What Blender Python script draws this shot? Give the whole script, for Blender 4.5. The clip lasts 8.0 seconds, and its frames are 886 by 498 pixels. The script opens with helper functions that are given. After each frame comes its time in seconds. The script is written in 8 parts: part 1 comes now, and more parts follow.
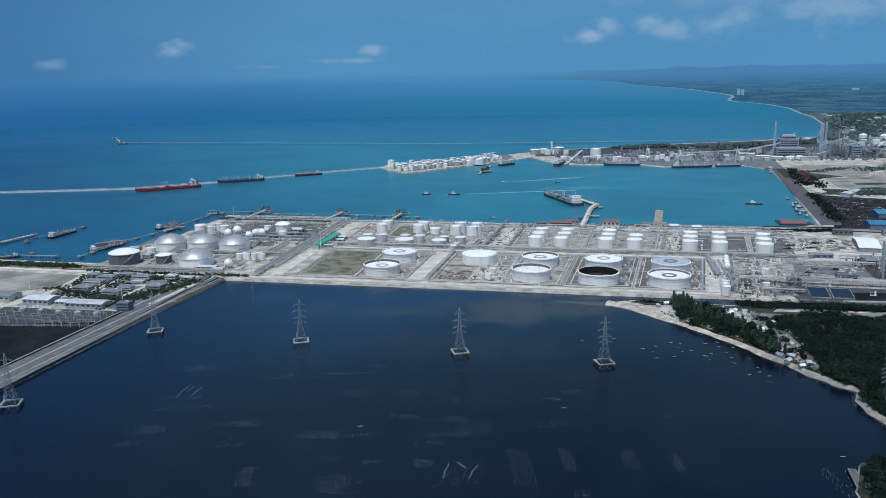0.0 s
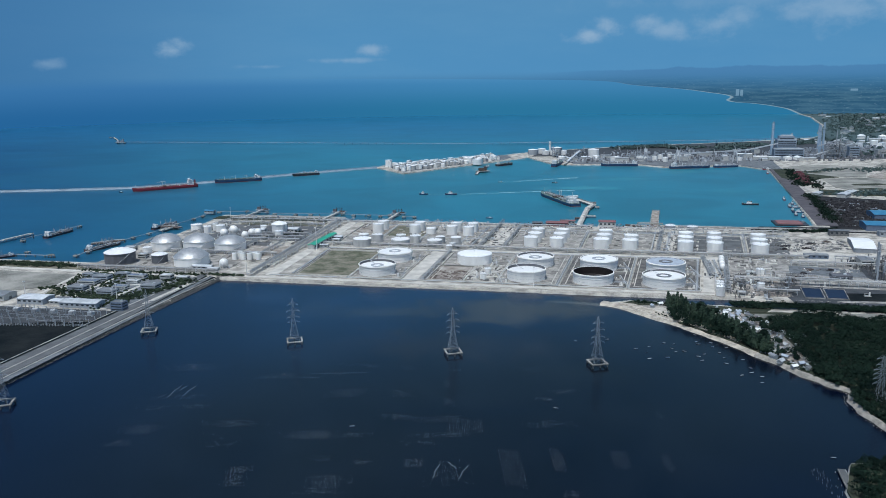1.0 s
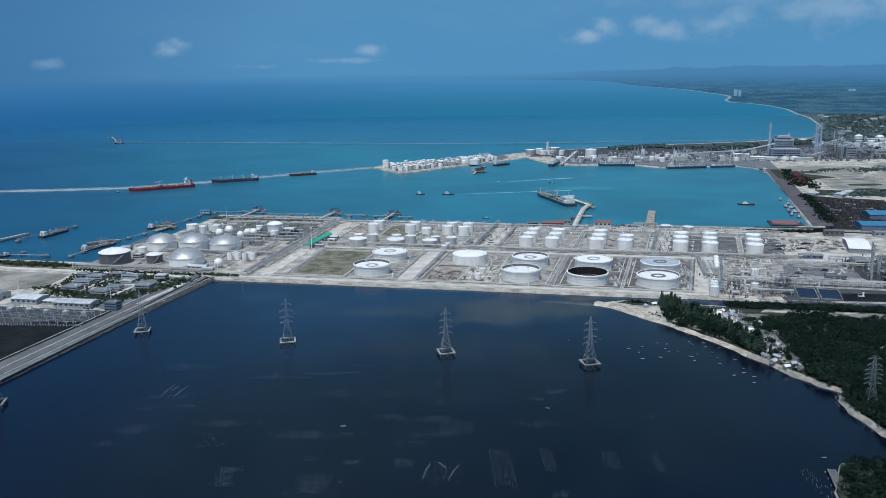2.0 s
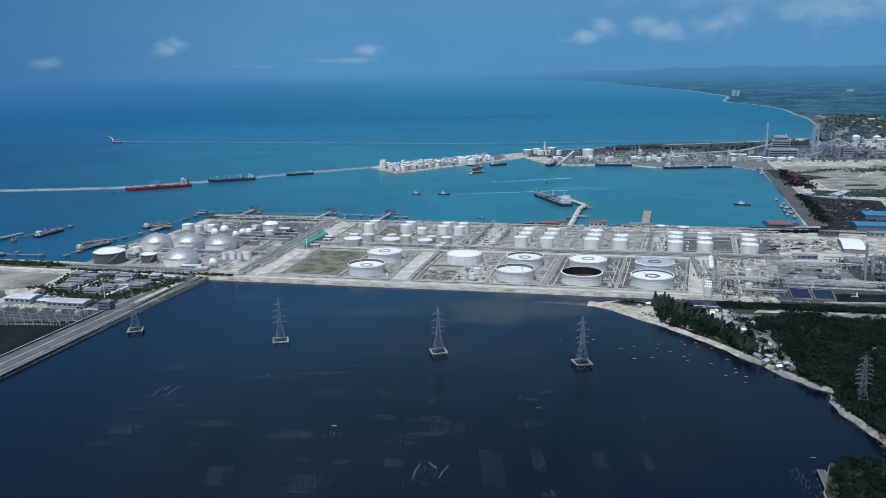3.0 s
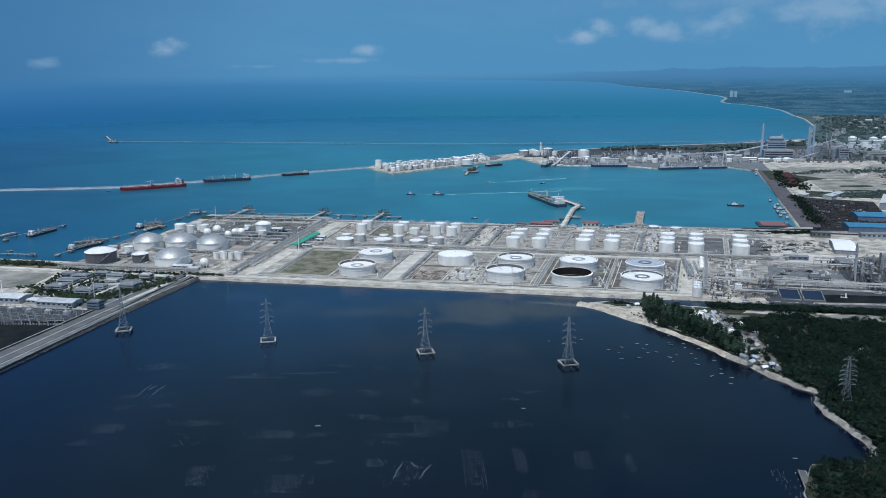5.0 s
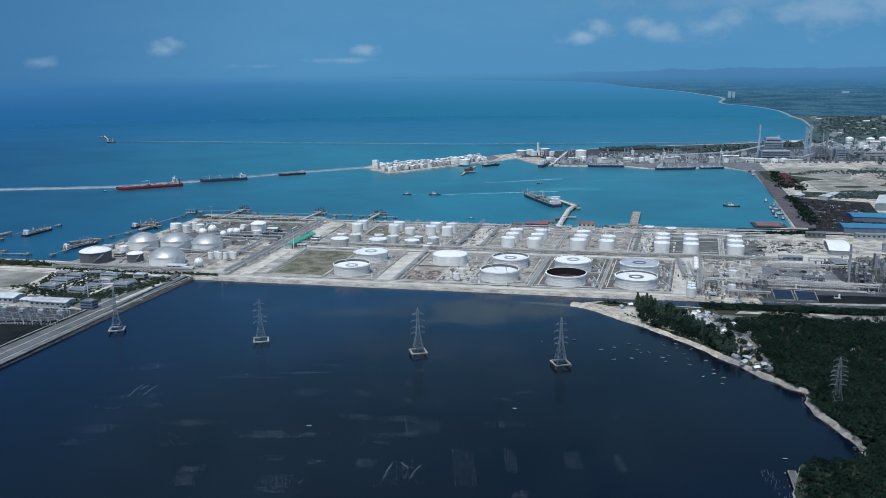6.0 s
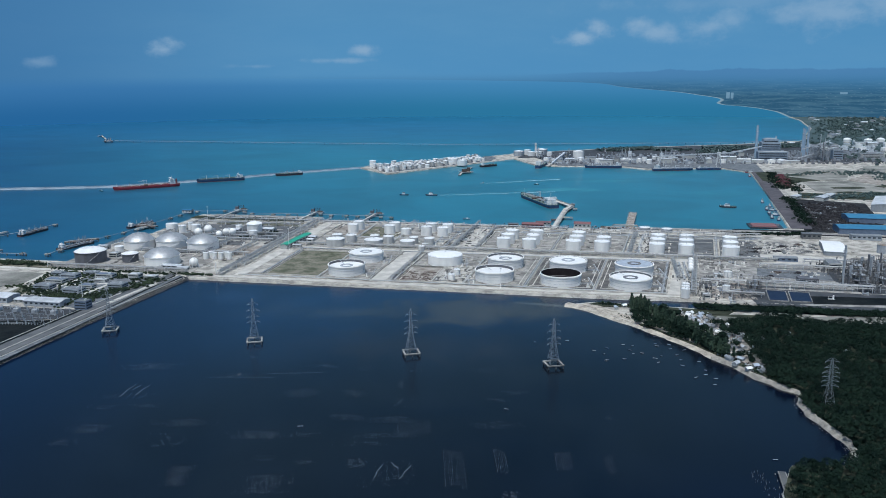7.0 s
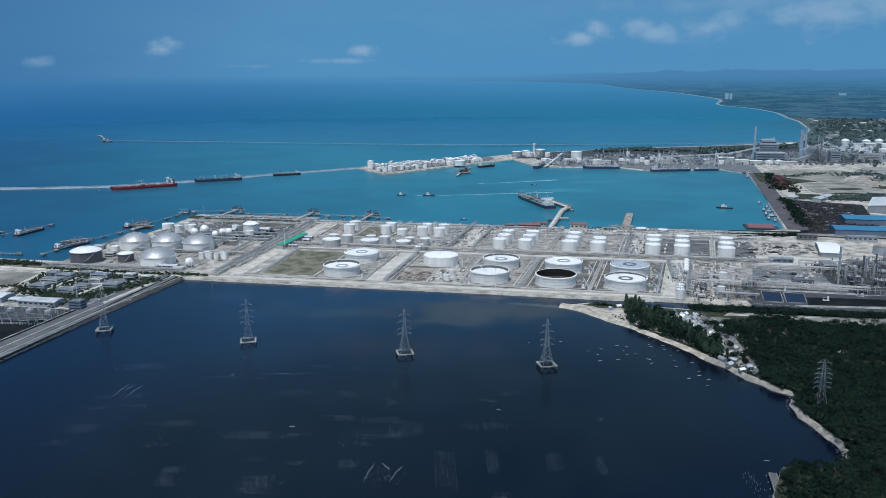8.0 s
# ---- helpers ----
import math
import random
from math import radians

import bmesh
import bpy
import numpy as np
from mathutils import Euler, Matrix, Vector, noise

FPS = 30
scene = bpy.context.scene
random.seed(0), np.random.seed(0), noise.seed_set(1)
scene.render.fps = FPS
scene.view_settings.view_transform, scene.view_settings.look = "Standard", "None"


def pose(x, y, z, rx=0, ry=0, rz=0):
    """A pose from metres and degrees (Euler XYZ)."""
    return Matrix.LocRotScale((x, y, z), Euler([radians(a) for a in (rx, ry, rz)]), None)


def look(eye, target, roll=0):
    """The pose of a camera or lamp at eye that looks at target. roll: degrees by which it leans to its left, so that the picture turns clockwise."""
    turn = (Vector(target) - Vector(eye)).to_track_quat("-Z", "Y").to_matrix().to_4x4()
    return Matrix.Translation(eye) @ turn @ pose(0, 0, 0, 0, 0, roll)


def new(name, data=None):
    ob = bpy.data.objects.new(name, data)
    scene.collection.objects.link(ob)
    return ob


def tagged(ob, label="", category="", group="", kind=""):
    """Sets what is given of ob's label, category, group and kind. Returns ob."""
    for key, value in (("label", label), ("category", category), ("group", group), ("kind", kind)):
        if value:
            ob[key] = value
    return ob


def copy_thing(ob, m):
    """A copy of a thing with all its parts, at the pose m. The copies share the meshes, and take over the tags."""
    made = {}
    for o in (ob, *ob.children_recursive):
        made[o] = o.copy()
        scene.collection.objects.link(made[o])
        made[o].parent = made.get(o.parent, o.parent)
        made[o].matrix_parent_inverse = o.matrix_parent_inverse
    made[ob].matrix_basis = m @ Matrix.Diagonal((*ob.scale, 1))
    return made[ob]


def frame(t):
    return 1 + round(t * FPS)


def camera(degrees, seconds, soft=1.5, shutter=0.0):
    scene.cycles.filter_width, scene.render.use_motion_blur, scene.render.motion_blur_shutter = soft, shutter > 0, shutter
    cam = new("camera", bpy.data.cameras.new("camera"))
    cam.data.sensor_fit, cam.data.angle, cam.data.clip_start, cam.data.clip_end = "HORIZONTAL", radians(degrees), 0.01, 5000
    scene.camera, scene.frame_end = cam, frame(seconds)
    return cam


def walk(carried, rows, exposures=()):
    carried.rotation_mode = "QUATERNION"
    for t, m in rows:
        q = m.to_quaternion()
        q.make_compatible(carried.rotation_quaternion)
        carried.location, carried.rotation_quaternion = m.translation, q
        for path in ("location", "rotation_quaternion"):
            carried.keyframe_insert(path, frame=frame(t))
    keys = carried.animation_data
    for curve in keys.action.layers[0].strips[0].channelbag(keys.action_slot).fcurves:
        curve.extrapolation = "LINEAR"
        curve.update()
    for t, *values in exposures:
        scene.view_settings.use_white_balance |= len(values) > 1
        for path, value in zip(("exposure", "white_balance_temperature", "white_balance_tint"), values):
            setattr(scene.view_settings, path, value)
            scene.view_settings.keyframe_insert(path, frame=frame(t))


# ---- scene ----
import collections

cam = camera(58.5, 8.0, 0.5)
PATH = [
    (0, (2.348, 0.276, 242.016), (2.286, 20.276, 237.621), -1.0),
    (0.5, (5.094, 0.236, 241.998), (5.032, 20.236, 237.605), -1.0),
    (1, (7.862, 0.200, 241.976), (7.810, 20.200, 237.580), -0.9),
    (1.5, (10.627, 0.176, 241.933), (10.586, 20.176, 237.538), -0.9),
    (3, (19.199, 0.127, 241.752), (19.189, 20.127, 237.357), -0.8),
    (3.5, (21.985, 0.092, 241.711), (21.985, 20.092, 237.316), -0.8),
    (4, (24.726, 0.029, 241.660), (24.726, 20.029, 237.276), -0.7),
    (4.5, (27.425, -0.050, 241.620), (27.425, 19.950, 237.234), -0.7),
    (6, (35.546, -0.342, 241.475), (35.577, 19.658, 237.091), -0.6),
    (6.5, (38.197, -0.338, 241.494), (38.238, 19.662, 237.119), -0.5),
    (7, (40.865, -0.279, 241.544), (40.917, 19.721, 237.169), -0.5),
    (7.5, (43.473, -0.139, 241.610), (43.535, 19.861, 237.235), -0.4),
    (8, (46.067, 0.009, 241.662), (46.129, 20.009, 237.296), -0.4),
]
walk(cam, [(t, look(eye, target, roll)) for t, eye, target, roll in PATH], [(0.0, 0.12, 5930, 6), (8.0, 0.12, 5930, 6)])

# ---- world, sun, exposure ----
SUN_ELEVATION, SUN_TURN = radians(70), radians(-155)   # high, a little to the south-west
world = bpy.data.worlds.new("sky")
scene.world = world
world.use_nodes = True
sky = world.node_tree.nodes.new("ShaderNodeTexSky")
sky.sky_type, sky.sun_disc = "NISHITA", False
sky.sun_elevation, sky.sun_rotation = SUN_ELEVATION, SUN_TURN
sky.air_density, sky.dust_density, sky.ozone_density = 1.0, 0.6, 2.0
world.node_tree.links.new(sky.outputs[0], world.node_tree.nodes["Background"].inputs[0])
world.node_tree.nodes["Background"].inputs[1].default_value = 0.09
sun = new("sun", bpy.data.lights.new("sun", "SUN"))
sun.data.energy, sun.data.angle, sun.data.color = 3.2, radians(0.55), (1.0, 0.96, 0.9)
sun_way = Vector((math.sin(SUN_TURN) * math.cos(SUN_ELEVATION), math.cos(SUN_TURN) * math.cos(SUN_ELEVATION), math.sin(SUN_ELEVATION)))
sun.matrix_world = look(sun_way * 3000, (0, 0, 0))


# ---- materials ----
def node(tree, kind, **inputs):
    made = tree.nodes.new(kind)
    for key, value in inputs.items():
        made.inputs[key].default_value = value
    return made


def wire(tree, a, b):
    tree.links.new(a, b)


def tint(c, k):
    return (*[min(1, x * k) for x in c[:3]], 1)


def surface(name, base, other=None, scale=0.2, rough=0.7, metal=0.0, bump=0.0, fine=3.0, each=0.0, amount=0.5, streaks=0.0, spec=0.5):
    """A weathered surface: two tones mixed by coarse and fine noise in metres, a slight shift from object to object, and relief."""
    m = bpy.data.materials.new(name)
    m.use_nodes = True
    t = m.node_tree
    bsdf = t.nodes["Principled BSDF"]
    bsdf.inputs["Roughness"].default_value, bsdf.inputs["Metallic"].default_value = rough, metal
    bsdf.inputs["Specular IOR Level"].default_value = spec
    where = t.nodes.new("ShaderNodeNewGeometry").outputs["Position"]
    coarse = node(t, "ShaderNodeTexNoise", Scale=scale, Detail=5.0, Roughness=0.6)
    grain = node(t, "ShaderNodeTexNoise", Scale=fine, Detail=3.0, Roughness=0.6)
    if streaks:
        squash = t.nodes.new("ShaderNodeMapping")
        squash.inputs["Scale"].default_value = (1, 1, streaks)
        wire(t, where, squash.inputs[0])
        wire(t, squash.outputs[0], coarse.inputs["Vector"])
    else:
        wire(t, where, coarse.inputs["Vector"])
    wire(t, where, grain.inputs["Vector"])
    blend = t.nodes.new("ShaderNodeMath")
    blend.operation = "MULTIPLY_ADD"
    blend.inputs[1].default_value = 0.35
    wire(t, grain.outputs[0], blend.inputs[0])
    wire(t, coarse.outputs[0], blend.inputs[2])
    ramp = t.nodes.new("ShaderNodeValToRGB")
    ramp.color_ramp.elements[0].position, ramp.color_ramp.elements[1].position = 0.68 - amount * 0.3, 0.68 + amount * 0.3
    ramp.color_ramp.elements[0].color = (*base[:3], 1)
    ramp.color_ramp.elements[1].color = (*(other or tint(base, 0.72))[:3], 1)
    wire(t, blend.outputs[0], ramp.inputs[0])
    colour = ramp.outputs[0]
    if each:
        info, shift, hsv = t.nodes.new("ShaderNodeObjectInfo"), t.nodes.new("ShaderNodeMapRange"), t.nodes.new("ShaderNodeHueSaturation")
        shift.inputs[3].default_value, shift.inputs[4].default_value = 1 - each, 1 + each
        wire(t, info.outputs["Random"], shift.inputs[0])
        wire(t, shift.outputs[0], hsv.inputs["Value"])
        wire(t, colour, hsv.inputs["Color"])
        colour = hsv.outputs[0]
    wire(t, colour, bsdf.inputs["Base Color"])
    if bump:
        relief = node(t, "ShaderNodeBump", Strength=0.6, Distance=bump)
        wire(t, blend.outputs[0], relief.inputs["Height"])
        wire(t, relief.outputs[0], bsdf.inputs["Normal"])
    return m


def clumps(name, dark, light, rough=0.75):
    """Foliage: every leaf clump takes its own green."""
    m = bpy.data.materials.new(name)
    m.use_nodes = True
    t = m.node_tree
    bsdf = t.nodes["Principled BSDF"]
    bsdf.inputs["Roughness"].default_value, bsdf.inputs["Specular IOR Level"].default_value = rough, 0.06
    geo, add = t.nodes.new("ShaderNodeNewGeometry"), t.nodes.new("ShaderNodeMath")
    big = node(t, "ShaderNodeTexNoise", Scale=0.045, Detail=3.0)
    wire(t, geo.outputs["Position"], big.inputs["Vector"])
    crown, both = node(t, "ShaderNodeTexNoise", Scale=0.16, Detail=1.0), t.nodes.new("ShaderNodeMath")
    wire(t, geo.outputs["Position"], crown.inputs["Vector"])
    both.operation, add.operation = "MULTIPLY_ADD", "MULTIPLY_ADD"
    both.inputs[1].default_value, add.inputs[1].default_value = 0.5, 0.3
    wire(t, crown.outputs[0], both.inputs[0])
    wire(t, big.outputs[0], both.inputs[2])
    wire(t, geo.outputs["Random Per Island"], add.inputs[0])
    wire(t, both.outputs[0], add.inputs[2])
    ramp = t.nodes.new("ShaderNodeValToRGB")
    ramp.color_ramp.elements[0].position, ramp.color_ramp.elements[1].position = 0.7, 1.0
    ramp.color_ramp.elements[0].color, ramp.color_ramp.elements[1].color = (*dark, 1), (*light, 1)
    wire(t, add.outputs[0], ramp.inputs[0])
    wire(t, ramp.outputs[0], bsdf.inputs["Base Color"])
    return m


def water(name, deep, pale, patch, wave, rough, spec=0.5, stretch=1.0, tone_shifts=(), swell=0.25, silt_sheen=()):
    """Open water: body colour drifting between two tones in long patches, wind ripples as relief."""
    m = bpy.data.materials.new(name)
    m.use_nodes = True
    t = m.node_tree
    bsdf = t.nodes["Principled BSDF"]
    bsdf.inputs["Roughness"].default_value, bsdf.inputs["IOR"].default_value = rough, 1.33
    bsdf.inputs["Specular IOR Level"].default_value = spec
    where = t.nodes.new("ShaderNodeNewGeometry").outputs["Position"]
    squash = t.nodes.new("ShaderNodeMapping")
    squash.inputs["Scale"].default_value = (1, stretch, 1)
    wire(t, where, squash.inputs[0])
    drift = node(t, "ShaderNodeTexNoise", Scale=patch, Detail=4.0, Roughness=0.55, Distortion=0.6)
    wire(t, squash.outputs[0], drift.inputs["Vector"])
    ramp = t.nodes.new("ShaderNodeValToRGB")
    ramp.color_ramp.elements[0].position, ramp.color_ramp.elements[1].position = 0.36, 0.66
    ramp.color_ramp.elements[0].color, ramp.color_ramp.elements[1].color = (*deep, 1), (*pale, 1)
    wire(t, drift.outputs[0], ramp.inputs[0])
    colour = ramp.outputs[0]
    for (ax, ay, start, end), tone in tone_shifts:   # another body colour that takes over along one direction of the plan
        dot = t.nodes.new("ShaderNodeVectorMath")
        dot.operation = "DOT_PRODUCT"
        dot.inputs[1].default_value = (ax, ay, 0)
        wire(t, where, dot.inputs[0])
        ease = t.nodes.new("ShaderNodeMapRange")
        ease.interpolation_type = "SMOOTHSTEP"
        ease.inputs[1].default_value, ease.inputs[2].default_value = start, end
        wire(t, dot.outputs["Value"], ease.inputs[0])
        mix = t.nodes.new("ShaderNodeMixRGB")
        mix.inputs[2].default_value = (*tone, 1)
        share = t.nodes.new("ShaderNodeMath")
        share.operation = "MULTIPLY"
        share.inputs[1].default_value = 0.78
        wire(t, ease.outputs[0], share.inputs[0])
        wire(t, share.outputs[0], mix.inputs[0])
        wire(t, colour, mix.inputs[1])
        colour = mix.outputs[0]
    for cx, cy, rx, ry, tone, most in silt_sheen:   # drifting silty plumes and painted cloud reflections, with ragged edges
        near = t.nodes.new("ShaderNodeMapping")
        near.inputs["Location"].default_value = (-cx / rx, -cy / ry, 0)
        near.inputs["Scale"].default_value = (1 / rx, 1 / ry, 0)
        wire(t, where, near.inputs[0])
        far_out = t.nodes.new("ShaderNodeVectorMath")
        far_out.operation = "LENGTH"
        wire(t, near.outputs[0], far_out.inputs[0])
        torn = node(t, "ShaderNodeTexNoise", Scale=0.016, Detail=6.0, Roughness=0.62, Distortion=0.8)
        wire(t, where, torn.inputs["Vector"])
        rim = t.nodes.new("ShaderNodeMath")
        rim.operation = "MULTIPLY_ADD"
        rim.inputs[1].default_value = 2.6
        wire(t, torn.outputs[0], rim.inputs[0])
        wire(t, far_out.outputs["Value"], rim.inputs[2])
        ease = t.nodes.new("ShaderNodeMapRange")
        ease.interpolation_type = "SMOOTHSTEP"
        for slot, value in zip(ease.inputs[1:5], (2.3, 1.2, 0.0, most)):
            slot.default_value = value
        wire(t, rim.outputs[0], ease.inputs[0])
        mix = t.nodes.new("ShaderNodeMixRGB")
        mix.inputs[2].default_value = (*tone, 1)
        wire(t, ease.outputs[0], mix.inputs[0])
        wire(t, colour, mix.inputs[1])
        colour = mix.outputs[0]
    gusts, swing, hsv = node(t, "ShaderNodeTexNoise", Scale=patch * 1.7, Detail=5.0, Roughness=0.6, Distortion=1.2), t.nodes.new("ShaderNodeMapRange"), t.nodes.new("ShaderNodeHueSaturation")
    wire(t, squash.outputs[0], gusts.inputs["Vector"])
    wire(t, gusts.outputs[0], swing.inputs[0])
    for slot, value in zip(swing.inputs[1:5], (0.35, 0.68, 0.86, 1.22)):
        slot.default_value = value
    wire(t, swing.outputs[0], hsv.inputs["Value"])
    wire(t, colour, hsv.inputs["Color"])
    colour = hsv.outputs[0]
    wire(t, colour, bsdf.inputs["Base Color"])
    ripple = node(t, "ShaderNodeTexNoise", Scale=wave, Detail=5.0, Roughness=0.6)
    wire(t, where, ripple.inputs["Vector"])
    relief = node(t, "ShaderNodeBump", Strength=0.5, Distance=swell)
    wire(t, ripple.outputs[0], relief.inputs["Height"])
    wire(t, relief.outputs[0], bsdf.inputs["Normal"])
    return m


# the tone far out is blued to stand in for haze
SEA = water("sea water", (0.005, 0.045, 0.11), (0.01, 0.068, 0.138), 0.0024, 0.25, 0.3, 0.5, 1.3, (((0.62, 0.29, -250, 600), (0.022, 0.16, 0.212)), ((0.1, 1.0, 2150, 3850), (0.018, 0.1, 0.205)), ((0.95, 0.12, 300, 1900), (0.024, 0.142, 0.222))), 0.1,
            silt_sheen=((290, 1690, 170, 40, (0.05, 0.235, 0.27), 0.6), (430, 1830, 150, 34, (0.05, 0.235, 0.27), 0.6), (590, 1960, 130, 60, (0.04, 0.215, 0.26), 0.6), (620, 1600, 110, 70, (0.035, 0.2, 0.25), 0.5)))
# pale plumes also paint cloud reflections; tone bluer northwards, darker south-east and west
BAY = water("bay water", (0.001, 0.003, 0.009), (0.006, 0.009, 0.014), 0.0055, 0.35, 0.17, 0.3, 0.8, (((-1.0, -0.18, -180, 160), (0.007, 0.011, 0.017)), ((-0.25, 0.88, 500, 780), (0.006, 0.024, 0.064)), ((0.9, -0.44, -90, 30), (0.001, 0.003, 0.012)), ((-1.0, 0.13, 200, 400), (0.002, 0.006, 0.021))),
            silt_sheen=((95, 800, 190, 75, (0.04, 0.042, 0.04), 0.85), (-60, 800, 120, 50, (0.02, 0.032, 0.05), 0.7), (20, 690, 160, 60, (0.016, 0.018, 0.024), 0.6), (-190, 860, 70, 40, (0.012, 0.03, 0.07), 0.7)))
GROUND = surface("dry yard ground", (0.5, 0.47, 0.415), (0.22, 0.207, 0.184), 0.06, 0.9, fine=0.6, bump=0.05, amount=0.35)
# haze is painted in: the far greens lean towards blue
HAZELAND = surface("far country", (0.03, 0.055, 0.058), (0.062, 0.092, 0.092), 0.006, 0.9, fine=0.04, amount=0.4)
CONCRETE = surface("concrete", (0.56, 0.535, 0.485), (0.37, 0.352, 0.32), 0.08, 0.85, fine=1.2)
GREY = surface("grey concrete", (0.335, 0.32, 0.295), (0.16, 0.153, 0.142), 0.1, 0.85, fine=0.7, amount=0.35)
# asphalt grey leans to blue, a little haze put into it
ASPHALT = surface("worn asphalt", (0.085, 0.09, 0.096), (0.14, 0.145, 0.15), 0.06, 0.9, fine=1.0, spec=0.2)
DARK = surface("dark ground", (0.078, 0.077, 0.078), (0.16, 0.152, 0.142), 0.07, 0.95, fine=0.6, amount=0.4, spec=0.2)
SAND = surface("pale sand", (0.31, 0.3, 0.27), (0.11, 0.112, 0.098), 0.022, 0.95, fine=0.3, amount=0.55)
EARTH = surface("bare brown earth", (0.17, 0.14, 0.115), (0.37, 0.345, 0.31), 0.1, 0.95, fine=0.6)
GRASS = surface("dry grass", (0.075, 0.085, 0.055), (0.21, 0.195, 0.155), 0.06, 0.95, fine=0.35, amount=0.4, spec=0.2)
DARKGRASS = surface("dark scrub grass", (0.025, 0.033, 0.023), (0.06, 0.064, 0.045), 0.05, 0.95, fine=0.6, spec=0.1)
ROCK = surface("armour rock", (0.5, 0.47, 0.41), (0.29, 0.272, 0.24), 0.6, 0.9, each=0.1)
WHITE = surface("white tank paint", (0.88, 0.86, 0.82), (0.76, 0.74, 0.7), 0.12, 0.45, fine=1.0, each=0.06, streaks=0.15, amount=0.8)
TOP = surface("white roof plate", (0.82, 0.82, 0.81), (0.7, 0.7, 0.69), 0.15, 0.5, fine=1.0, each=0.04, amount=0.8)
# shell grey leans to blue for haze
DULL = surface("grey weathered shell", (0.33, 0.36, 0.39), (0.25, 0.265, 0.285), 0.2, 0.6, fine=1.0, each=0.15, streaks=0.2)
PALEGREY = surface("pale weathered shell", (0.52, 0.515, 0.5), (0.4, 0.395, 0.38), 0.2, 0.6, fine=1.0, each=0.12, streaks=0.2)
SLATE = surface("dark cladding", (0.13, 0.135, 0.15), (0.1, 0.1, 0.11), 0.2, 0.55, fine=1.0, streaks=0.2)
RUSTY = surface("rust-stained steel", (0.115, 0.085, 0.072), (0.07, 0.058, 0.052), 0.25, 0.85)
SILVER = surface("aluminium dome", (0.5, 0.51, 0.52), (0.33, 0.345, 0.355), 0.3, 0.5, 0.55, fine=0.9, bump=0.12, amount=0.7)
# roof plate with bluish shade painted into its colour
SHADOWED = surface("roof plate in a shaded blue", (0.4, 0.45, 0.52), (0.3, 0.33, 0.38), 0.2, 0.6)
STEEL = surface("galvanised steel", (0.55, 0.57, 0.59), (0.43, 0.44, 0.45), 0.5, 0.55, 0.1)
PIPE = surface("pipe cladding", (0.4, 0.4, 0.39), (0.24, 0.24, 0.235), 0.3, 0.5, 0.2, each=0.2)
DARKSTEEL = surface("dark structural steel", (0.1, 0.105, 0.11), (0.16, 0.155, 0.15), 0.4, 0.7)
REDHULL = surface("red hull paint", (0.27, 0.028, 0.042), (0.19, 0.026, 0.036), 0.15, 0.5)
BLACKHULL = surface("black hull paint", (0.02, 0.024, 0.035), (0.05, 0.04, 0.04), 0.15, 0.5)
DECKGREEN = surface("green deck paint", (0.08, 0.16, 0.15), (0.14, 0.16, 0.15), 0.2, 0.7)
DECKRED = surface("oxide deck paint", (0.23, 0.065, 0.07), (0.18, 0.09, 0.09), 0.2, 0.7)
CABIN = surface("white ship paint", (0.66, 0.68, 0.69), (0.5, 0.51, 0.51), 0.5, 0.5)
ROOFBLUE = surface("blue metal roof", (0.035, 0.15, 0.27), (0.05, 0.19, 0.32), 0.1, 0.45)
ROOFGREEN = surface("green metal roof", (0.03, 0.27, 0.17), (0.05, 0.33, 0.22), 0.1, 0.5)
ROOFRED = surface("red metal roof", (0.23, 0.1, 0.1), (0.17, 0.09, 0.09), 0.1, 0.6)
# pale roof tone blued for haze at a distance
ROOFPALE = surface("pale metal roof", (0.52, 0.54, 0.56), (0.35, 0.37, 0.39), 0.15, 0.55, each=0.2)
ROOFGREY = surface("grey metal roof", (0.2, 0.215, 0.23), (0.13, 0.14, 0.15), 0.15, 0.6, each=0.25)
WALL = surface("painted wall", (0.5, 0.5, 0.48), (0.4, 0.4, 0.38), 0.3, 0.8, each=0.15)
BLUEWALL = surface("blue cladding", (0.15, 0.19, 0.26), (0.11, 0.145, 0.2), 0.2, 0.6)
GLASS = surface("dark window glass", (0.03, 0.04, 0.05), (0.05, 0.06, 0.07), 0.5, 0.15)
LINER = surface("blue pond liner", (0.008, 0.018, 0.045), (0.016, 0.03, 0.06), 0.2, 0.6, spec=0.2)
SCRAP = surface("scrap heap", (0.022, 0.022, 0.026), (0.062, 0.058, 0.06), 0.3, 0.9, fine=1.5, spec=0.15)
CRANE = surface("red crane paint", (0.17, 0.042, 0.06), (0.1, 0.04, 0.05), 0.3, 0.8)
STAKE = surface("bleached stake", (0.26, 0.29, 0.32), (0.16, 0.18, 0.2), 0.5, 0.8)
FOAM = surface("boat wake foam", (0.36, 0.5, 0.55), (0.08, 0.28, 0.34), 0.12, 0.7, fine=0.6)
CAUSEROCK = surface("weathered dark rock", (0.17, 0.17, 0.165), (0.05, 0.052, 0.052), 0.5, 0.95, spec=0.2)
SHALLOW = surface("silty shallow water", (0.05, 0.055, 0.055), (0.09, 0.088, 0.08), 0.06, 0.25)
# littered soil, its tone lowered to hold cloud shade on the east side
SOIL = surface("littered soil darkened for shade", (0.015, 0.016, 0.019), (0.038, 0.038, 0.04), 0.06, 0.95, fine=0.5, amount=0.4, spec=0.1)
# darker copy of the beach tone, with cloud shade in it
SHADESHORE = surface("shade-toned sand", (0.34, 0.315, 0.275), (0.16, 0.15, 0.132), 0.2, 0.9, fine=0.9)
DARKRUST = surface("dark rusted plate", (0.03, 0.024, 0.024), (0.018, 0.015, 0.016), 0.2, 0.9, spec=0.2)
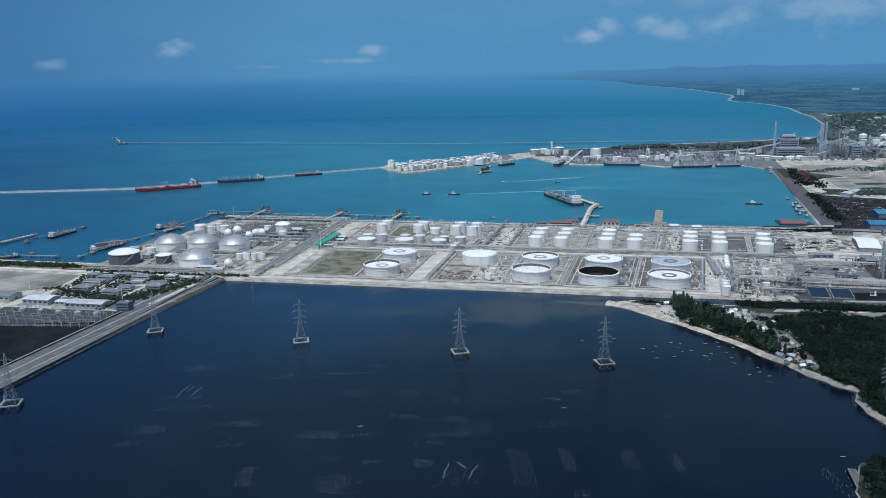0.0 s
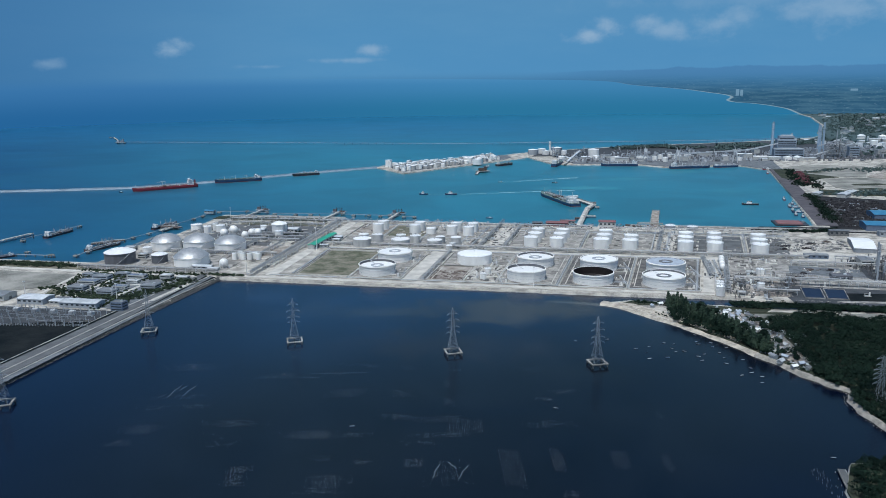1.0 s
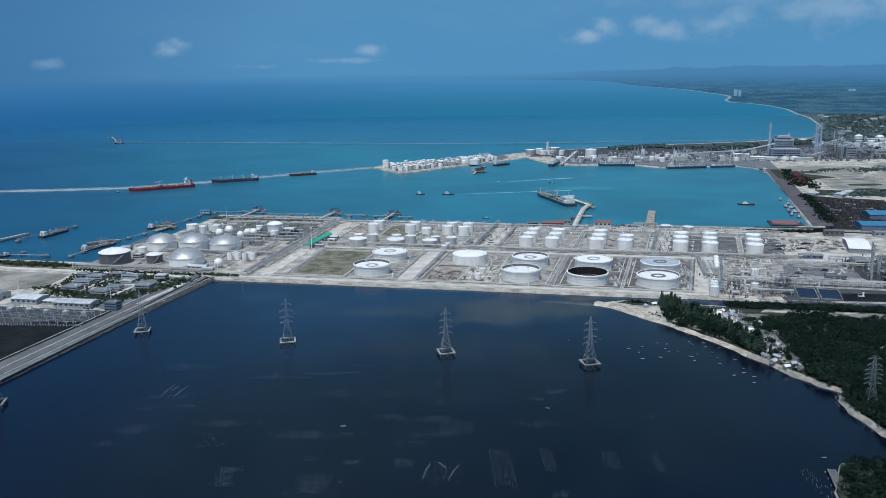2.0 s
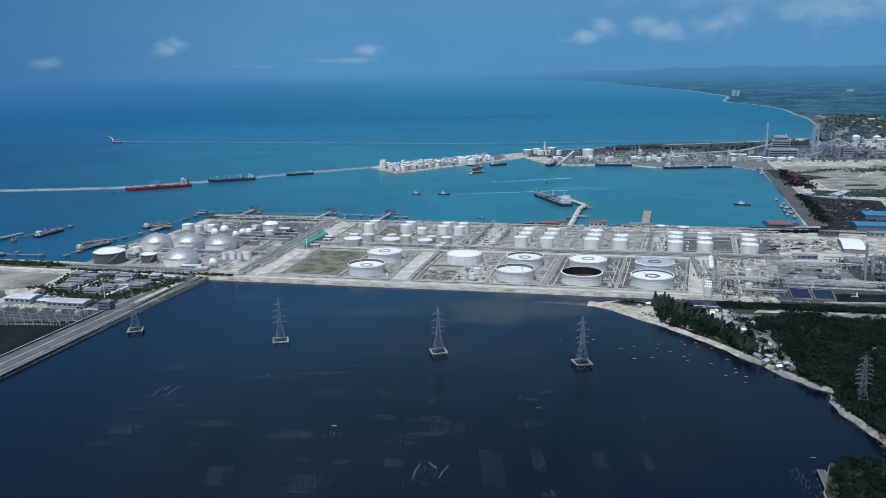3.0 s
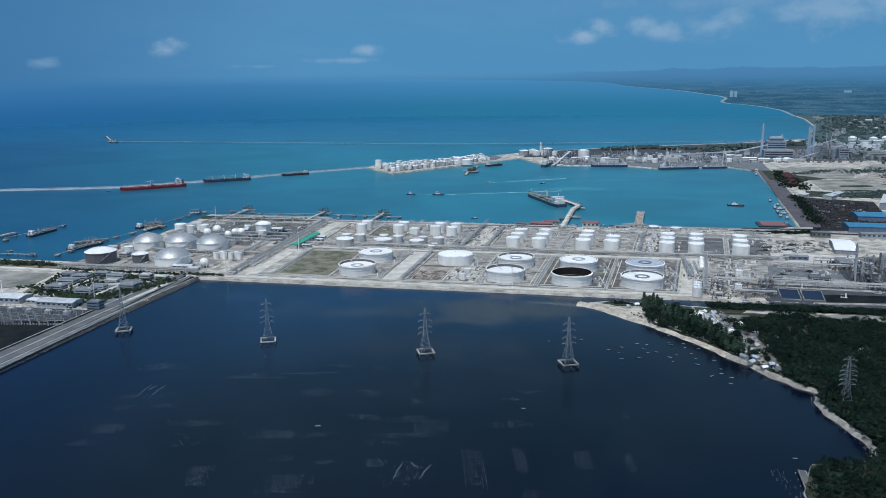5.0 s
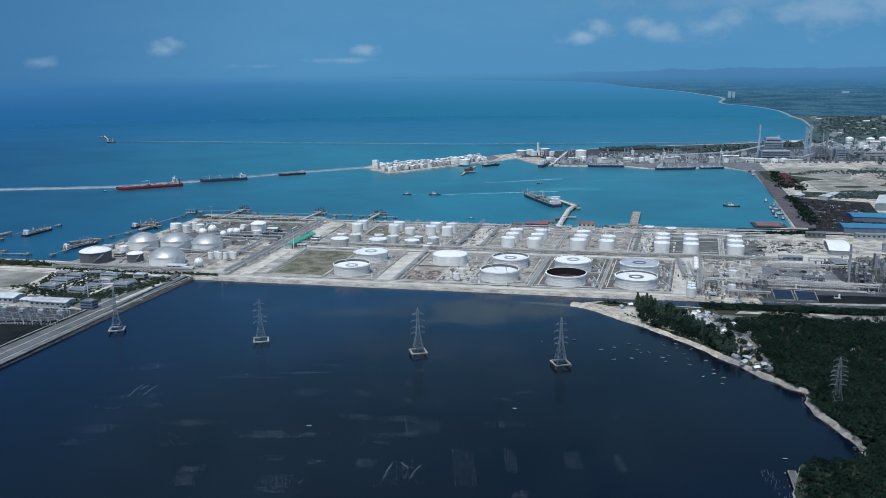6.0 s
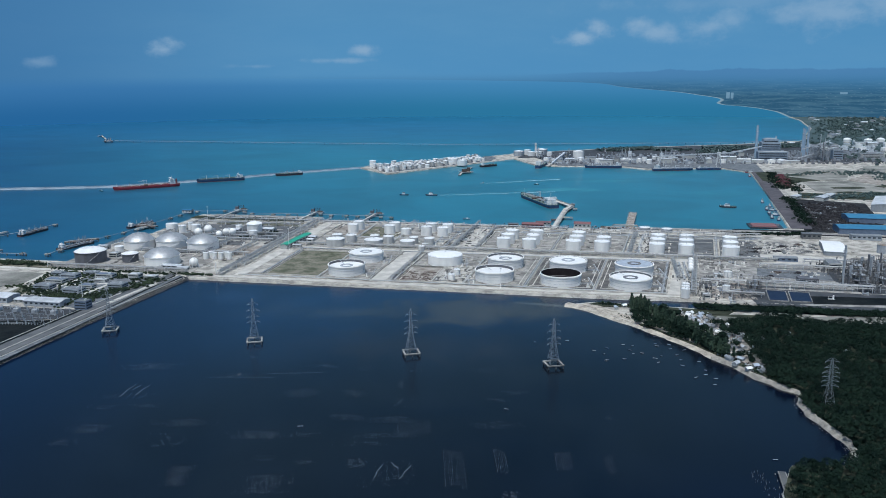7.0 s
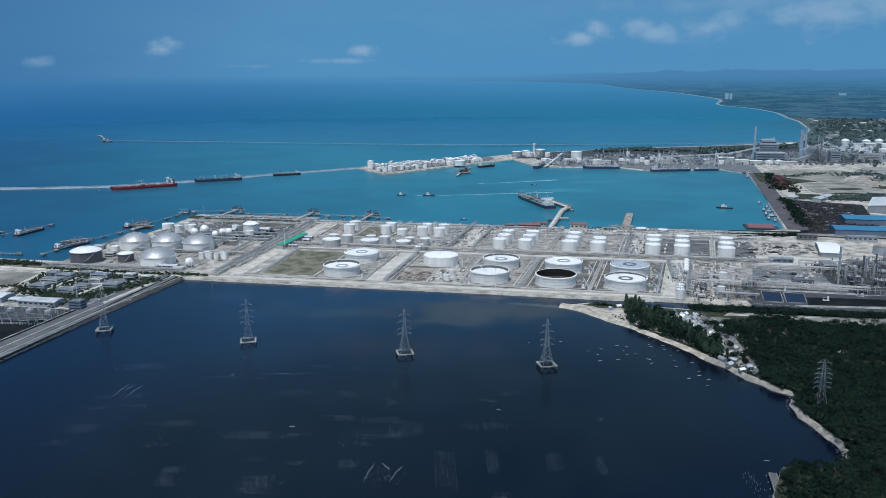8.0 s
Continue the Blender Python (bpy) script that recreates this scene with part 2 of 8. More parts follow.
PYLON = surface("weathered pylon steel", (0.28, 0.31, 0.34), (0.2, 0.225, 0.25), 0.5, 0.65)
NAVYHULL = surface("navy hull paint", (0.018, 0.055, 0.13), (0.03, 0.055, 0.1), 0.15, 0.5)
# road and paving greys carry a blue haze tint
ROADTAR = surface("dark road asphalt", (0.04, 0.045, 0.053), (0.068, 0.073, 0.08), 0.06, 0.9, fine=1.0, spec=0.2)
PAVING = surface("office paving", (0.175, 0.19, 0.205), (0.09, 0.098, 0.108), 0.12, 0.9, fine=0.8, spec=0.2)
NEARBLACK = surface("near-black scrub ground", (0.004, 0.007, 0.009), (0.017, 0.02, 0.021), 0.04, 0.95, fine=0.5, amount=0.4, spec=0.1)
# far cladding: haze is put into the grey as blue
HAZEWALL = surface("grey cladding tinted for haze", (0.27, 0.32, 0.38), (0.2, 0.24, 0.29), 0.1, 0.6)
# breakwater and trestle concrete, its grey blued to paint haze
HAZEMOLE = surface("mole concrete tinted for haze", (0.26, 0.33, 0.39), (0.18, 0.23, 0.28), 0.05, 0.85)
GARDEN = clumps("garden shrubs", (0.014, 0.024, 0.017), (0.05, 0.07, 0.042))
QUAYTAR = surface("stained quay paving", (0.11, 0.1, 0.11), (0.065, 0.063, 0.072), 0.05, 0.9, fine=0.6, spec=0.2)
# far chimneys: concrete paled and blued for haze
HAZETOWER = surface("chimney concrete tinted for haze", (0.34, 0.44, 0.54), (0.28, 0.37, 0.46), 0.1, 0.8)
BARK = surface("bark", (0.09, 0.07, 0.055), (0.06, 0.05, 0.04), 2.0, 0.9)
# greens kept near black: cloud shade over the wood is in the colour
LEAF = clumps("broad leaves darkened for shade", (0.004, 0.0105, 0.008), (0.0135, 0.027, 0.018))
# far foliage paled and blued to stand in for haze
HAZELEAF = clumps("far leaves tinted for haze", (0.055, 0.088, 0.088), (0.085, 0.12, 0.115))
WETSAND = surface("damp beach sand", (0.5, 0.45, 0.375), (0.24, 0.215, 0.18), 0.16, 0.85, fine=1.1, bump=0.1, amount=0.45)
NEEDLE = clumps("casuarina needles", (0.018, 0.036, 0.027), (0.055, 0.082, 0.056))


# ---- mesh building ----
class Geo:
    """Collects vertices and faces of one mesh."""

    def __init__(self):
        self.v, self.f, self.s = [], [], []

    def add(self, verts, faces, smooth=False):
        n = len(self.v)
        self.v += [tuple(p) for p in verts]
        self.f += [tuple(n + i for i in f) for f in faces]
        self.s += [smooth] * len(faces)
        return self

    def box(self, x, y, z, sx, sy, sz, turn=0.0, taper=1.0):
        """A box that stands on z."""
        c, s = math.cos(turn), math.sin(turn)
        pts = []
        for k, top in ((1.0, 0), (taper, 1)):
            for a, b in ((-1, -1), (1, -1), (1, 1), (-1, 1)):
                px, py = a * sx / 2 * k, b * sy / 2 * k
                pts.append((x + px * c - py * s, y + px * s + py * c, z + top * sz))
        return self.add(pts, [(3, 2, 1, 0), (4, 5, 6, 7), (0, 1, 5, 4), (1, 2, 6, 5), (2, 3, 7, 6), (3, 0, 4, 7)])

    def tube(self, x, y, z0, z1, r0, r1=None, n=24, caps=(True, True)):
        r1 = r0 if r1 is None else r1
        ring = [(math.cos(2 * math.pi * i / n), math.sin(2 * math.pi * i / n)) for i in range(n)]
        low = [(x + r0 * a, y + r0 * b, z0) for a, b in ring]
        high = [(x + r1 * a, y + r1 * b, z1) for a, b in ring]
        self.add(low + high, [(i, (i + 1) % n, n + (i + 1) % n, n + i) for i in range(n)], True)
        if caps[0]:
            self.add(low, [tuple(range(n))[::-1]])
        if caps[1]:
            self.add(high, [tuple(range(n))])
        return self

    def lathe(self, x, y, profile, n=48, smooth=True):
        """Turns a profile of (radius, height) pairs round the upright axis."""
        runs, run = [], [profile[0]]
        for p, q in zip(profile, profile[1:]):   # sharp corners of the profile stay sharp
            if len(run) > 1:
                turn = math.atan2(q[1] - p[1], q[0] - p[0]) - math.atan2(p[1] - run[-2][1], p[0] - run[-2][0])
                if abs(math.atan2(math.sin(turn), math.cos(turn))) > 0.6:
                    runs.append(run)
                    run = [p]
            run.append(q)
        for run in runs + [run]:
            pts = [(x + r * math.cos(2 * math.pi * i / n), y + r * math.sin(2 * math.pi * i / n), z) for r, z in run for i in range(n)]
            self.add(pts, [(k * n + i, k * n + (i + 1) % n, (k + 1) * n + (i + 1) % n, (k + 1) * n + i) for k in range(len(run) - 1) for i in range(n)], smooth)
        return self

    def beam(self, p, q, w, h=None):
        """A square bar between two points."""
        p, q, h = Vector(p), Vector(q), h or w
        way = (q - p).normalized()
        side = way.cross(Vector((0, 0, 1))) if abs(way.z) < 0.95 else Vector((1, 0, 0))
        side.normalize()
        up = side.cross(way)
        pts = [e + a * side * w / 2 + b * up * h / 2 for e in (p, q) for a, b in ((-1, -1), (1, -1), (1, 1), (-1, 1))]
        return self.add(pts, [(0, 1, 2, 3), (7, 6, 5, 4), (0, 4, 5, 1), (1, 5, 6, 2), (2, 6, 7, 3), (3, 7, 4, 0)])

    def rod(self, p, q, r, n=8):
        """A round bar between two points."""
        p, q = Vector(p), Vector(q)
        way = (q - p).normalized()
        side = way.orthogonal().normalized()
        up = way.cross(side)
        pts = [e + r * (math.cos(2 * math.pi * i / n) * side + math.sin(2 * math.pi * i / n) * up) for e in (p, q) for i in range(n)]
        self.add(pts, [(i, (i + 1) % n, n + (i + 1) % n, n + i) for i in range(n)], True)
        return self.add(pts, [tuple(range(n))[::-1], tuple(range(n, 2 * n))])

    def slab(self, outline, z0, z1, flare=0.0):
        """A flat-topped slab over an outline of (x, y); its sides widen by flare towards the foot."""
        from_above = [Vector((x, y, 0)) for x, y in outline]
        area = sum(a.x * b.y - b.x * a.y for a, b in zip(from_above, from_above[1:] + from_above[:1]))
        if area < 0:
            from_above.reverse()
        n = len(from_above)
        tris = fill_outline([from_above])
        top = [(p.x, p.y, z1) for p in from_above]
        self.add(top, [t if facing_up(from_above, t) else t[::-1] for t in tris])
        foot = []
        for i, p in enumerate(from_above):
            a, b = (p - from_above[i - 1]).normalized(), (from_above[(i + 1) % n] - p).normalized()
            out = Vector((a.y + b.y, -a.x - b.x, 0))
            out = out.normalized() if out.length > 1e-6 else Vector((a.y, -a.x, 0))
            foot.append((p.x + out.x * flare, p.y + out.y * flare, z0))
        self.add(foot + top, [(i, (i + 1) % n, n + (i + 1) % n, n + i) for i in range(n)])
        return self

    def mesh(self, name):
        data = bpy.data.meshes.new(name)
        data.from_pydata(self.v, [], self.f)
        data.polygons.foreach_set("use_smooth", self.s)
        data.update()
        return data


def fill_outline(loops):
    from mathutils.geometry import tessellate_polygon
    return [tuple(t) for t in tessellate_polygon(loops)]


def facing_up(pts, t):
    a, b, c = (pts[i] for i in t)
    return (b.x - a.x) * (c.y - a.y) - (b.y - a.y) * (c.x - a.x) > 0


# the plan's northing is a chart's: metres north of the camera's line are NORTH * y + SHIFT
NORTH, SHIFT = 1.130, 14.7
CHART = Matrix.Translation((0, SHIFT, 0)) @ Matrix.Diagonal((1, NORTH, 1, 1))


def north(y):
    return NORTH * y + SHIFT


def spot(x, y, z, rx=0, ry=0, rz=0):
    """pose() at a place of the plan."""
    return pose(x, north(y), z, rx, ry, rz)


def reach(p, q):
    """Length and turn of a line of the plan, for a thing that runs along its own +y."""
    dx, dy = q[0] - p[0], NORTH * (q[1] - p[1])
    return math.hypot(dx, dy), math.degrees(math.atan2(dy, dx)) - 90


def footprint(w, d, turn):
    """Width and depth in metres of a building drawn on the plan."""
    c, s = math.cos(radians(turn)), math.sin(radians(turn))
    return w * math.hypot(c, NORTH * s), d * math.hypot(s, NORTH * c)


def part(name, geo, material, parent=None, label=""):
    """One mesh object, under a thing or a part of it, or drawn straight on the plan."""
    ob = new(name, geo.mesh(name) if isinstance(geo, Geo) else geo)
    if not ob.data.materials:
        ob.data.materials.append(material)
    ob.parent = parent
    if parent is None:
        ob.matrix_basis = CHART
    return tagged(ob, label)


def thing(name, label, category, x=0.0, y=0.0, z=0.0, turn=0.0, group="", kind=""):
    """An Empty at the thing's base, which holds its parts."""
    ob = new(name)
    ob.matrix_basis = spot(x, y, z, 0, 0, turn) if x or y else CHART @ Matrix.Translation((0, 0, z))   # parts of a long thing are drawn on the plan
    ob.empty_display_size = 1
    return tagged(ob, label, category, group, kind)


def whole(name, geo, material, label, category, x=0.0, y=0.0, z=0.0, turn=0.0, group="", kind=""):
    """A thing that is one mesh."""
    ob = part(name, geo, material)
    if x or y:
        ob.matrix_basis = spot(x, y, z, 0, 0, turn)
    return tagged(ob, label, category, group, kind)


def structure(name, geo, material, label, category="ground"):
    return tagged(part(name, geo, material), label, category, "", "structure")


# the terminal's own grid: u along the shore, v inland from it
GRID = radians(-10.6)
GRIDTURN = math.degrees(math.atan(NORTH * math.tan(GRID)))
YARD = 3.0


def site(u, v):
    u = u + (v - 20) * max(0.0, min(0.0003 * u, 0.17))
    return -273 + u * math.cos(GRID) - v * math.sin(GRID), 820 + u * math.sin(GRID) + v * math.cos(GRID)


LAID = []


def plot(name, corners, material, label, lift=0.06, base=YARD):
    LAID.append(name)
    lift += 0.004 * len(LAID)
    return structure(name, Geo().slab(corners, base - 0.3, base + lift), material, label)


def block(u0, v0, u1, v1):
    return [site(u0, v0), site(u1, v0), site(u1, v1), site(u0, v1)]


# ---- the setting: sea, bay, land, distance ----
EYE = (24.0, 0.0, 241.5)
FAR = 4850.0


def arc(r, a0, a1, n):
    return [(EYE[0] + r * math.sin(a0 + (a1 - a0) * i / n), EYE[1] + r * math.cos(a0 + (a1 - a0) * i / n)) for i in range(n + 1)]


structure("sea", Geo().add([(x, y, 0) for x, y in arc(FAR + 40, 0, 2 * math.pi * 71 / 72, 71)], [tuple(range(72))[::-1]]), SEA,
          "turquoise and deep blue sea with light ripples", "water")
BAY_EDGE = [(-352, 540), (-270, 824), (-219, 816), (50, 768), (245, 728), (330, 716), (450, 690), (420, 640), (340, 560), (340, 300), (420, -1500), (-760, -1500), (-560, -200), (-420, 300)]
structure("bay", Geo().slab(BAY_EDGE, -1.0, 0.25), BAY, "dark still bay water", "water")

# mainland: the terminal, the harbour's east side and the country behind
BEACH = [(295, 388), (304, 402), (308, 415), (306, 430), (303, 455), (305, 474), (314, 488), (303, 501), (289, 529), (275, 560), (264, 583), (248, 610), (230, 638), (211, 661), (197, 682), (184, 695), (172, 703)]


def inland(line, d):
    """A line of the plan moved d metres to its right-hand side."""
    out = []
    for i, (x, y) in enumerate(line):
        (ax, ay), (bx, by) = line[max(i - 1, 0)], line[min(i + 1, len(line) - 1)]
        k = math.hypot(bx - ax, by - ay)
        out.append((x + d * (by - ay) / k, y - d * (bx - ax) / k))
    return out


def between(line, step):
    """The line with points added every step metres or so."""
    out = []
    for (ax, ay), (bx, by) in zip(line, line[1:]):
        n = max(1, round(math.hypot(bx - ax, by - ay) / step))
        out += [(ax + (bx - ax) * i / n, ay + (by - ay) * i / n) for i in range(n)]
    return out + [line[-1]]


QUAY = [(-3400, 1484), (-586, 928), (-449, 901), (-446, 1003), (-416, 1073), (-386, 1230), (-212, 1178), (-55, 1150), (74, 1118), (252, 1082), (401, 1062), (505, 1046)]
EASTQUAY = [(590, 1068), (700, 1381), (808, 1708), (769, 1798), (574, 1785), (520, 1846), (355, 1864), (300, 1900), (256, 2050)]
SPIT = [(256, 2050), (183, 1985), (-92, 1742), (-172, 1866), (-150, 1925), (157, 2090), (300, 2200)]
COAST = [(300, 2200), (640, 2330), (1040, 2410), (1340, 2520), (1430, 2640), (1454, 2714), (1664, 3073), (1903, 3641), (2080, 4250), (2180, 4553), (2240, 4800)]
FRONT = [(450, 680), (415, 689), (372, 698), (318, 715), (288, 720), (245, 724), (175, 737), (50, 763), (-83, 787), (-219, 812), (-271, 821), (-316, 679), (-352, 548), (-420, 300), (-560, -200), (-760, -1500)]
MAIN = (QUAY + EASTQUAY + SPIT[1:] + COAST[1:] + [(4400, 4800), (4800, 500), (4800, -1500), (430, -1500), (300, 0), (228, 300), (240, 358), (258, 386)] + inland(BEACH, 5)
        + [(184, 706), (206, 711), (238, 704), (292, 690), (345, 678), (425, 663)] + FRONT + [(-3400, -1500)])
structure("ground", Geo().slab(MAIN, -3, YARD - 0.25, 3.0), GROUND, "pale dusty yard ground of the port")


def strand(name, edge, material, label, slope):
    beach = Geo()
    line = between(edge, 6)
    rows = [[(x + noise.noise(Vector((x, y, 3.0)) * 0.06) * 3.0 + noise.noise(Vector((x, y, 7.0)) * 0.2) * 2.0, y, z) for x, y in inland(line, d)] for d, z in slope]
    k = len(line)
    beach.add([p for row in rows for p in row], [(r * k + i, r * k + i + 1, (r + 1) * k + i + 1, (r + 1) * k + i) for r in range(4) for i in range(k - 1)], True)
    beach.f = [f[::-1] for f in beach.f]
    structure(name, beach, material, label)


# the south strand is painted darker for the shade on it
strand("beach_south", BEACH[:10], SHADESHORE, "narrow sand shore under the wood, darkened for shade", ((-1.5, -0.6), (0, 0.3), (1.4, 1.2), (2.8, 2.6), (5.2, 2.98)))
strand("beach_north", BEACH[9:], WETSAND, "narrow pale sand beach in front of the village", ((-3, -0.6), (0, 0.3), (2, 1.2), (5, 2.6), (9, 2.98)))
coast = Geo()
line = between(COAST[3:], 40)
for (x, y), (a, b), (c, d), (e, f) in zip(inland(line, -3), inland(line, 4), inland(line, -3)[1:], inland(line, 4)[1:]):
    coast.add([(x, y, -0.4), (c, d, -0.4), (e, f, 3.0), (a, b, 3.0)], [(0, 1, 2, 3)])
structure("coast_beach", coast, SAND, "long pale beach along the far coast")

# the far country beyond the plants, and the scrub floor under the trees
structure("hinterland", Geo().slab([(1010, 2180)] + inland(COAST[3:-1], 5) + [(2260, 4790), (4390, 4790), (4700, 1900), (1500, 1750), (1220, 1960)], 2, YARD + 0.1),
          HAZELAND, "wide green country with fields and scattered roofs")
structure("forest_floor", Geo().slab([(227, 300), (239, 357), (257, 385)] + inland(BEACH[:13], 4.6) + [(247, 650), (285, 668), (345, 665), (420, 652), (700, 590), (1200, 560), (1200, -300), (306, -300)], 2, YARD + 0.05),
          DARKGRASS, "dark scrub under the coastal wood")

structure("sandbar", Geo().slab([(182, 697), (184, 705), (166, 711), (140, 717), (112, 721), (128, 714), (150, 708), (166, 702)], -0.5, 0.28), SHALLOW, "faint silty shallows off the sand point", "water")


# the hazy distance behind everything: far sea, far coast, hills and sky with fair-weather cloud
def backdrop_material():
    m = bpy.data.materials.new("hazy distance")
    m.use_nodes = True
    t = m.node_tree
    t.nodes.remove(t.nodes["Principled BSDF"])
    glow = t.nodes.new("ShaderNodeEmission")
    wire(t, glow.outputs[0], t.nodes["Material Output"].inputs[0])
    place = t.nodes.new("ShaderNodeUVMap").outputs[0]
    split = t.nodes.new("ShaderNodeSeparateXYZ")
    wire(t, place, split.inputs[0])
    az, el = split.outputs[0], split.outputs[1]

    def calc(op, a, b, c=None, clamp=False):
        n = t.nodes.new("ShaderNodeMath")
        n.operation, n.use_clamp = op, clamp
        for slot, value in zip(n.inputs, (a, b, c)):
            if value is None:
                continue
            if isinstance(value, (int, float)):
                slot.default_value = value
            else:
                wire(t, value, slot)
        return n.outputs[0]

    def ease(value, a, b):
        n = t.nodes.new("ShaderNodeMapRange")
        n.interpolation_type = "SMOOTHSTEP"
        wire(t, value, n.inputs[0])
        n.inputs[1].default_value, n.inputs[2].default_value = a, b
        return n.outputs[0]

    def mix(k, a, b):
        n = t.nodes.new("ShaderNodeMixRGB")
        wire(t, k, n.inputs[0])
        for slot, value in ((n.inputs[1], a), (n.inputs[2], b)):
            if isinstance(value, tuple):
                slot.default_value = (*value, 1)
            else:
                wire(t, value, slot)
        return n.outputs[0]

    def blotch(scale, stretch, detail=6.0):
        mp, n = t.nodes.new("ShaderNodeMapping"), node(t, "ShaderNodeTexNoise", Scale=scale, Detail=detail, Roughness=0.6)
        mp.inputs["Scale"].default_value = (1, stretch, 1)
        wire(t, place, mp.inputs[0])
        wire(t, mp.outputs[0], n.inputs["Vector"])
        return n.outputs[0]

    # sky: paler towards the horizon, broad soft unevenness
    air = mix(ease(el, 0.0, 0.3), SKY_LOW, SKY_HIGH)
    air = mix(calc("MULTIPLY", ease(blotch(3.0, 4.0), 0.35, 0.75), 0.35), air, SKY_PALE)
    air = mix(calc("MULTIPLY", ease(az, -0.1, -0.65), 0.72), air, SKY_WEST)
    # clouds: soft patches with torn edges, low in the sky
    ragged = calc("SUBTRACT", blotch(24.0, 1.3, 9.0), 0.5)
    puffs = None
    for a, e, wide, high, thick in CLOUDS:
        x, y = calc("DIVIDE", calc("SUBTRACT", az, a), wide), calc("DIVIDE", calc("SUBTRACT", el, e), high)
        r = calc("SQRT", calc("ADD", calc("MULTIPLY", x, x), calc("MULTIPLY", y, y)), 0.0)
        r = calc("MULTIPLY_ADD", ragged, 3.4, r)
        k = calc("MULTIPLY", ease(r, 1.35, -0.3), thick)
        puffs = k if puffs is None else calc("MAXIMUM", puffs, k)
    air = mix(puffs, air, CLOUD_TONE)
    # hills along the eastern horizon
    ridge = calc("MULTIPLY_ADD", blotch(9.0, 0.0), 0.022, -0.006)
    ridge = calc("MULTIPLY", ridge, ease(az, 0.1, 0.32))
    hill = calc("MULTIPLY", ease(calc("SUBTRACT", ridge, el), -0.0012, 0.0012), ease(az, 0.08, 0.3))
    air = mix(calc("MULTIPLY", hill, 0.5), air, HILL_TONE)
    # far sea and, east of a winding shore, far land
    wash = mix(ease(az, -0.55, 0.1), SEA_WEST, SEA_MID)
    # painted haze: sea, then land, blends to sky tones near the horizon
    wash = mix(ease(el, -0.05, -0.002), wash, mix(ease(az, -0.5, 0.1), SEA_HAZE_WEST, SEA_HAZE))
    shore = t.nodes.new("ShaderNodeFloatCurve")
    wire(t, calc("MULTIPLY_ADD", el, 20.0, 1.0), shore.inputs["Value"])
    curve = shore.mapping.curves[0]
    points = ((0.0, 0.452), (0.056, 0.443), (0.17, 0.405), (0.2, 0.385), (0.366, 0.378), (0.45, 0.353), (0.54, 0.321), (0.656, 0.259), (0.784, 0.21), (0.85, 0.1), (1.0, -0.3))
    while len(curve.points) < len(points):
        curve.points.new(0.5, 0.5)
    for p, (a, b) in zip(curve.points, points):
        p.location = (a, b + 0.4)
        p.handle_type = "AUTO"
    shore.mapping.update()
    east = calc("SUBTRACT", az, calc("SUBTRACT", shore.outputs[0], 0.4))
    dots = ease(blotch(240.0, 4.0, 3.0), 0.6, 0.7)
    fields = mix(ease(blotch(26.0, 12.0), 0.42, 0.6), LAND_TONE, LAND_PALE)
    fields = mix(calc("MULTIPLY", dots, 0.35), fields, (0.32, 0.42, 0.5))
    fields = mix(ease(el, -0.035, 0.002), fields, LAND_HAZE)
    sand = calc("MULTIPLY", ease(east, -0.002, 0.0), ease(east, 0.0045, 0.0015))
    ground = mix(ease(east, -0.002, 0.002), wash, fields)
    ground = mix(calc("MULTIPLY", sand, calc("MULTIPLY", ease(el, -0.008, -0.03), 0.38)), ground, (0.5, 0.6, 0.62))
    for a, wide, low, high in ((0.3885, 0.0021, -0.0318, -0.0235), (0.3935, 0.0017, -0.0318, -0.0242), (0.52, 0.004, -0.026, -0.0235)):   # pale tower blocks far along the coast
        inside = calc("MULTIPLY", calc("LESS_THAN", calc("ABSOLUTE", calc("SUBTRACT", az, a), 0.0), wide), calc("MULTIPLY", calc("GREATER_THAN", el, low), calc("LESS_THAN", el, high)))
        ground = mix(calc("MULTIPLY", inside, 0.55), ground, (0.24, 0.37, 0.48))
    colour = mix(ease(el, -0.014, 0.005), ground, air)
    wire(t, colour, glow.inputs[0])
    return m


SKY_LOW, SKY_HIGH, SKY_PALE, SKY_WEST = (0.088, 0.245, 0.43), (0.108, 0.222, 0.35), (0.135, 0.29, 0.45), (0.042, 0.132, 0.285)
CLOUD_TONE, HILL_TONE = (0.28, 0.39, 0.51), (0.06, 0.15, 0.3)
SEA_WEST, SEA_MID, SEA_HAZE_WEST, SEA_HAZE = (0.025, 0.118, 0.275), (0.031, 0.162, 0.288), (0.05, 0.165, 0.345), (0.066, 0.218, 0.4)
LAND_TONE, LAND_PALE, LAND_HAZE = (0.03, 0.09, 0.155), (0.056, 0.13, 0.195), (0.064, 0.185, 0.335)
CLOUDS = ((-0.362, 0.036, 0.019, 0.009, 0.8), (-0.35, 0.044, 0.012, 0.012, 0.8), (-0.505, 0.021, 0.017, 0.006, 0.4), (-0.1, 0.036, 0.022, 0.008, 0.7), (-0.14, 0.022, 0.05, 0.004, 0.5), (-0.25, 0.015, 0.03, 0.003, 0.3),
          (0.2, 0.05, 0.032, 0.009, 0.85), (0.222, 0.06, 0.02, 0.015, 0.85), (0.275, 0.064, 0.022, 0.014, 0.7), (0.3, 0.054, 0.03, 0.012, 0.65), (0.36, 0.056, 0.04, 0.017, 0.6), (0.385, 0.066, 0.025, 0.016, 0.5), (0.455, 0.066, 0.03, 0.012, 0.5), (0.5, 0.07, 0.07, 0.024, 0.6), (0.55, 0.085, 0.07, 0.03, 0.55), (0.42, 0.09, 0.2, 0.012, 0.25))
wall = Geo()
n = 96
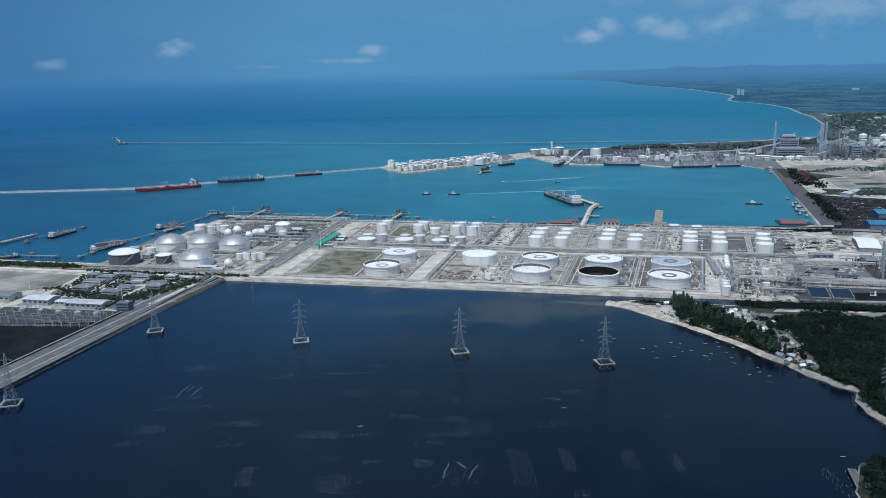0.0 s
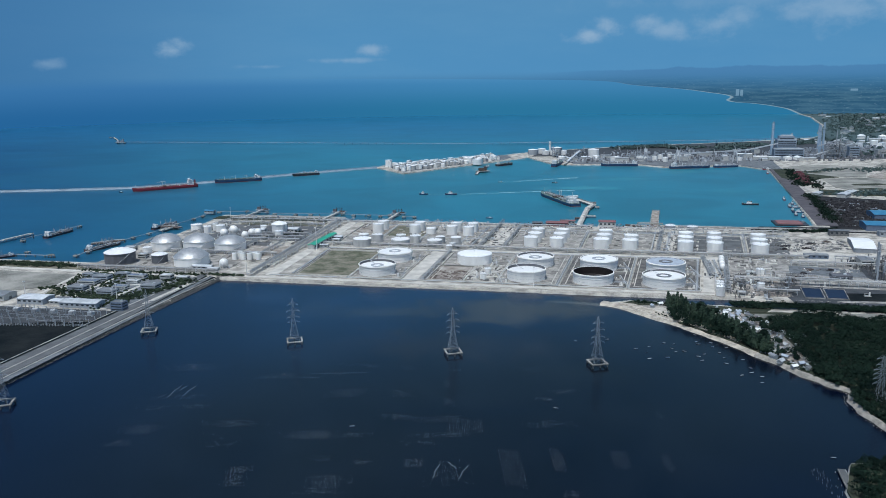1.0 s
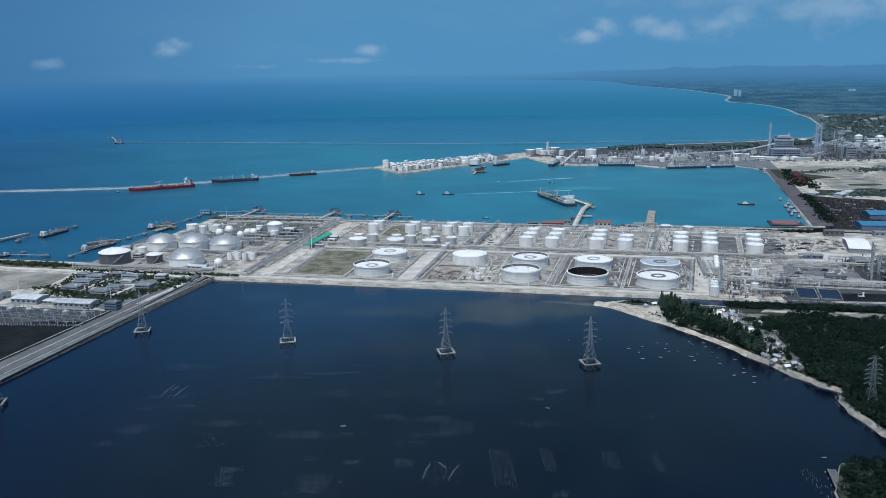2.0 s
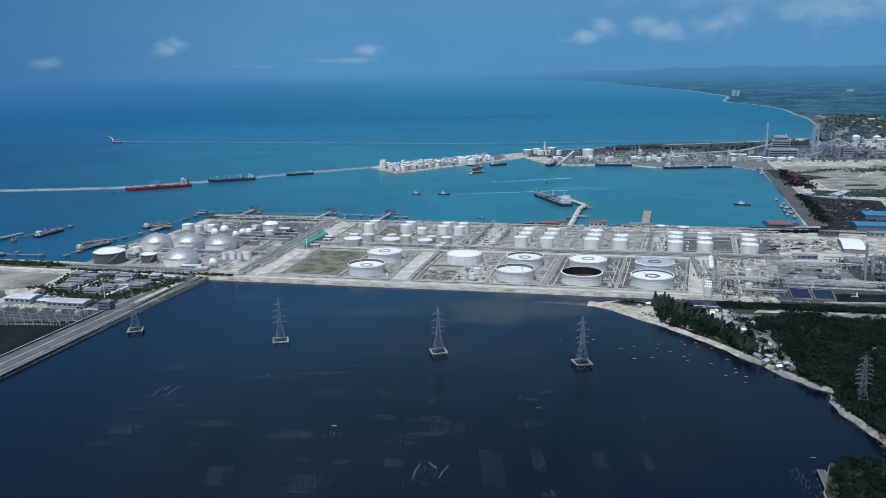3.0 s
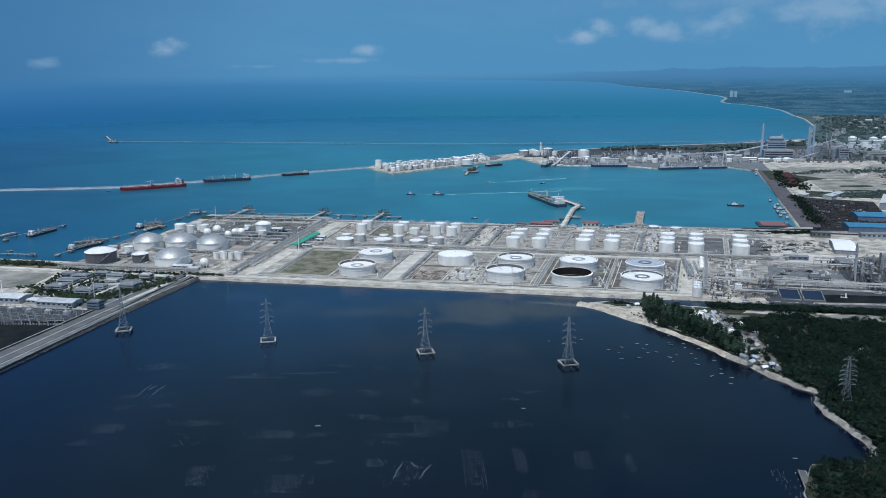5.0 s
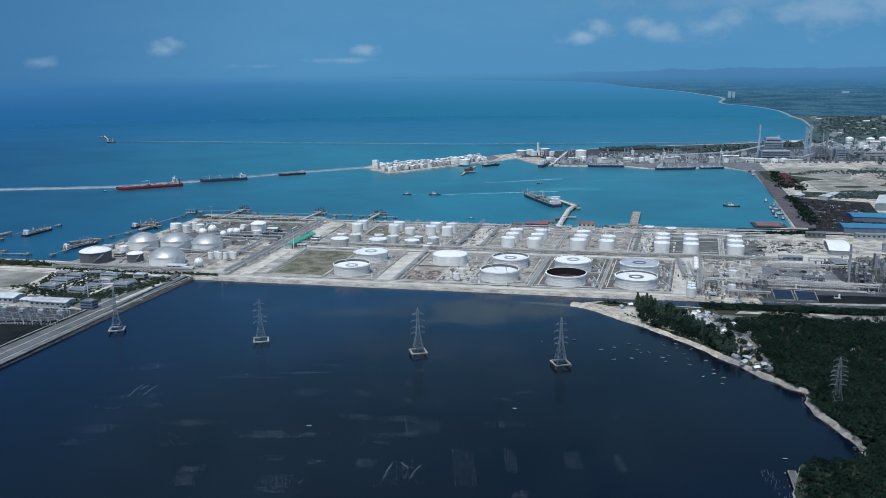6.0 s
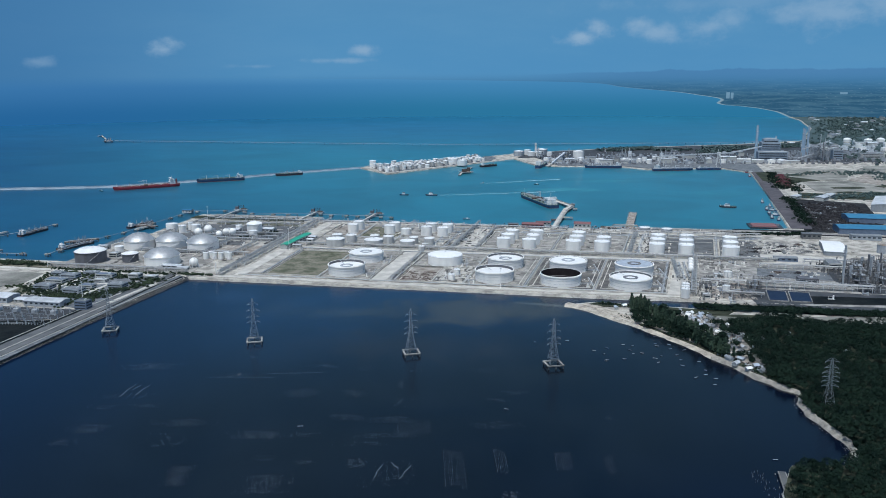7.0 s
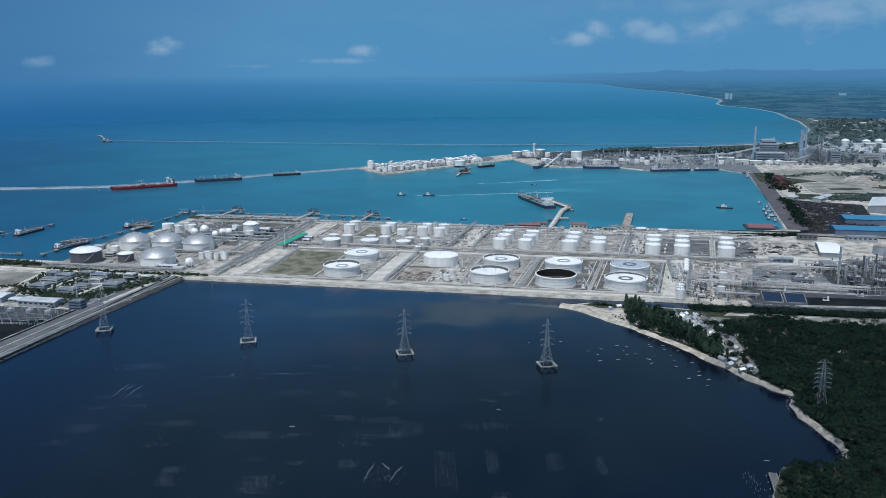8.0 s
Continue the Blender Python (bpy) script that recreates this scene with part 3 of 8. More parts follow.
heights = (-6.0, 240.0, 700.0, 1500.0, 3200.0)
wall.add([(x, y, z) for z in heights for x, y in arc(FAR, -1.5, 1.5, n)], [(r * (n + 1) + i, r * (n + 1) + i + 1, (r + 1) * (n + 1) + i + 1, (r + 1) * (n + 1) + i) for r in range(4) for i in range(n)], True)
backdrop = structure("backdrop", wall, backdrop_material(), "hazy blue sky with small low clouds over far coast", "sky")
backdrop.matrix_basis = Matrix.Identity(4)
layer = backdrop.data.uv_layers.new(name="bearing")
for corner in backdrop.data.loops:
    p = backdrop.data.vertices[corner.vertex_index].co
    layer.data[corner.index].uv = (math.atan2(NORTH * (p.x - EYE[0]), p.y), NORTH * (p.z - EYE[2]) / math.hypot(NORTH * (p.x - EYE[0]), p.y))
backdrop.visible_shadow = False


# ---- tanks ----
def stair_round(r, h, start, sweep, steps=18):
    """A stair that winds up the outside of a tank, with its handrail."""
    g = Geo()
    pts = [(start + sweep * i / steps, h * i / steps) for i in range(steps + 1)]
    for (a, z), (b, w) in zip(pts, pts[1:]):
        p, q = [((r + 0.55) * math.cos(k), (r + 0.55) * math.sin(k), y) for k, y in ((a, z), (b, w))]
        g.beam(p, q, 0.7, 0.18)
        g.beam((p[0] * 1.015, p[1] * 1.015, p[2] + 1.1), (q[0] * 1.015, q[1] * 1.015, q[2] + 1.1), 0.07)
    return g


def floating_roof_tank(x, y, r, h, sink, look_of="", deck=TOP, ring=DULL, inside=SLATE, hub=True):
    """A wide open-topped tank whose roof floats sink metres below the rim."""
    label = look_of or "wide white open-topped tank with a floating roof"
    t = thing("storage_tank", label, "tank", x, y, YARD, group="large floating-roof tanks")
    part("shell", Geo().lathe(0, 0, [(r, 0), (r, h), (r - 0.35, h), (r - 0.35, 0.2)], 72), WHITE, t)
    if inside:
        part("inner_lining", Geo().lathe(0, 0, [(r - 0.38, h - 0.5), (r - 0.38, 0.4)], 72), inside, t, "dark stained inner wall")
    part("wind_girder", Geo().lathe(0, 0, [(r, h - 1.1), (r + 0.9, h - 1.0), (r + 0.9, h - 0.75), (r, h - 0.7)], 72), WHITE, t)
    part("stiffener_ring", Geo().lathe(0, 0, [(r, h * 0.62), (r + 0.35, h * 0.62), (r + 0.35, h * 0.62 + 0.25), (r, h * 0.62 + 0.25)], 72), STEEL, t)
    part("weld_band", Geo().lathe(0, 0, [(r, h * 0.3), (r + 0.1, h * 0.3), (r + 0.1, h * 0.3 + 0.15), (r, h * 0.3 + 0.15)], 72), DULL, t)
    part("base_ring", Geo().lathe(0, 0, [(r + 1.8, 0), (r + 1.6, 0.5), (r, 0.55)], 72), GREY, t)
    z = h - sink
    deck_part = part("floating_roof", Geo().lathe(0, 0, [(r - 0.9, z - 0.6), (r - 0.9, z), (r - 3.4, z + 0.05), (r - 3.6, z - 0.25), (r * 0.5, z - 0.1), (0.05, z + 0.1)], 72), deck, t)
    part("rim_seal", Geo().lathe(0, 0, [(r - 0.36, z + 0.25), (r - 1.0, z + 0.02)], 72), DARKSTEEL, deck_part)
    if hub:
        part("pontoon_ring", Geo().lathe(0, 0, [(r * 0.36, z), (r * 0.36, z + 0.5), (r * 0.22, z + 0.5), (r * 0.22, z)], 40), ring, deck_part)
    if 1.5 < sink < 6:
        ladder = Geo()
        a = 2.1
        p, q = Vector(((r - 0.6) * math.cos(a), (r - 0.6) * math.sin(a), h)), Vector((r * 0.25 * math.cos(a), r * 0.25 * math.sin(a), z + 0.4))
        ladder.beam(p, q, 0.9, 0.2)
        part("rolling_ladder", ladder, STEEL, deck_part)
    part("stair", stair_round(r, h, -0.7, 0.75), STEEL, t)
    part("platform", Geo().box((r + 0.8) * math.cos(0.05), (r + 0.8) * math.sin(0.05), h - 0.1, 1.6, 3.0, 0.2), STEEL, t)
    return t


def fixed_roof_tank(x, y, r, h, shell=WHITE, roof=TOP, label="white cylindrical steel tank with a shallow cone roof", z=YARD, group="cone-roof tanks", n=40):
    t = thing("storage_tank", label, "tank", x, y, z, group=group)
    part("shell", Geo().tube(0, 0, 0, h, r, n=n, caps=(True, False)), shell, t)
    part("roof", Geo().lathe(0, 0, [(r + 0.12, h - 0.25), (r + 0.12, h + 0.05), (r * 0.5, h + r * 0.07), (0.05, h + r * 0.12)], n), roof, t)
    bands = Geo()
    for k in (0.33, 0.66):
        bands.lathe(0, 0, [(r, h * k), (r + 0.12, h * k), (r + 0.12, h * k + 0.15), (r, h * k + 0.15)], n)
    part("stiffener_ring", bands, shell, t)
    if r > 3:
        part("stair", stair_round(r, h, (1.0, 1.9, 1.4, 1.6)[int(x + y) % 4], 1.1, 14), shell, t)
        rail = Geo().lathe(0, 0, [(r, h + 0.95), (r + 0.08, h + 0.95), (r + 0.08, h + 1.1), (r, h + 1.1), (r, h + 0.95)], n)
        for i in range(0, n, 4):
            a = 2 * math.pi * i / n
            rail.box(r * math.cos(a), r * math.sin(a), h, 0.1, 0.1, 1.0)
        part("guard_rail", rail, STEEL, t)
        part("roof_vent", Geo().tube(0, 0, h + r * 0.1, h + r * 0.12 + 0.9, 0.5, n=10), STEEL, t)
    part("base_ring", Geo().lathe(0, 0, [(r + 1.0, 0), (r + 0.9, 0.35), (r, 0.4)], n), GREY, t)
    return t


def dome_tank(x, y, r, h, rise, shell=WHITE, roof=SILVER, label="large white tank under a ribbed aluminium dome"):
    t = thing("dome_tank", label, "tank", x, y, YARD, group="dome-roof tanks")
    part("shell", Geo().tube(0, 0, 0, h, r, n=64, caps=(True, False)), shell, t)
    ball = (r * r + rise * rise) / (2 * rise)
    swing = math.asin(min(1, r / ball))
    profile = [(ball * math.sin(swing * (1 - k / 10)) + 0.02, h + rise - ball + ball * math.cos(swing * (1 - k / 10))) for k in range(11)]
    cap = part("dome_roof", Geo().lathe(0, 0, [(r + 0.35, h - 0.4), (r + 0.35, h)] + profile, 32, False), roof, t)
    ribs = Geo()
    for i in range(16):
        a = 2 * math.pi * i / 16
        for (p, z), (q, w) in zip(profile[:-1], profile[1:]):
            ribs.beam((p * math.cos(a), p * math.sin(a), z + 0.08), (q * math.cos(a), q * math.sin(a), w + 0.08), 0.25)
    part("rib", ribs, roof, cap)
    part("crown_vent", Geo().tube(0, 0, h + rise - 0.2, h + rise + 1.0, 1.1, n=16), STEEL, cap)
    part("eave_ring", Geo().lathe(0, 0, [(r, h - 1.0), (r + 0.7, h - 0.9), (r + 0.7, h - 0.5), (r, h - 0.4)], 64), shell, t)
    part("stair", stair_round(r, h, -1.6, 1.1), STEEL, t)
    part("base_ring", Geo().lathe(0, 0, [(r + 1.6, 0), (r + 1.4, 0.5), (r, 0.55)], 64), GREY, t)
    return t


def sphere_tank(x, y, r):
    t = thing("sphere_tank", "white pressure sphere standing on steel legs", "tank", x, y, YARD, group="pressure spheres")
    part("ball", Geo().lathe(0, 0, [(max(0.03, r * math.sin(math.pi * k / 16)), r * 1.25 - r * math.cos(math.pi * k / 16)) for k in range(17)], 32), WHITE, t)
    for i in range(8):
        a = 2 * math.pi * i / 8
        part("leg", Geo().rod((r * 0.97 * math.cos(a), r * 0.97 * math.sin(a), 0), (r * 0.97 * math.cos(a), r * 0.97 * math.sin(a), r * 1.3), 0.35), WHITE, t)
    part("top_platform", Geo().tube(0, 0, r * 2.25, r * 2.25 + 0.3, r * 0.25, n=12), STEEL, t)
    part("stair", Geo().beam((r * 1.5, -r * 0.6, 0), (r * 0.3, -r * 0.3, r * 2.25), 0.8, 0.2), STEEL, t)
    return t


floating_roof_tank(-76.5, 832.2, 22.4, 13.0, 3.2)
floating_roof_tank(-58.6, 895.6, 22.7, 12.6, 0.9, "wide white tank with a high floating roof and ring pontoon")
fixed_roof_tank(46.3, 875.3, 22.4, 12.1, label="wide white tank with a nearly flat fixed roof", group="large floating-roof tanks", n=72)
floating_roof_tank(123.4, 859.0, 22.7, 12.8, 2.8, hub=True)
floating_roof_tank(104.4, 798.6, 22.7, 13.3, 3.4, hub=False)
floating_roof_tank(180.8, 781.7, 23.3, 12.7, 9.5, "wide white tank standing empty, dark rust inside", DARKRUST, DARKRUST, DARKRUST, False)
floating_roof_tank(200.0, 839.5, 22.9, 13.0, 0.8, "wide white tank with a high floating roof and ring pontoon")
# this roof's bluish grey is shadow put into the colour
floating_roof_tank(276.8, 818.0, 22.8, 13.6, 0.7, "wide white tank, its high ringed roof coloured as if shaded", SHADOWED, DARKSTEEL)
floating_roof_tank(258.8, 766.4, 23.6, 12.5, 2.3, "wide white tank with a ring-marked floating roof", TOP, SLATE)

for x, y, r, h in ((129.9, 960.1, 9.7, 13.3), (138.7, 984.4, 9.7, 13.7), (147.3, 1011.2, 9.5, 13.9), (165.6, 953.9, 9.8, 12.9), (174.2, 977.1, 9.5, 13.9), (183.2, 1006.1, 9.7, 13.8),
                   (225.7, 941.6, 10.7, 13.4), (234.7, 965.4, 10.3, 14.0), (243.1, 991.8, 9.9, 14.3), (263.7, 933.8, 10.5, 13.5), (271.9, 958.6, 10.1, 14.0)):
    fixed_roof_tank(x, y, r, h)
for x, y, r, h in ((335.4, 919.1, 10.4, 13.4), (344.2, 944.8, 10.4, 13.8), (353.0, 970.4, 10.2, 14.1), (372.6, 911.0, 10.5, 13.4), (381.2, 935.6, 10.1, 14.1), (390.7, 963.4, 9.9, 14.4),
                   (428.3, 899.3, 11.1, 12.8), (437.3, 923.0, 10.3, 13.8), (447.3, 949.9, 10.0, 14.2)):
    fixed_roof_tank(x, y, r, h)
for x, y, r, h in ((-96.3, 1064.9, 8.5, 13.5), (-89.7, 1085.8, 8.7, 13.9), (-38.3, 1055.0, 8.6, 13.2), (-31.1, 1072.4, 8.6, 14.0), (-13.3, 1047.5, 8.0, 9.2), (19.0, 1039.5, 8.4, 13.9),
                   (26.3, 1061.6, 8.1, 14.1), (44.1, 1032.9, 8.4, 13.7), (51.6, 1057.8, 8.3, 13.7)):
    fixed_roof_tank(x, y, r, h)
PLAIN = "grey weathered steel tank with a pale cone roof"
for x, y, r, h in ((-111.2, 976.9, 13.1, 11.0), (-112.7, 1006.8, 7.5, 10.6), (-91.5, 1001.5, 7.8, 10.9), (-56.2, 976.6, 13.5, 9.4), (-56.9, 1003.5, 7.2, 9.4), (-35.4, 991.1, 7.7, 10.7), (-6.9, 964.6, 10.7, 10.0),
                   (1.5, 985.6, 6.5, 10.0), (24.0, 975.0, 7.7, 11.0), (13.8, 946.8, 4.6, 6.0), (18.6, 957.2, 4.3, 6.7)):
    fixed_roof_tank(x, y, r, h, PALEGREY, TOP, PLAIN)
for x, y, r, h in ((384.2, 799.1, 4.6, 7.0), (359.5, 741.7, 3.9, 7.3), (306.6, 721.7, 4.6, 10.5), (310.2, 731.5, 4.2, 10.5), (313.6, 741.0, 4.1, 10.5), (53.1, 797.7, 3.8, 7.4), (60.0, 818.2, 3.9, 7.7),
                   (-246.5, 1039.9, 6.3, 10.0), (-280.4, 1084.2, 5.2, 9.5), (-411.9, 951.3, 6.2, 8.8), (-367.4, 1075.6, 5.8, 11.5), (-361.5, 1096.1, 4.1, 11.8), (-350.5, 1087.6, 7.4, 10.2), (-388.4, 1086.7, 9.0, 12.3)):
    fixed_roof_tank(x, y, r, h, label="small white upright steel tank")
for x, y in ((-276.0, 908.0), (-270.3, 913.5), (-264.5, 907.5), (-255.5, 906.5), (-249.7, 911.5), (-243.8, 905.5)):
    fixed_roof_tank(x, y, 3.5, 9.0, label="slim white upright vessel in a tight cluster", group="slim vessels", n=24)
for x, y in ((358.8, 1057.8), (389.5, 1046.4)):
    fixed_roof_tank(x, y, 8.2, 5.6, DULL, TOP, "low grey tank beside the harbour quay")
dome_tank(-253.4, 1074.9, 11.7, 14.0, 3.8, WHITE, TOP, "white tank with a low white dome roof")
dome_tank(-299.2, 967.0, 21.9, 11.8, 9.6)
dome_tank(-349.9, 982.9, 22.0, 11.4, 9.6)
dome_tank(-394.1, 977.0, 21.0, 12.8, 9.6)
dome_tank(-327.1, 888.4, 22.6, 12.0, 10.0)
dome_tank(-427.3, 901.2, 19.9, 15.5, 5.0, SLATE, TOP, "dark slate-grey tank with a pale dome roof")
dome_tank(-373.9, 899.4, 10.4, 11.5, 2.6, SLATE, TOP, "small dark grey tank with a pale dome roof")
for x, y, r in ((-332.2, 1046.0, 7.5), (-321.6, 1060.0, 8.5), (-297.6, 1036.0, 6.2), (-290.9, 1049.0, 6.6), (-281.3, 1051.0, 6.6), (-278.2, 867.0, 7.0)):
    sphere_tank(x, y, r * 0.8)

# bullets: four horizontal vessels side by side
BULLETS = 347.6, 821.0, 4.7, 13.2   # the first one's place and the step to the next
for i in range(4):
    x, y = BULLETS[0] + BULLETS[2] * i, BULLETS[1] + BULLETS[3] * i
    t = thing("bullet_tank", "white horizontal pressure vessel on two saddles", "tank", x, y, YARD, GRIDTURN, "bullet tanks")
    body = Geo()
    ends = [(0.05, -11.5), (1.6, -11.2), (2.9, -10.0), (3.3, -8.6), (3.3, 8.6), (2.9, 10.0), (1.6, 11.2), (0.05, 11.5)]
    body.lathe(0, 0, ends, 24)
    body.v = [(px, pz, 4.6 + py) for px, py, pz in body.v]
    body.v = [(px * 1.0, pz * 0.45, py) for px, pz, py in body.v]
    part("vessel", body, WHITE, t)
    for dy in (-3.2, 3.2):
        part("saddle", Geo().box(0, dy, 0, 4.4, 0.9, 3.0, 0, 0.9), CONCRETE, t)


# ---- pylons ----
def lattice(g, levels, w=0.22, faces=4):
    """Four tapering legs with cross bracing. levels: (height, half width)."""
    for (z0, a), (z1, b) in zip(levels, levels[1:]):
        low = [(-a, -a, z0), (a, -a, z0), (a, a, z0), (-a, a, z0)]
        high = [(-b, -b, z1), (b, -b, z1), (b, b, z1), (-b, b, z1)]
        for i in range(4):
            j = (i + 1) % 4
            g.beam(low[i], high[i], w * 1.5)
            g.beam(low[i], high[j], w)
            g.beam(low[j], high[i], w)
            g.beam(high[i], high[j], w)
    return g


def pylon(x, y, base, height, turn, arms, wet=True):
    t = thing("transmission_pylon", "galvanised lattice pylon on a concrete platform in the bay" if wet else "galvanised lattice pylon standing among trees", "pylon", x, y, base, turn, "transmission pylons")
    h = height
    k = 1.0 if wet else 0.85
    levels = [(0.0, 4.6 * k), (h * 0.13, 3.6 * k), (h * 0.26, 2.7 * k), (h * 0.39, 1.9 * k), (h * 0.5, 1.45 * k), (h * 0.6, 1.25), (h * 0.7, 1.05), (h * 0.8, 0.9), (h * 0.9, 0.75), (h, 0.35)]
    part("tower", lattice(Geo(), levels, 0.12 if wet else 0.065), PYLON, t)
    for z in arms:
        for side in (-1, 1):
            g = Geo()
            reach = 6.2 if z < 0.8 else 5.0
            for d in (-0.8, 0.8):
                g.beam((side * 0.8, d, h * z + 0.9), (side * reach, 0, h * z), 0.16)
            g.beam((side * 0.6, 0, h * z + 3.2), (side * reach, 0, h * z), 0.16)
            arm = part("crossarm", g, PYLON, t)
            part("insulator", Geo().rod((side * (reach - 0.2), 0, h * z), (side * (reach - 0.2), 0, h * z - 1.0), 0.1, 6), DULL, arm)
    if wet:
        g = Geo()
        for a, b, sx, sy in ((0, -6.5, 14.6, 1.6), (0, 6.5, 14.6, 1.6), (-6.5, 0, 1.6, 11.4), (6.5, 0, 1.6, 11.4)):
            g.box(a, b, -0.9, sx, sy, 0.9)
        ring = part("platform", g, GREY, t, "square grey concrete platform ring")
        for a in (-6.4, 0, 6.4):
            for b in (-6.4, 6.4):
                part("pile", Geo().tube(a, b, -6.5, -0.9, 0.6, n=10), DARKSTEEL, ring)
    return t


ARMS = (0.42, 0.54, 0.7, 0.85)
pylon(-282.6, 641.0, 3.6, 39.5, 12, ARMS)
pylon(-133.5, 608.0, 3.6, 39.5, 12, ARMS)
pylon(13.7, 575.5, 3.6, 39.5, 12, ARMS)
pylon(135.1, 547.0, 3.6, 39.5, 12, ARMS)
pylon(-331.2, 487.0, 3.6, 39.5, 12, ARMS)
pylon(323.0, 464.5, YARD, 37, -6, (0.42, 0.52, 0.61, 0.7, 0.8, 0.93), False)


# ---- the terminal yard ----
def site0(u, v):
    """The terminal's grid with square corners."""
    return -273 + u * math.cos(GRID) - v * math.sin(GRID), 820 + u * math.sin(GRID) + v * math.cos(GRID)


plot("road_1", block(-5, 9, 592, 16), CONCRETE, "pale concrete shore road")
plot("road_2", block(54, 19, 68, 345), CONCRETE, "pale concrete road across the yard")
plot("road_3", block(36, 166, 700, 176), CONCRETE, "pale concrete service road along the yard")
plot("road_4", block(228, 19, 246, 166), CONCRETE, "pale concrete cross road between tank plots")
plot("road_5", block(572, 19, 590, 300), CONCRETE, "pale concrete cross road beside the plant")
plot("road_6", block(-140, 342, 640, 352), CONCRETE, "pale concrete road along the harbour quay")
plot("road_7", block(292, 186, 312, 342), CONCRETE, "pale concrete cross road among pipes")
plot("road_8", block(640, 150, 800, 166), CONCRETE, "pale concrete plant road")
plot("yard_grass", block(92, 30, 158, 150), GRASS, "dry grass plot inside a low bund")
plot("yard_rubble", block(258, 26, 300, 90), EARTH, "brown rubble-strewn empty tank plot")
plot("yard_gravel_1", block(163, 24, 225, 160), GREY, "grey gravelled tank plot")
plot("yard_gravel_2", block(259, 92, 338, 160), GREY, "grey gravelled tank plot")
plot("yard_gravel_3", block(303, 24, 338, 90), GROUND, "pale gravelled tank plot")
plot("yard_gravel_4", block(342, 24, 408, 160), GREY, "grey gravelled tank plot")
plot("yard_dark_1", block(415, 20, 488, 160), DARK, "dark sealed tank plot")
plot("yard_dark_2", block(493, 19, 568, 160), DARK, "dark sealed tank plot")
for i, (u0, u1, v0, v1, m) in enumerate(((84, 134, 175, 240, GREY), (138, 192, 175, 240, GREY), (196, 252, 175, 240, GREY), (84, 134, 246, 330, EARTH), (138, 196, 246, 320, GRASS), (200, 280, 246, 330, GREY),
                                         (322, 412, 198, 300, GREY), (420, 505, 198, 300, GREY), (533, 622, 196, 300, ASPHALT), (630, 690, 196, 300, ASPHALT))):
    plot(f"yard_plot_{i + 1}", block(u0, v0, u1, v1), m, "grey walled plot under round tanks" if m in (GREY, ASPHALT) else "patch of bare ground beside tanks")


def bund(u0, v0, u1, v1, h=1.5, w=0.8):
    g = Geo()
    c = block(u0, v0, u1, v1)
    for (ax, ay), (bx, by) in zip(c, c[1:] + c[:1]):
        g.beam((ax, ay, YARD + h / 2 - 0.1), (bx, by, YARD + h / 2 - 0.1), w, h)
    structure("bund_wall", g, CONCRETE, "low concrete bund wall round a tank plot", "wall")


for u0, v0, u1, v1 in ((90, 28, 160, 152), (162, 23, 226, 161), (257, 25, 301, 91), (302, 23, 339, 91), (258, 91, 339, 161), (341, 23, 409, 161), (414, 19, 489, 161), (492, 18, 569, 161),
                       (83, 179, 135, 241), (137, 179, 193, 241), (195, 179, 253, 241), (83, 245, 135, 331), (137, 245, 197, 321), (199, 245, 281, 331), (321, 197, 413, 301), (419, 197, 506, 301), (532, 195, 623, 301), (629, 195, 691, 301)):
    bund(u0, v0, u1, v1)

BENT = {}


def bent_mesh(w, h):
    if (w, h) not in BENT:
        g = Geo()
        for s in (-1, 1):
            g.beam((s * w / 2, 0, 0), (s * w / 2, 0, h), 0.4)
        g.beam((-w / 2, 0, h - 0.25), (w / 2, 0, h - 0.25), 0.4)
        g.beam((-w / 2, 0, h * 0.55), (w / 2, 0, h * 0.55), 0.35)
        BENT[(w, h)] = g.mesh("frame")
    return BENT[(w, h)]


def pipe_rack(p, q, n=5, w=6.0, h=5.5, step=14.0, z=YARD, label="steel pipe rack carrying clad pipes across the yard", low=True):
    """Pipes on portal frames from p to q on the plan."""
    (ax, ay), (bx, by) = p, q
    length, turn = reach(p, q)
    t = thing("pipe_rack", label, "pipe rack", ax, ay, z, turn, "pipe racks")
    for i in range(int(length // step) + 1):
        ob = part("frame", bent_mesh(w, h), STEEL, t)
        ob.location = (0, i * step, 0)
    for i in range(n):
        x = -w / 2 + w * (i + 0.5) / n
        r = 0.2 + 0.18 * ((i * 7 + int(length)) % 4) / 3
        part("pipe", Geo().rod((x, 0, h + r), (x, length, h + r), r, 6), (PIPE, DULL, PIPE)[(i + int(length)) % 3], t)
    if low:
        for i in range(max(2, n - 2)):
            x = -w / 2 + w * (i + 1) / n
            part("pipe", Geo().rod((x, 0, h * 0.58 + 0.3), (x, length, h * 0.58 + 0.3), 0.25, 6), PIPE, t)
    return t


def pipe_bank(p, q, n=6, gap=0.9, z=YARD):
    """Pipes lying on sleepers close to the ground."""
    (ax, ay), (bx, by) = p, q
    length, turn = reach(p, q)
    t = thing("pipe_bank", "bank of pale pipes on concrete sleepers", "pipes", ax, ay, z, turn, "pipe banks")
    for i in range(n):
        r = 0.18 + 0.07 * (i * 5 % 4)
        part("pipe", Geo().rod(((i - n / 2) * gap, 0, 0.7 + r), ((i - n / 2) * gap, length, 0.7 + r), r, 6), (PIPE, DULL, STEEL, DULL)[i % 4], t)
    sleeper = Geo().box(-gap / 2, 0, 0, n * gap, 0.5, 0.7).mesh("sleeper")
    for i in range(int(length // 22) + 1):
        part("sleeper", sleeper, CONCRETE, t).location = (0, i * 22.0, 0)
    return t


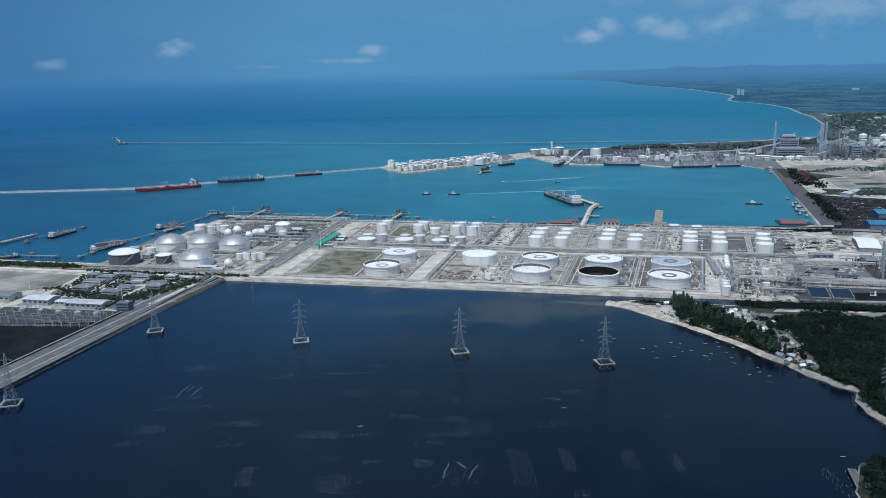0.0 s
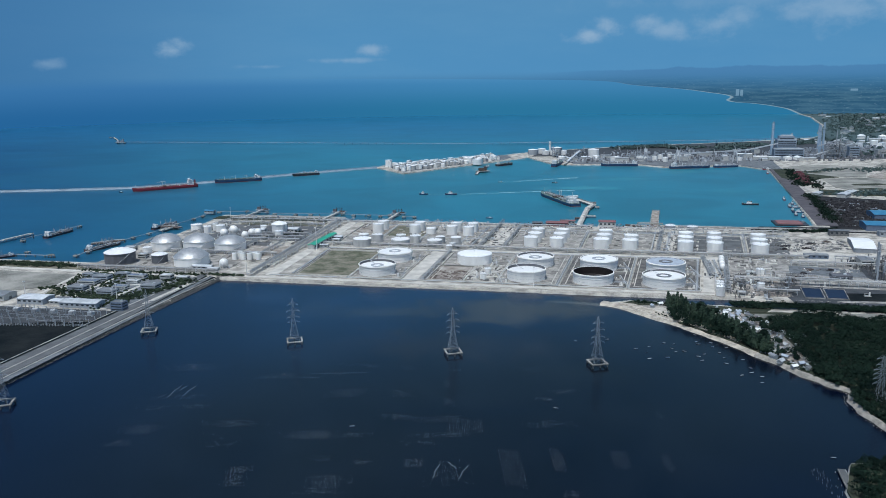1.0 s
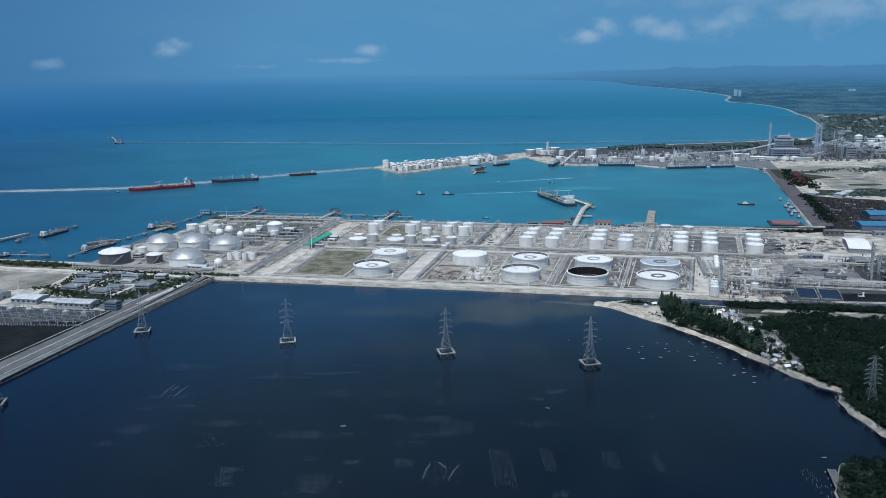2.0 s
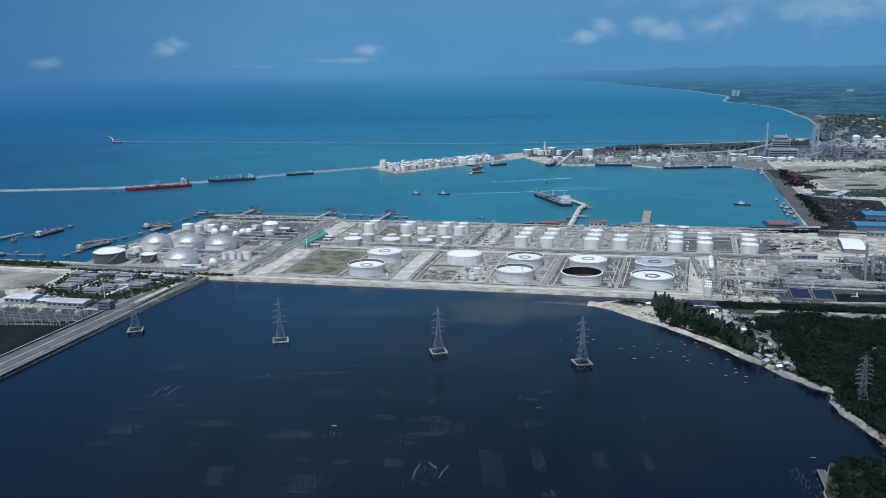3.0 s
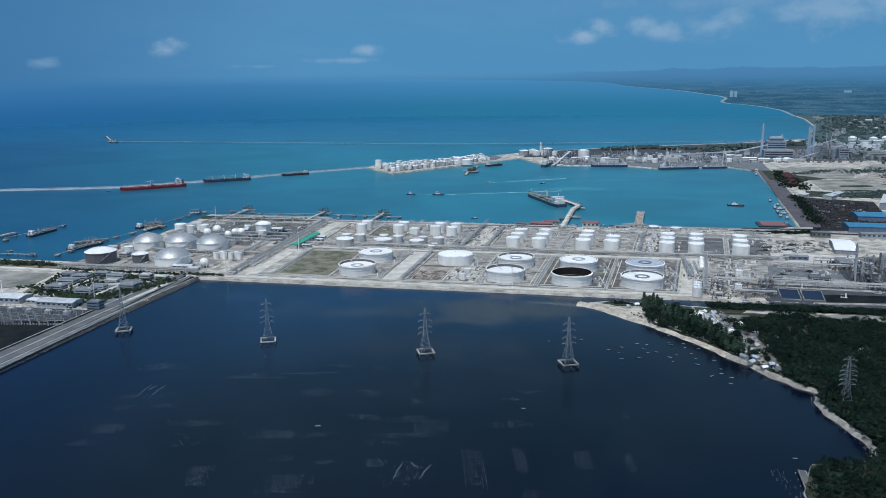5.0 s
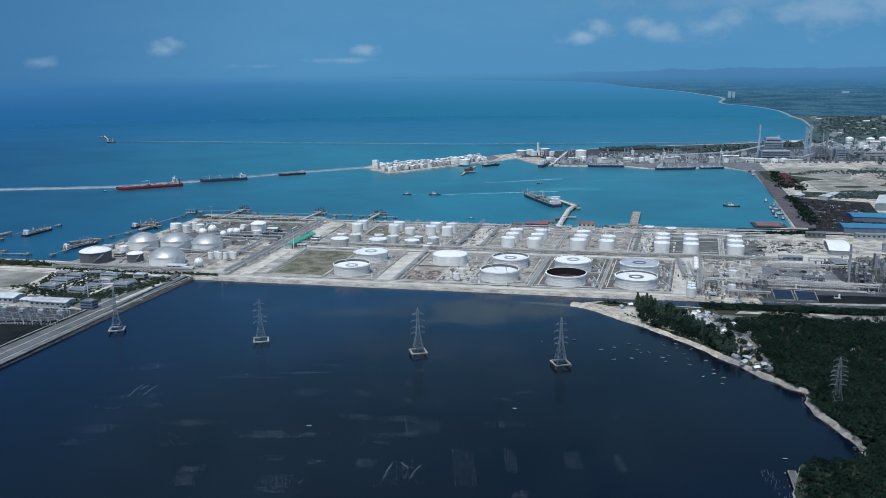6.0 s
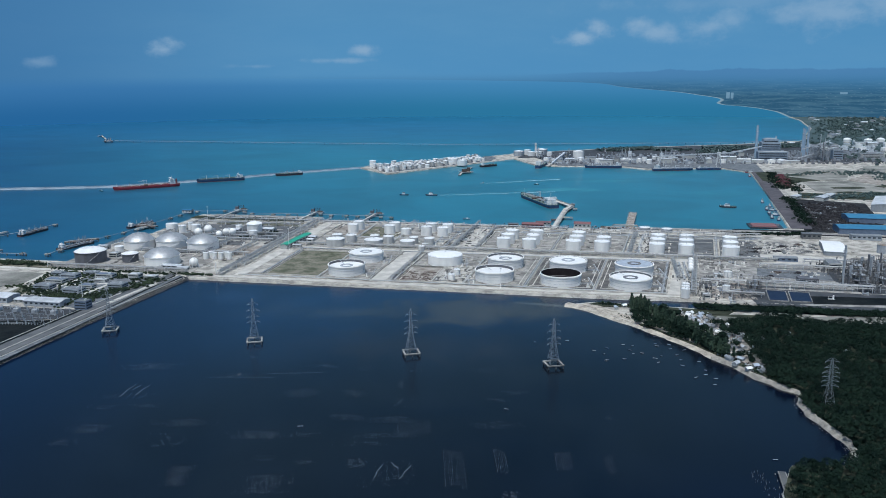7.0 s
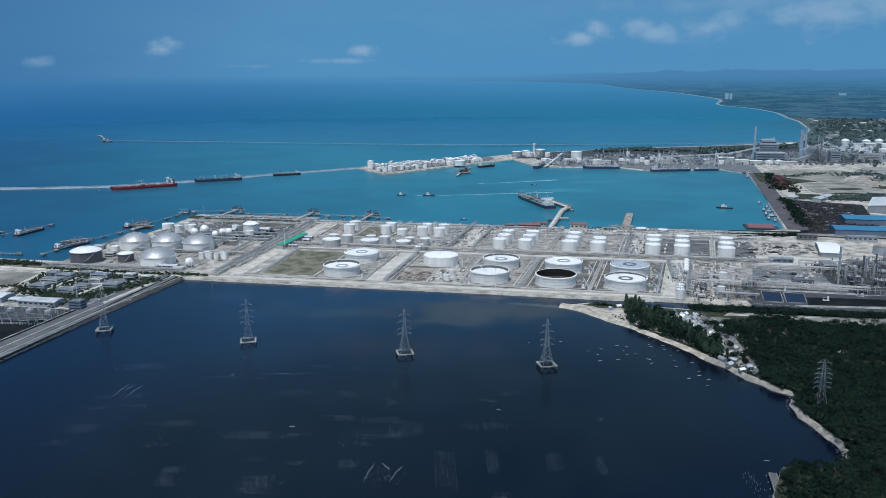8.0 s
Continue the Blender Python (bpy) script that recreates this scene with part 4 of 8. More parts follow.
pipe_rack(site(38, 14), site(40, 340), 6, 7.0)
pipe_rack(site(46, 60), site(48, 330), 4, 5.0, 4.5)
pipe_rack(site(70, 181), site(700, 181), 6, 6.5, 5.0)
pipe_rack(site(252, 24), site(252, 164), 4, 4.5, 3.5)
pipe_rack(site(-150, 334), site(420, 334), 5, 6.0, 5.0)
pipe_rack(site(430, 322), site(690, 322), 6, 6.5, 6.0)
pipe_rack(site(285, 186), site(286, 372), 5, 6.0, 5.0)
pipe_rack(site(317, 190), site(317, 330), 4, 5.0, 4.5)
pipe_rack(site(515, 190), site(515, 330), 5, 6.0, 5.0)
pipe_rack(site(598, 24), site(598, 190), 5, 6.0, 5.5)
for u, v0, v1, n in ((86, 30, 160, 4), (160.5, 22, 162, 3), (412, 22, 164, 6), (490.5, 22, 164, 3), (340, 24, 160, 3), (565, 22, 164, 5), (135.5, 180, 330, 5), (194.5, 180, 330, 5), (255, 180, 330, 6), (272, 190, 330, 6),
                     (416, 190, 320, 5), (507, 190, 320, 5), (526, 190, 320, 6), (626, 190, 320, 5), (585, 25, 165, 3)):
    pipe_bank(site(u, v0), site(u, v1), n)
for v, u0, u1, n in ((163.5, 70, 570, 5), (188, 320, 690, 5), (243, 84, 280, 4), (305, 322, 690, 5), (314, 330, 690, 4), (21, 60, 570, 3), (328, 90, 420, 5), (190, 84, 260, 4)):
    pipe_bank(site(u0, v), site(u1, v), n)


def shed(x, y, w, d, h, turn=GRIDTURN, roof=ROOFPALE, wall=WALL, label="low industrial shed with a shallow metal roof", rise=0.12, z=YARD, name="shed", windows=True, group=""):
    """A gabled building: w along its ridge, d across."""
    t = thing(name, label, name.replace("_", " "), x, y, z, turn, group)
    w, d = footprint(w, d, turn)
    top = d / 2 * rise * 2
    g = Geo().box(0, 0, 0, w, d, h)
    for s in (-1, 1):
        g.add([(s * w / 2, -d / 2, h), (s * w / 2, d / 2, h), (s * w / 2, 0, h + top)], [(0, 1, 2) if s > 0 else (2, 1, 0)])
    part("wall", g, wall, t)
    o, e = 0.6, 0.25
    r = Geo()
    for s in (-1, 1):
        lowz = h - top * o / (d / 2)
        pts = [(-w / 2 - o, s * (d / 2 + o), lowz), (w / 2 + o, s * (d / 2 + o), lowz), (w / 2 + o, 0, h + top), (-w / 2 - o, 0, h + top)]
        pts += [(a, b, c + e) for a, b, c in pts]
        r.add(pts, [(0, 1, 2, 3), (7, 6, 5, 4), (0, 4, 5, 1), (1, 5, 6, 2), (2, 6, 7, 3), (3, 7, 4, 0)] if s > 0 else [(3, 2, 1, 0), (4, 5, 6, 7), (1, 5, 4, 0), (2, 6, 5, 1), (3, 7, 6, 2), (0, 4, 7, 3)])
    part("roof", r, roof, t)
    if windows:
        for i in range(max(1, min(8, int(w // 6)))):
            k = -w / 2 + w * (i + 0.5) / max(1, min(8, int(w // 6)))
            part("window", Geo().box(k, -d / 2 - 0.05, h * 0.45, w / max(1, min(8, int(w // 6))) * 0.5, 0.12, h * 0.3), GLASS, t)
        part("door", Geo().box(w / 2 + 0.05, 0, 0, 0.12, min(4, d * 0.3), min(3.2, h * 0.7)), DARKSTEEL, t)
    return t


def flat_block(x, y, w, d, h, turn=GRIDTURN, wall=WALL, roof=ROOFGREY, label="flat-roofed concrete building with window bands", floors=2, z=YARD, name="building"):
    t = thing(name, label, name.replace("_", " "), x, y, z, turn)
    w, d = footprint(w, d, turn)
    part("wall", Geo().box(0, 0, 0, w, d, h), wall, t)
    p = Geo().box(0, 0, h, w - 0.8, d - 0.8, 0.15)
    part("roof", p, roof, t)
    rim = Geo()
    for a, b, sx, sy in ((0, -d / 2 + 0.2, w, 0.4), (0, d / 2 - 0.2, w, 0.4), (-w / 2 + 0.2, 0, 0.4, d - 0.8), (w / 2 - 0.2, 0, 0.4, d - 0.8)):
        rim.box(a, b, h, sx, sy, 0.7)
    part("parapet", rim, wall, t)
    for f in range(floors):
        zz = h * (f + 0.35) / floors
        part("window", Geo().box(0, -d / 2 - 0.04, zz, w * 0.86, 0.1, h / floors * 0.38), GLASS, t)
        part("window", Geo().box(w / 2 + 0.04, 0, zz, 0.1, d * 0.8, h / floors * 0.38), GLASS, t)
    part("roof_unit", Geo().box(w * 0.2, d * 0.1, h + 0.1, w * 0.15, d * 0.2, 1.6), ROOFPALE, t)
    return t


# pumps, vessels and cabinets that fill the yard: three kinds, repeated
def skid_kind(k):
    t = thing("pump_skid", ("pump skid with a small upright vessel and piping", "low manifold of valves and pale pipes", "grey equipment cabinet beside a horizontal drum")[k], "equipment", group="yard equipment")
    part("base", Geo().box(0, 0, 0, 7, 4, 0.4), CONCRETE, t)
    if k == 0:
        part("vessel", Geo().tube(-1.8, 0, 0.4, 4.6, 0.9, n=12), WHITE, t)
        part("pump", Geo().rod((0.2, 0.8, 1.0), (2.6, 0.8, 1.0), 0.55, 8), DULL, t)
        part("pipe", Geo().rod((-1.8, 0, 3.2), (2.8, -1.0, 3.2), 0.22, 6).rod((2.8, -1.0, 0.4), (2.8, -1.0, 3.2), 0.22, 6), PIPE, t)
    elif k == 1:
        for i in range(3):
            part("pipe", Geo().rod((-3, -1.5 + 1.5 * i, 1.2), (3, -1.5 + 1.5 * i, 1.2), 0.3, 6), PIPE, t)
        part("header", Geo().rod((-1.2, -2, 1.9), (-1.2, 2, 1.9), 0.35, 8), WHITE, t)
        for i in range(2):
            part("valve", Geo().tube(1.2, -1.5 + 3.0 * i, 1.2, 2.6, 0.25, n=8), RUSTY, t)
    else:
        part("cabinet", Geo().box(-2, 0, 0.4, 2.2, 2.6, 2.6), ROOFPALE, t)
        part("drum", Geo().rod((0, 0.6, 1.7), (3.2, 0.6, 1.7), 0.95, 12), DULL, t)
        part("stanchion", Geo().beam((1.6, -1.4, 0.4), (1.6, -1.4, 5.0), 0.25), STEEL, t)
    return t


SKIDS = [skid_kind(k) for k in range(3)]
PARKED = [site(262, 200), site(268, 212), site(262, 226)]
for ob, (x, y) in zip(SKIDS, PARKED):
    ob.matrix_basis = spot(x, y, YARD, 0, 0, GRIDTURN)
rng = random.Random(7)


def scatter_skids(u0, v0, u1, v1, n):
    for _ in range(n):
        u, v = rng.uniform(u0, u1), rng.uniform(v0, v1)
        x, y = site(u, v)
        copy_thing(SKIDS[rng.randrange(3)], spot(x, y, YARD, 0, 0, GRIDTURN + 90 * rng.randrange(4)) @ Matrix.Diagonal((k := rng.uniform(0.7, 1.25), k, k, 1)))


scatter_skids(322, 304, 690, 318, 18)
scatter_skids(262, 240, 314, 330, 18)
scatter_skids(85, 310, 280, 326, 14)
scatter_skids(520, 196, 530, 300, 8)
scatter_skids(600, 28, 640, 90, 16)
scatter_skids(604, 180, 690, 194, 8)
scatter_skids(-140, 195, 30, 330, 30)
scatter_skids(-40, 100, 30, 165, 8)
scatter_skids(322, 290, 500, 300, 10)
scatter_skids(300, 30, 336, 60, 5)
scatter_skids(262, 128, 336, 136, 3)

# pipes that lead from the large tanks to the banks beside them, and their pump pits
for x, y, dx in ((-76.5, 832.2, 36), (-58.6, 895.6, 34), (46.3, 875.3, 30), (104.4, 798.6, -34), (123.4, 859.0, -34), (180.8, 781.7, 38), (200.0, 839.5, 38), (258.8, 766.4, 38), (276.8, 818.0, 38)):
    side = 1 if dx > 0 else -1
    for k in range(3):
        pipe_bank((x + side * 21, y - 8 + 3.2 * k), (x + dx, y - 9.5 + 3.2 * k), 2, 0.8)
    pipe_bank((x + dx * 0.9, y - 26), (x + dx * 0.96, y + 20), 3, 0.9)
    copy_thing(SKIDS[1], spot(x + dx * 0.8, y + 6, YARD, 0, 0, GRIDTURN))
    copy_thing(SKIDS[0], spot(x + dx * 0.75, y - 18, YARD, 0, 0, GRIDTURN + 90))
for u, v0, v1 in ((222, 30, 156), (262, 30, 86), (298, 30, 86), (345, 30, 156), (404, 30, 156), (420, 30, 156), (484, 30, 156), (497, 30, 156)):
    structure("drain_kerb", Geo().beam((*site(u, v0), YARD + 0.35), (*site(u, v1), YARD + 0.35), 1.1, 0.5), CONCRETE, "pale concrete drain kerb inside a tank plot", "kerb")
for v, u0, u1 in ((33, 165, 222), (95, 165, 222), (33, 345, 404), (92, 345, 404), (30, 418, 486), (92, 418, 486), (30, 496, 565), (92, 496, 565), (100, 262, 336), (205, 86, 132), (212, 140, 190), (280, 324, 410), (215, 324, 410), (215, 422, 503), (280, 422, 503), (215, 536, 620), (280, 536, 620)):
    structure("drain_kerb", Geo().beam((*site(u0, v), YARD + 0.33), (*site(u1, v), YARD + 0.33), 1.1, 0.5), CONCRETE, "pale concrete drain kerb inside a tank plot", "kerb")

# buildings of the yard
t = shed(*site0(67, 192), 78, 10, 6.5, 76.2, ROOFGREEN, WALL, "long shed with a bright green metal roof", 0.1)
for u, v, w, d, h, roof, lab in ((80, 222, 14, 8, 4, ROOFPALE, "small site office with a pale roof"), (84, 205, 10, 7, 4, ROOFPALE, "small site office with a pale roof"), (78, 168, 12, 6, 4, ROOFPALE, "white cabin beside the green-roofed shed")):
    shed(*site0(u, v), w, d, h, GRIDTURN, roof, WALL, lab)
shed(*site0(404, 352), 34, 13, 6, GRIDTURN, ROOFRED, ROOFRED, "red-roofed quay shed with reddish walls")
shed(*site0(482, 358), 26, 14, 8, GRIDTURN, ROOFRED, WALL, "quay warehouse with a faded red roof")
shed(*site0(372, 352), 15, 9, 5, GRIDTURN, ROOFGREY, RUSTY, "rusty open quay shelter roof")
shed(*site0(420, 372), 24, 8, 5, GRIDTURN, ROOFRED, WALL, "red-roofed quay shed with pale walls")
shed(*site0(-222, 392), 18, 9, 5, GRIDTURN, ROOFBLUE, WALL, "small quay building with a bluish roof")
shed(*site0(-60, 250), 20, 10, 5, GRIDTURN, ROOFPALE, WALL, "pale-roofed control building among vessels")
shed(*site0(-10, 262), 24, 12, 5, GRIDTURN, ROOFPALE, WALL, "pale-roofed control building among vessels")
shed(*site0(-40, 40), 26, 9, 3.5, GRIDTURN, ROOFPALE, WALL, "low pale-roofed shelter by the causeway")
shed(*site0(-22, 34), 14, 6, 3, GRIDTURN, ROOFPALE, WALL, "low pale-roofed shelter by the causeway")
shed(*site0(-195, 118), 14, 9, 5, GRIDTURN, ROOFPALE, WALL, "white hut beside the dark tank")
flat_block(*site0(-150, 78), 12, 9, 6, GRIDTURN, WALL, ROOFPALE, "pale hut between dark tanks")


def mast(x, y, h, z=YARD):
    t = thing("light_mast", "tall slim white floodlight mast", "mast", x, y, z, group="light masts")
    part("pole", Geo().tube(0, 0, 0, h, 0.45, 0.22, 10), WHITE, t)
    part("lamp_ring", Geo().tube(0, 0, h - 0.6, h, 1.3, 1.3, 12), STEEL, t)
    return t


for x, y, h in ((*site0(73, 150), 31), (*site0(386, 14), 24), (*site0(30, 20), 22), (*site0(-160, 350), 20), (-462, 742, 22), (-360, 742, 18)):
    mast(x, y, h)

# cylinder-shaped work shelters and spheres stand in piped plots west of the main road
for u0, v0, u1, v1, m in ((-130, 24, -5, 108, GREY), (-200, 24, -132, 108, GREY), (-176, 115, -10, 190, ASPHALT), (-150, 200, 28, 300, ASPHALT), (-120, 306, 25, 330, GRASS), (-40, 100, 30, 165, EARTH), (-190, 342, 20, 366, DARKGRASS), (-160, 366, 40, 384, GREY)):
    plot("yard_plot_west", [site0(u0, v0), site0(u1, v0), site0(u1, v1), site0(u0, v1)], m, "patch of yard ground between western tanks", 0.08)
for p, q, n in (((-110, 212), (30, 212), 4), ((-110, 232), (30, 232), 4), ((-35, 104), (-33, 186), 4), ((8, 104), (10, 186), 4), ((-130, 112), (30, 112), 5), ((-205, 20), (-8, 20), 5), ((-100, 192), (30, 192), 5), ((-160, 200), (-150, 330), 4), ((-150, 302), (30, 302), 5), ((-196, 112), (-196, 190), 3)):
    pipe_rack(site0(*p), site0(*q), n, 6.0, 5.0)

# slabs, stains and worn patches that break up the yard
def patchwork(name, zones, count, material, label, seed, big=14.0, lift=0.9):
    q, g = random.Random(seed), Geo()
    for k in range(count):
        u0, v0, u1, v1 = zones[k % len(zones)]
        u, v = q.uniform(u0, u1), q.uniform(v0, v1)
        w, d = (q.uniform(2, big), q.uniform(1, 4)) if q.random() < 0.5 else (q.uniform(1, 3), q.uniform(4, big * 1.6))
        z = YARD + lift + 0.0002 * k
        g.add([(*site(u, v), z), (*site(u + w, v), z), (*site(u + w, v + d), z), (*site(u, v + d), z)], [(0, 1, 2, 3)])
        g.add([(*site(u, v), z - lift), (*site(u + w, v), z - lift), (*site(u + w, v), z), (*site(u, v), z)], [(0, 1, 2, 3)])
    tagged(part(name, g, material), label, "paving", "", "stuff")


INNER = [(84, 178, 280, 330), (322, 198, 690, 318), (258, 186, 322, 340), (600, 24, 660, 190), (-140, 24, 30, 330), (90, 336, 640, 360), (520, 190, 535, 320), (300, 30, 338, 90)]
patchwork("pale_slabs", INNER, 620, CONCRETE, "small pale concrete slabs and plinths in the yard", 91, 10, 0.95)
patchwork("dark_patches", INNER, 420, DARK, "dark drains and oil-stained patches in the yard", 92, 9, 0.86)
patchwork("gravel_strips", [(163, 24, 222, 155), (342, 24, 400, 155), (415, 24, 480, 155), (493, 24, 560, 155), (260, 95, 330, 155)], 230, GREY, "grey gravel strips round the large tanks", 93, 12, 0.88)
patchwork("path_strips", [(163, 24, 222, 155), (342, 24, 400, 155), (415, 24, 480, 155), (493, 24, 560, 155), (260, 95, 330, 155)], 120, GROUND, "pale worn strips round the large tanks", 94, 12, 0.98)

# armour rock along the shore: many stones, low bank
stone = Geo()
rr = random.Random(3)


def stones(line, wide, count, low=-0.3, high=2.9, size=(0.7, 1.7)):
    segs = [(a, b, math.hypot(b[0] - a[0], b[1] - a[1])) for a, b in zip(line, line[1:])]
    total = sum(s[2] for s in segs)
    for _ in range(count):
        d = rr.uniform(0, total)
        for (ax, ay), (bx, by), k in segs:
            if d <= k:
                break
            d -= k
        f, s = d / k, rr.random()
        nx, ny = (by - ay) / k, -(bx - ax) / k
        x, y = ax + (bx - ax) * f - nx * wide * s, ay + (by - ay) * f - ny * wide * s
        z, e = high + (low - high) * s, rr.uniform(*size)
        pts = [(x + e * (a + rr.uniform(-0.4, 0.4)), y + e * (b + rr.uniform(-0.4, 0.4)), z + e * 0.7 * (c + rr.uniform(-0.4, 0.4))) for c in (-1, 1) for a, b in ((-1, -1), (1, -1), (1, 1), (-1, 1))]
        stone.add(pts, [(3, 2, 1, 0), (4, 5, 6, 7), (0, 1, 5, 4), (1, 2, 6, 5), (2, 3, 7, 6), (3, 0, 4, 7)])


stones([(450, 685), (415, 694), (372, 703), (318, 720), (288, 725), site0(530, 7), site0(52, 7), site0(2, 7)], 7.0, 9000, size=(0.3, 0.85))
tagged(part("armour_rock", stone, ROCK), "pale tumbled armour rock along the shore", "rocks", "", "stuff")
stone = Geo()
stones([site0(2, 6), site0(-2, -20), (-314, 680), (-350, 548), (-400, 370)], 4.5, 5200, size=(0.25, 0.6))
tagged(part("armour_rock", stone, CAUSEROCK), "dark weathered armour rock along the causeway", "rocks", "", "stuff")


stone = Geo()
stones([BEACH[8], BEACH[7], BEACH[6], BEACH[5], BEACH[4], BEACH[3], BEACH[2], BEACH[1], BEACH[0]], -3.0, 160, 0.2, 2.4, (0.08, 0.22))
tagged(part("shore_rock", stone, SHADESHORE), "grey stones and driftwood scattered along the narrow shore", "rocks", "", "stuff")


# ---- west of the yard: causeway road, offices, substation ----
plot("causeway_road", [site0(-38, 12), site0(-18, 12), (-318, 690), (-356, 550), (-420, 310), (-446, 310), (-380, 550), (-340, 690)], ASPHALT, "worn dark causeway road beside the bay", 0.1)
plot("causeway_path", [site0(-13, 8), site0(-7, 4), (-310, 690), (-346, 550), (-408, 310), (-415, 310), (-353, 550), (-316, 690)], PAVING, "worn path along the causeway edge", 0.14)
EDGE = [(-271, 822), (-316, 679), (-352, 548), (-420, 300)]
plot("causeway_verge", inland(EDGE, 1.0) + inland(EDGE, 34)[::-1], NEARBLACK, "dark verge along the causeway", 0.05)
kerbs = thing("causeway_kerb", "thin pale concrete kerbs along the causeway", "kerb", 0, 0, YARD)
for d in (2.2, 14.5, 31.0):
    run = inland(EDGE, d)
    for (ax, ay), (bx, by) in zip(run, run[1:]):
        part("kerb", Geo().beam((ax, ay, 0.3), (bx, by, 0.3), 0.9, 0.6), CONCRETE, kerbs)
plot("office_road", [(-620, 890), (-442, 853), (-300, 825), (-300, 834), (-442, 862), (-620, 899)], CONCRETE, "pale road along the offices", 0.12)
plot("sand_lot", [(-640, 885), (-547, 866), (-452, 842), (-462, 795), (-496, 783), (-660, 770)], SAND, "bare pale sand lot", 0.08)
plot("lawn", [(-456, 786), (-441, 785), (-429, 760), (-453, 763)], GRASS, "small green lawn by the offices", 0.1)
plot("office_yard", [(-446, 846), (-300, 816), (-330, 700), (-430, 735)], PAVING, "grey paved office yard with lanes", 0.04)
plot("substation_yard", [(-480, 722), (-345, 700), (-352, 672), (-480, 660)], ROADTAR, "dark gravelled substation yard", 0.1)
plot("scrub_lot", [(-620, 660), (-352, 668), (-372, 590), (-440, 330), (-640, 330)], NEARBLACK, "black scrub ground beside the causeway", 0.1)
plot("quay_lawn", [(-600, 915), (-472, 889), (-460, 868), (-600, 896)], GRASS, "green verge along the quay", 0.1)
for p, q in (((-418, 758), (-398, 826)), ((-445, 758), (-352, 748)), ((-366, 752), (-350, 806)), ((-322, 722), (-298, 800)), ((-459, 766), (-455, 842)), ((-404, 792), (-345, 797)), ((-352, 832), (-300, 808)), ((-400, 786), (-392, 754)),
             ((-345, 740), (-326, 806)), ((-440, 845), (-345, 826)), ((-446, 790), (-408, 788))):
    (ax, ay), (bx, by) = p, q
    k = math.hypot(bx - ax, by - ay)
    nx, ny = 2.4 * (by - ay) / k, -2.4 * (bx - ax) / k
    plot("office_lane", [(ax - nx, ay - ny), (bx - nx, by - ny), (bx + nx, by + ny), (ax + nx, ay + ny)], CONCRETE, "pale concrete office lane", 0.16)
OFFICE = "grey-roofed office block with window bands"
for x, y, w, d, h, roof in ((-422, 779, 21, 11, 6, ROOFGREY), (-420, 801, 23, 11, 6.5, BLUEWALL), (-414, 822, 21, 10, 6.5, ROOFGREY), (-379, 761, 21, 12, 6.5, ROOFGREY), (-371, 777, 17, 9, 6, BLUEWALL), (-338, 781, 19, 12, 6, ROOFGREY),
                            (-370, 820, 23, 9, 7, BLUEWALL), (-369, 805, 16, 8, 4, ROOFPALE), (-332, 816, 14, 9, 8, ROOFPALE), (-312, 815, 14, 8, 5, ROOFPALE), (-395, 836, 18, 8, 5, ROOFGREY), (-436, 836, 16, 8, 5, ROOFGREY)):
    flat_block(x, y, w, d, h * 0.8, GRIDTURN, DULL if roof is ROOFGREY else WALL, roof, OFFICE, 2, name="office_building")
shed(-447, 736, 32, 18, 6, GRIDTURN, ROOFPALE, DULL, "wide workshop with a pale metal roof", 0.08)
shed(-387, 719, 44, 15, 5.5, GRIDTURN, ROOFPALE, DULL, "long workshop with a white metal roof", 0.08)
shed(-420, 729, 12, 9, 4, GRIDTURN, ROOFPALE, WALL, "small pale lean-to shed", 0.06)
shed(-500, 752, 34, 18, 6, GRIDTURN, ROOFGREY, WALL, "grey-roofed workshop beside the sand lot", 0.08)
flat_block(-340, 704, 14, 9, 9, GRIDTURN, BLUEWALL, ROOFGREY, "bluish clad switchgear building", 3)


def gantry(x, y, w, h, turn):
    t = thing("substation_gantry", "grey steel substation gantry with insulators", "gantry", x, y, YARD, turn, "substation gantries")
    for s in (-1, 1):
        part("post", Geo().tube(0, 0, 0, h, 0.38, 0.2, 6), DULL, t).location = (s * w / 2, 0, 0)
    part("beam", Geo().beam((-w / 2, 0, h - 0.4), (w / 2, 0, h - 0.4), 0.25, 0.35), DULL, t)
    for i in range(3):
        part("insulator", Geo().rod((-w / 3 + w / 3 * i, 0, h - 0.6), (-w / 3 + w / 3 * i, 0, h - 2.2), 0.12, 6), DULL, t)
    return t


first = gantry(-440, 712, 11, 7.5, GRIDTURN)
rg = random.Random(5)
for i in range(11):
    for j in range(5):
        if (i, j) != (1, 3):
            copy_thing(first, spot(-458 + 10.0 * i + 1.5 * j, 668 + 9.5 * j - 2.0 * i + 4, YARD, 0, 0, GRIDTURN) @ Matrix.Diagonal((1, 1, rg.uniform(0.6, 0.95), 1)))
for i in range(5):
    t = thing("transformer", "grey power transformer with radiators", "transformer", -450 + 22 * i, 705 - 4.4 * i, YARD, GRIDTURN, "transformers")
    part("tank", Geo().box(0, 0, 0, 6, 4, 4), STEEL, t)
    part("radiator", Geo().box(0, -2.7, 0.5, 5, 1.2, 3), DULL, t)
    for s in (-1.5, 0, 1.5):
        part("bushing", Geo().tube(s, 0, 4, 6.4, 0.25, 0.12, 8), CABIN, t)
g = Geo()
for i in range(46):
    g.box(-484 + 3 * i, 662 - 0.2 * i, YARD, 0.2, 0.2, 2.6)
g.beam((-484, 662, YARD + 2.4), (-349, 653, YARD + 2.4), 0.15)
g.beam((-484, 662, YARD + 1.3), (-349, 653, YARD + 1.3), 0.15)
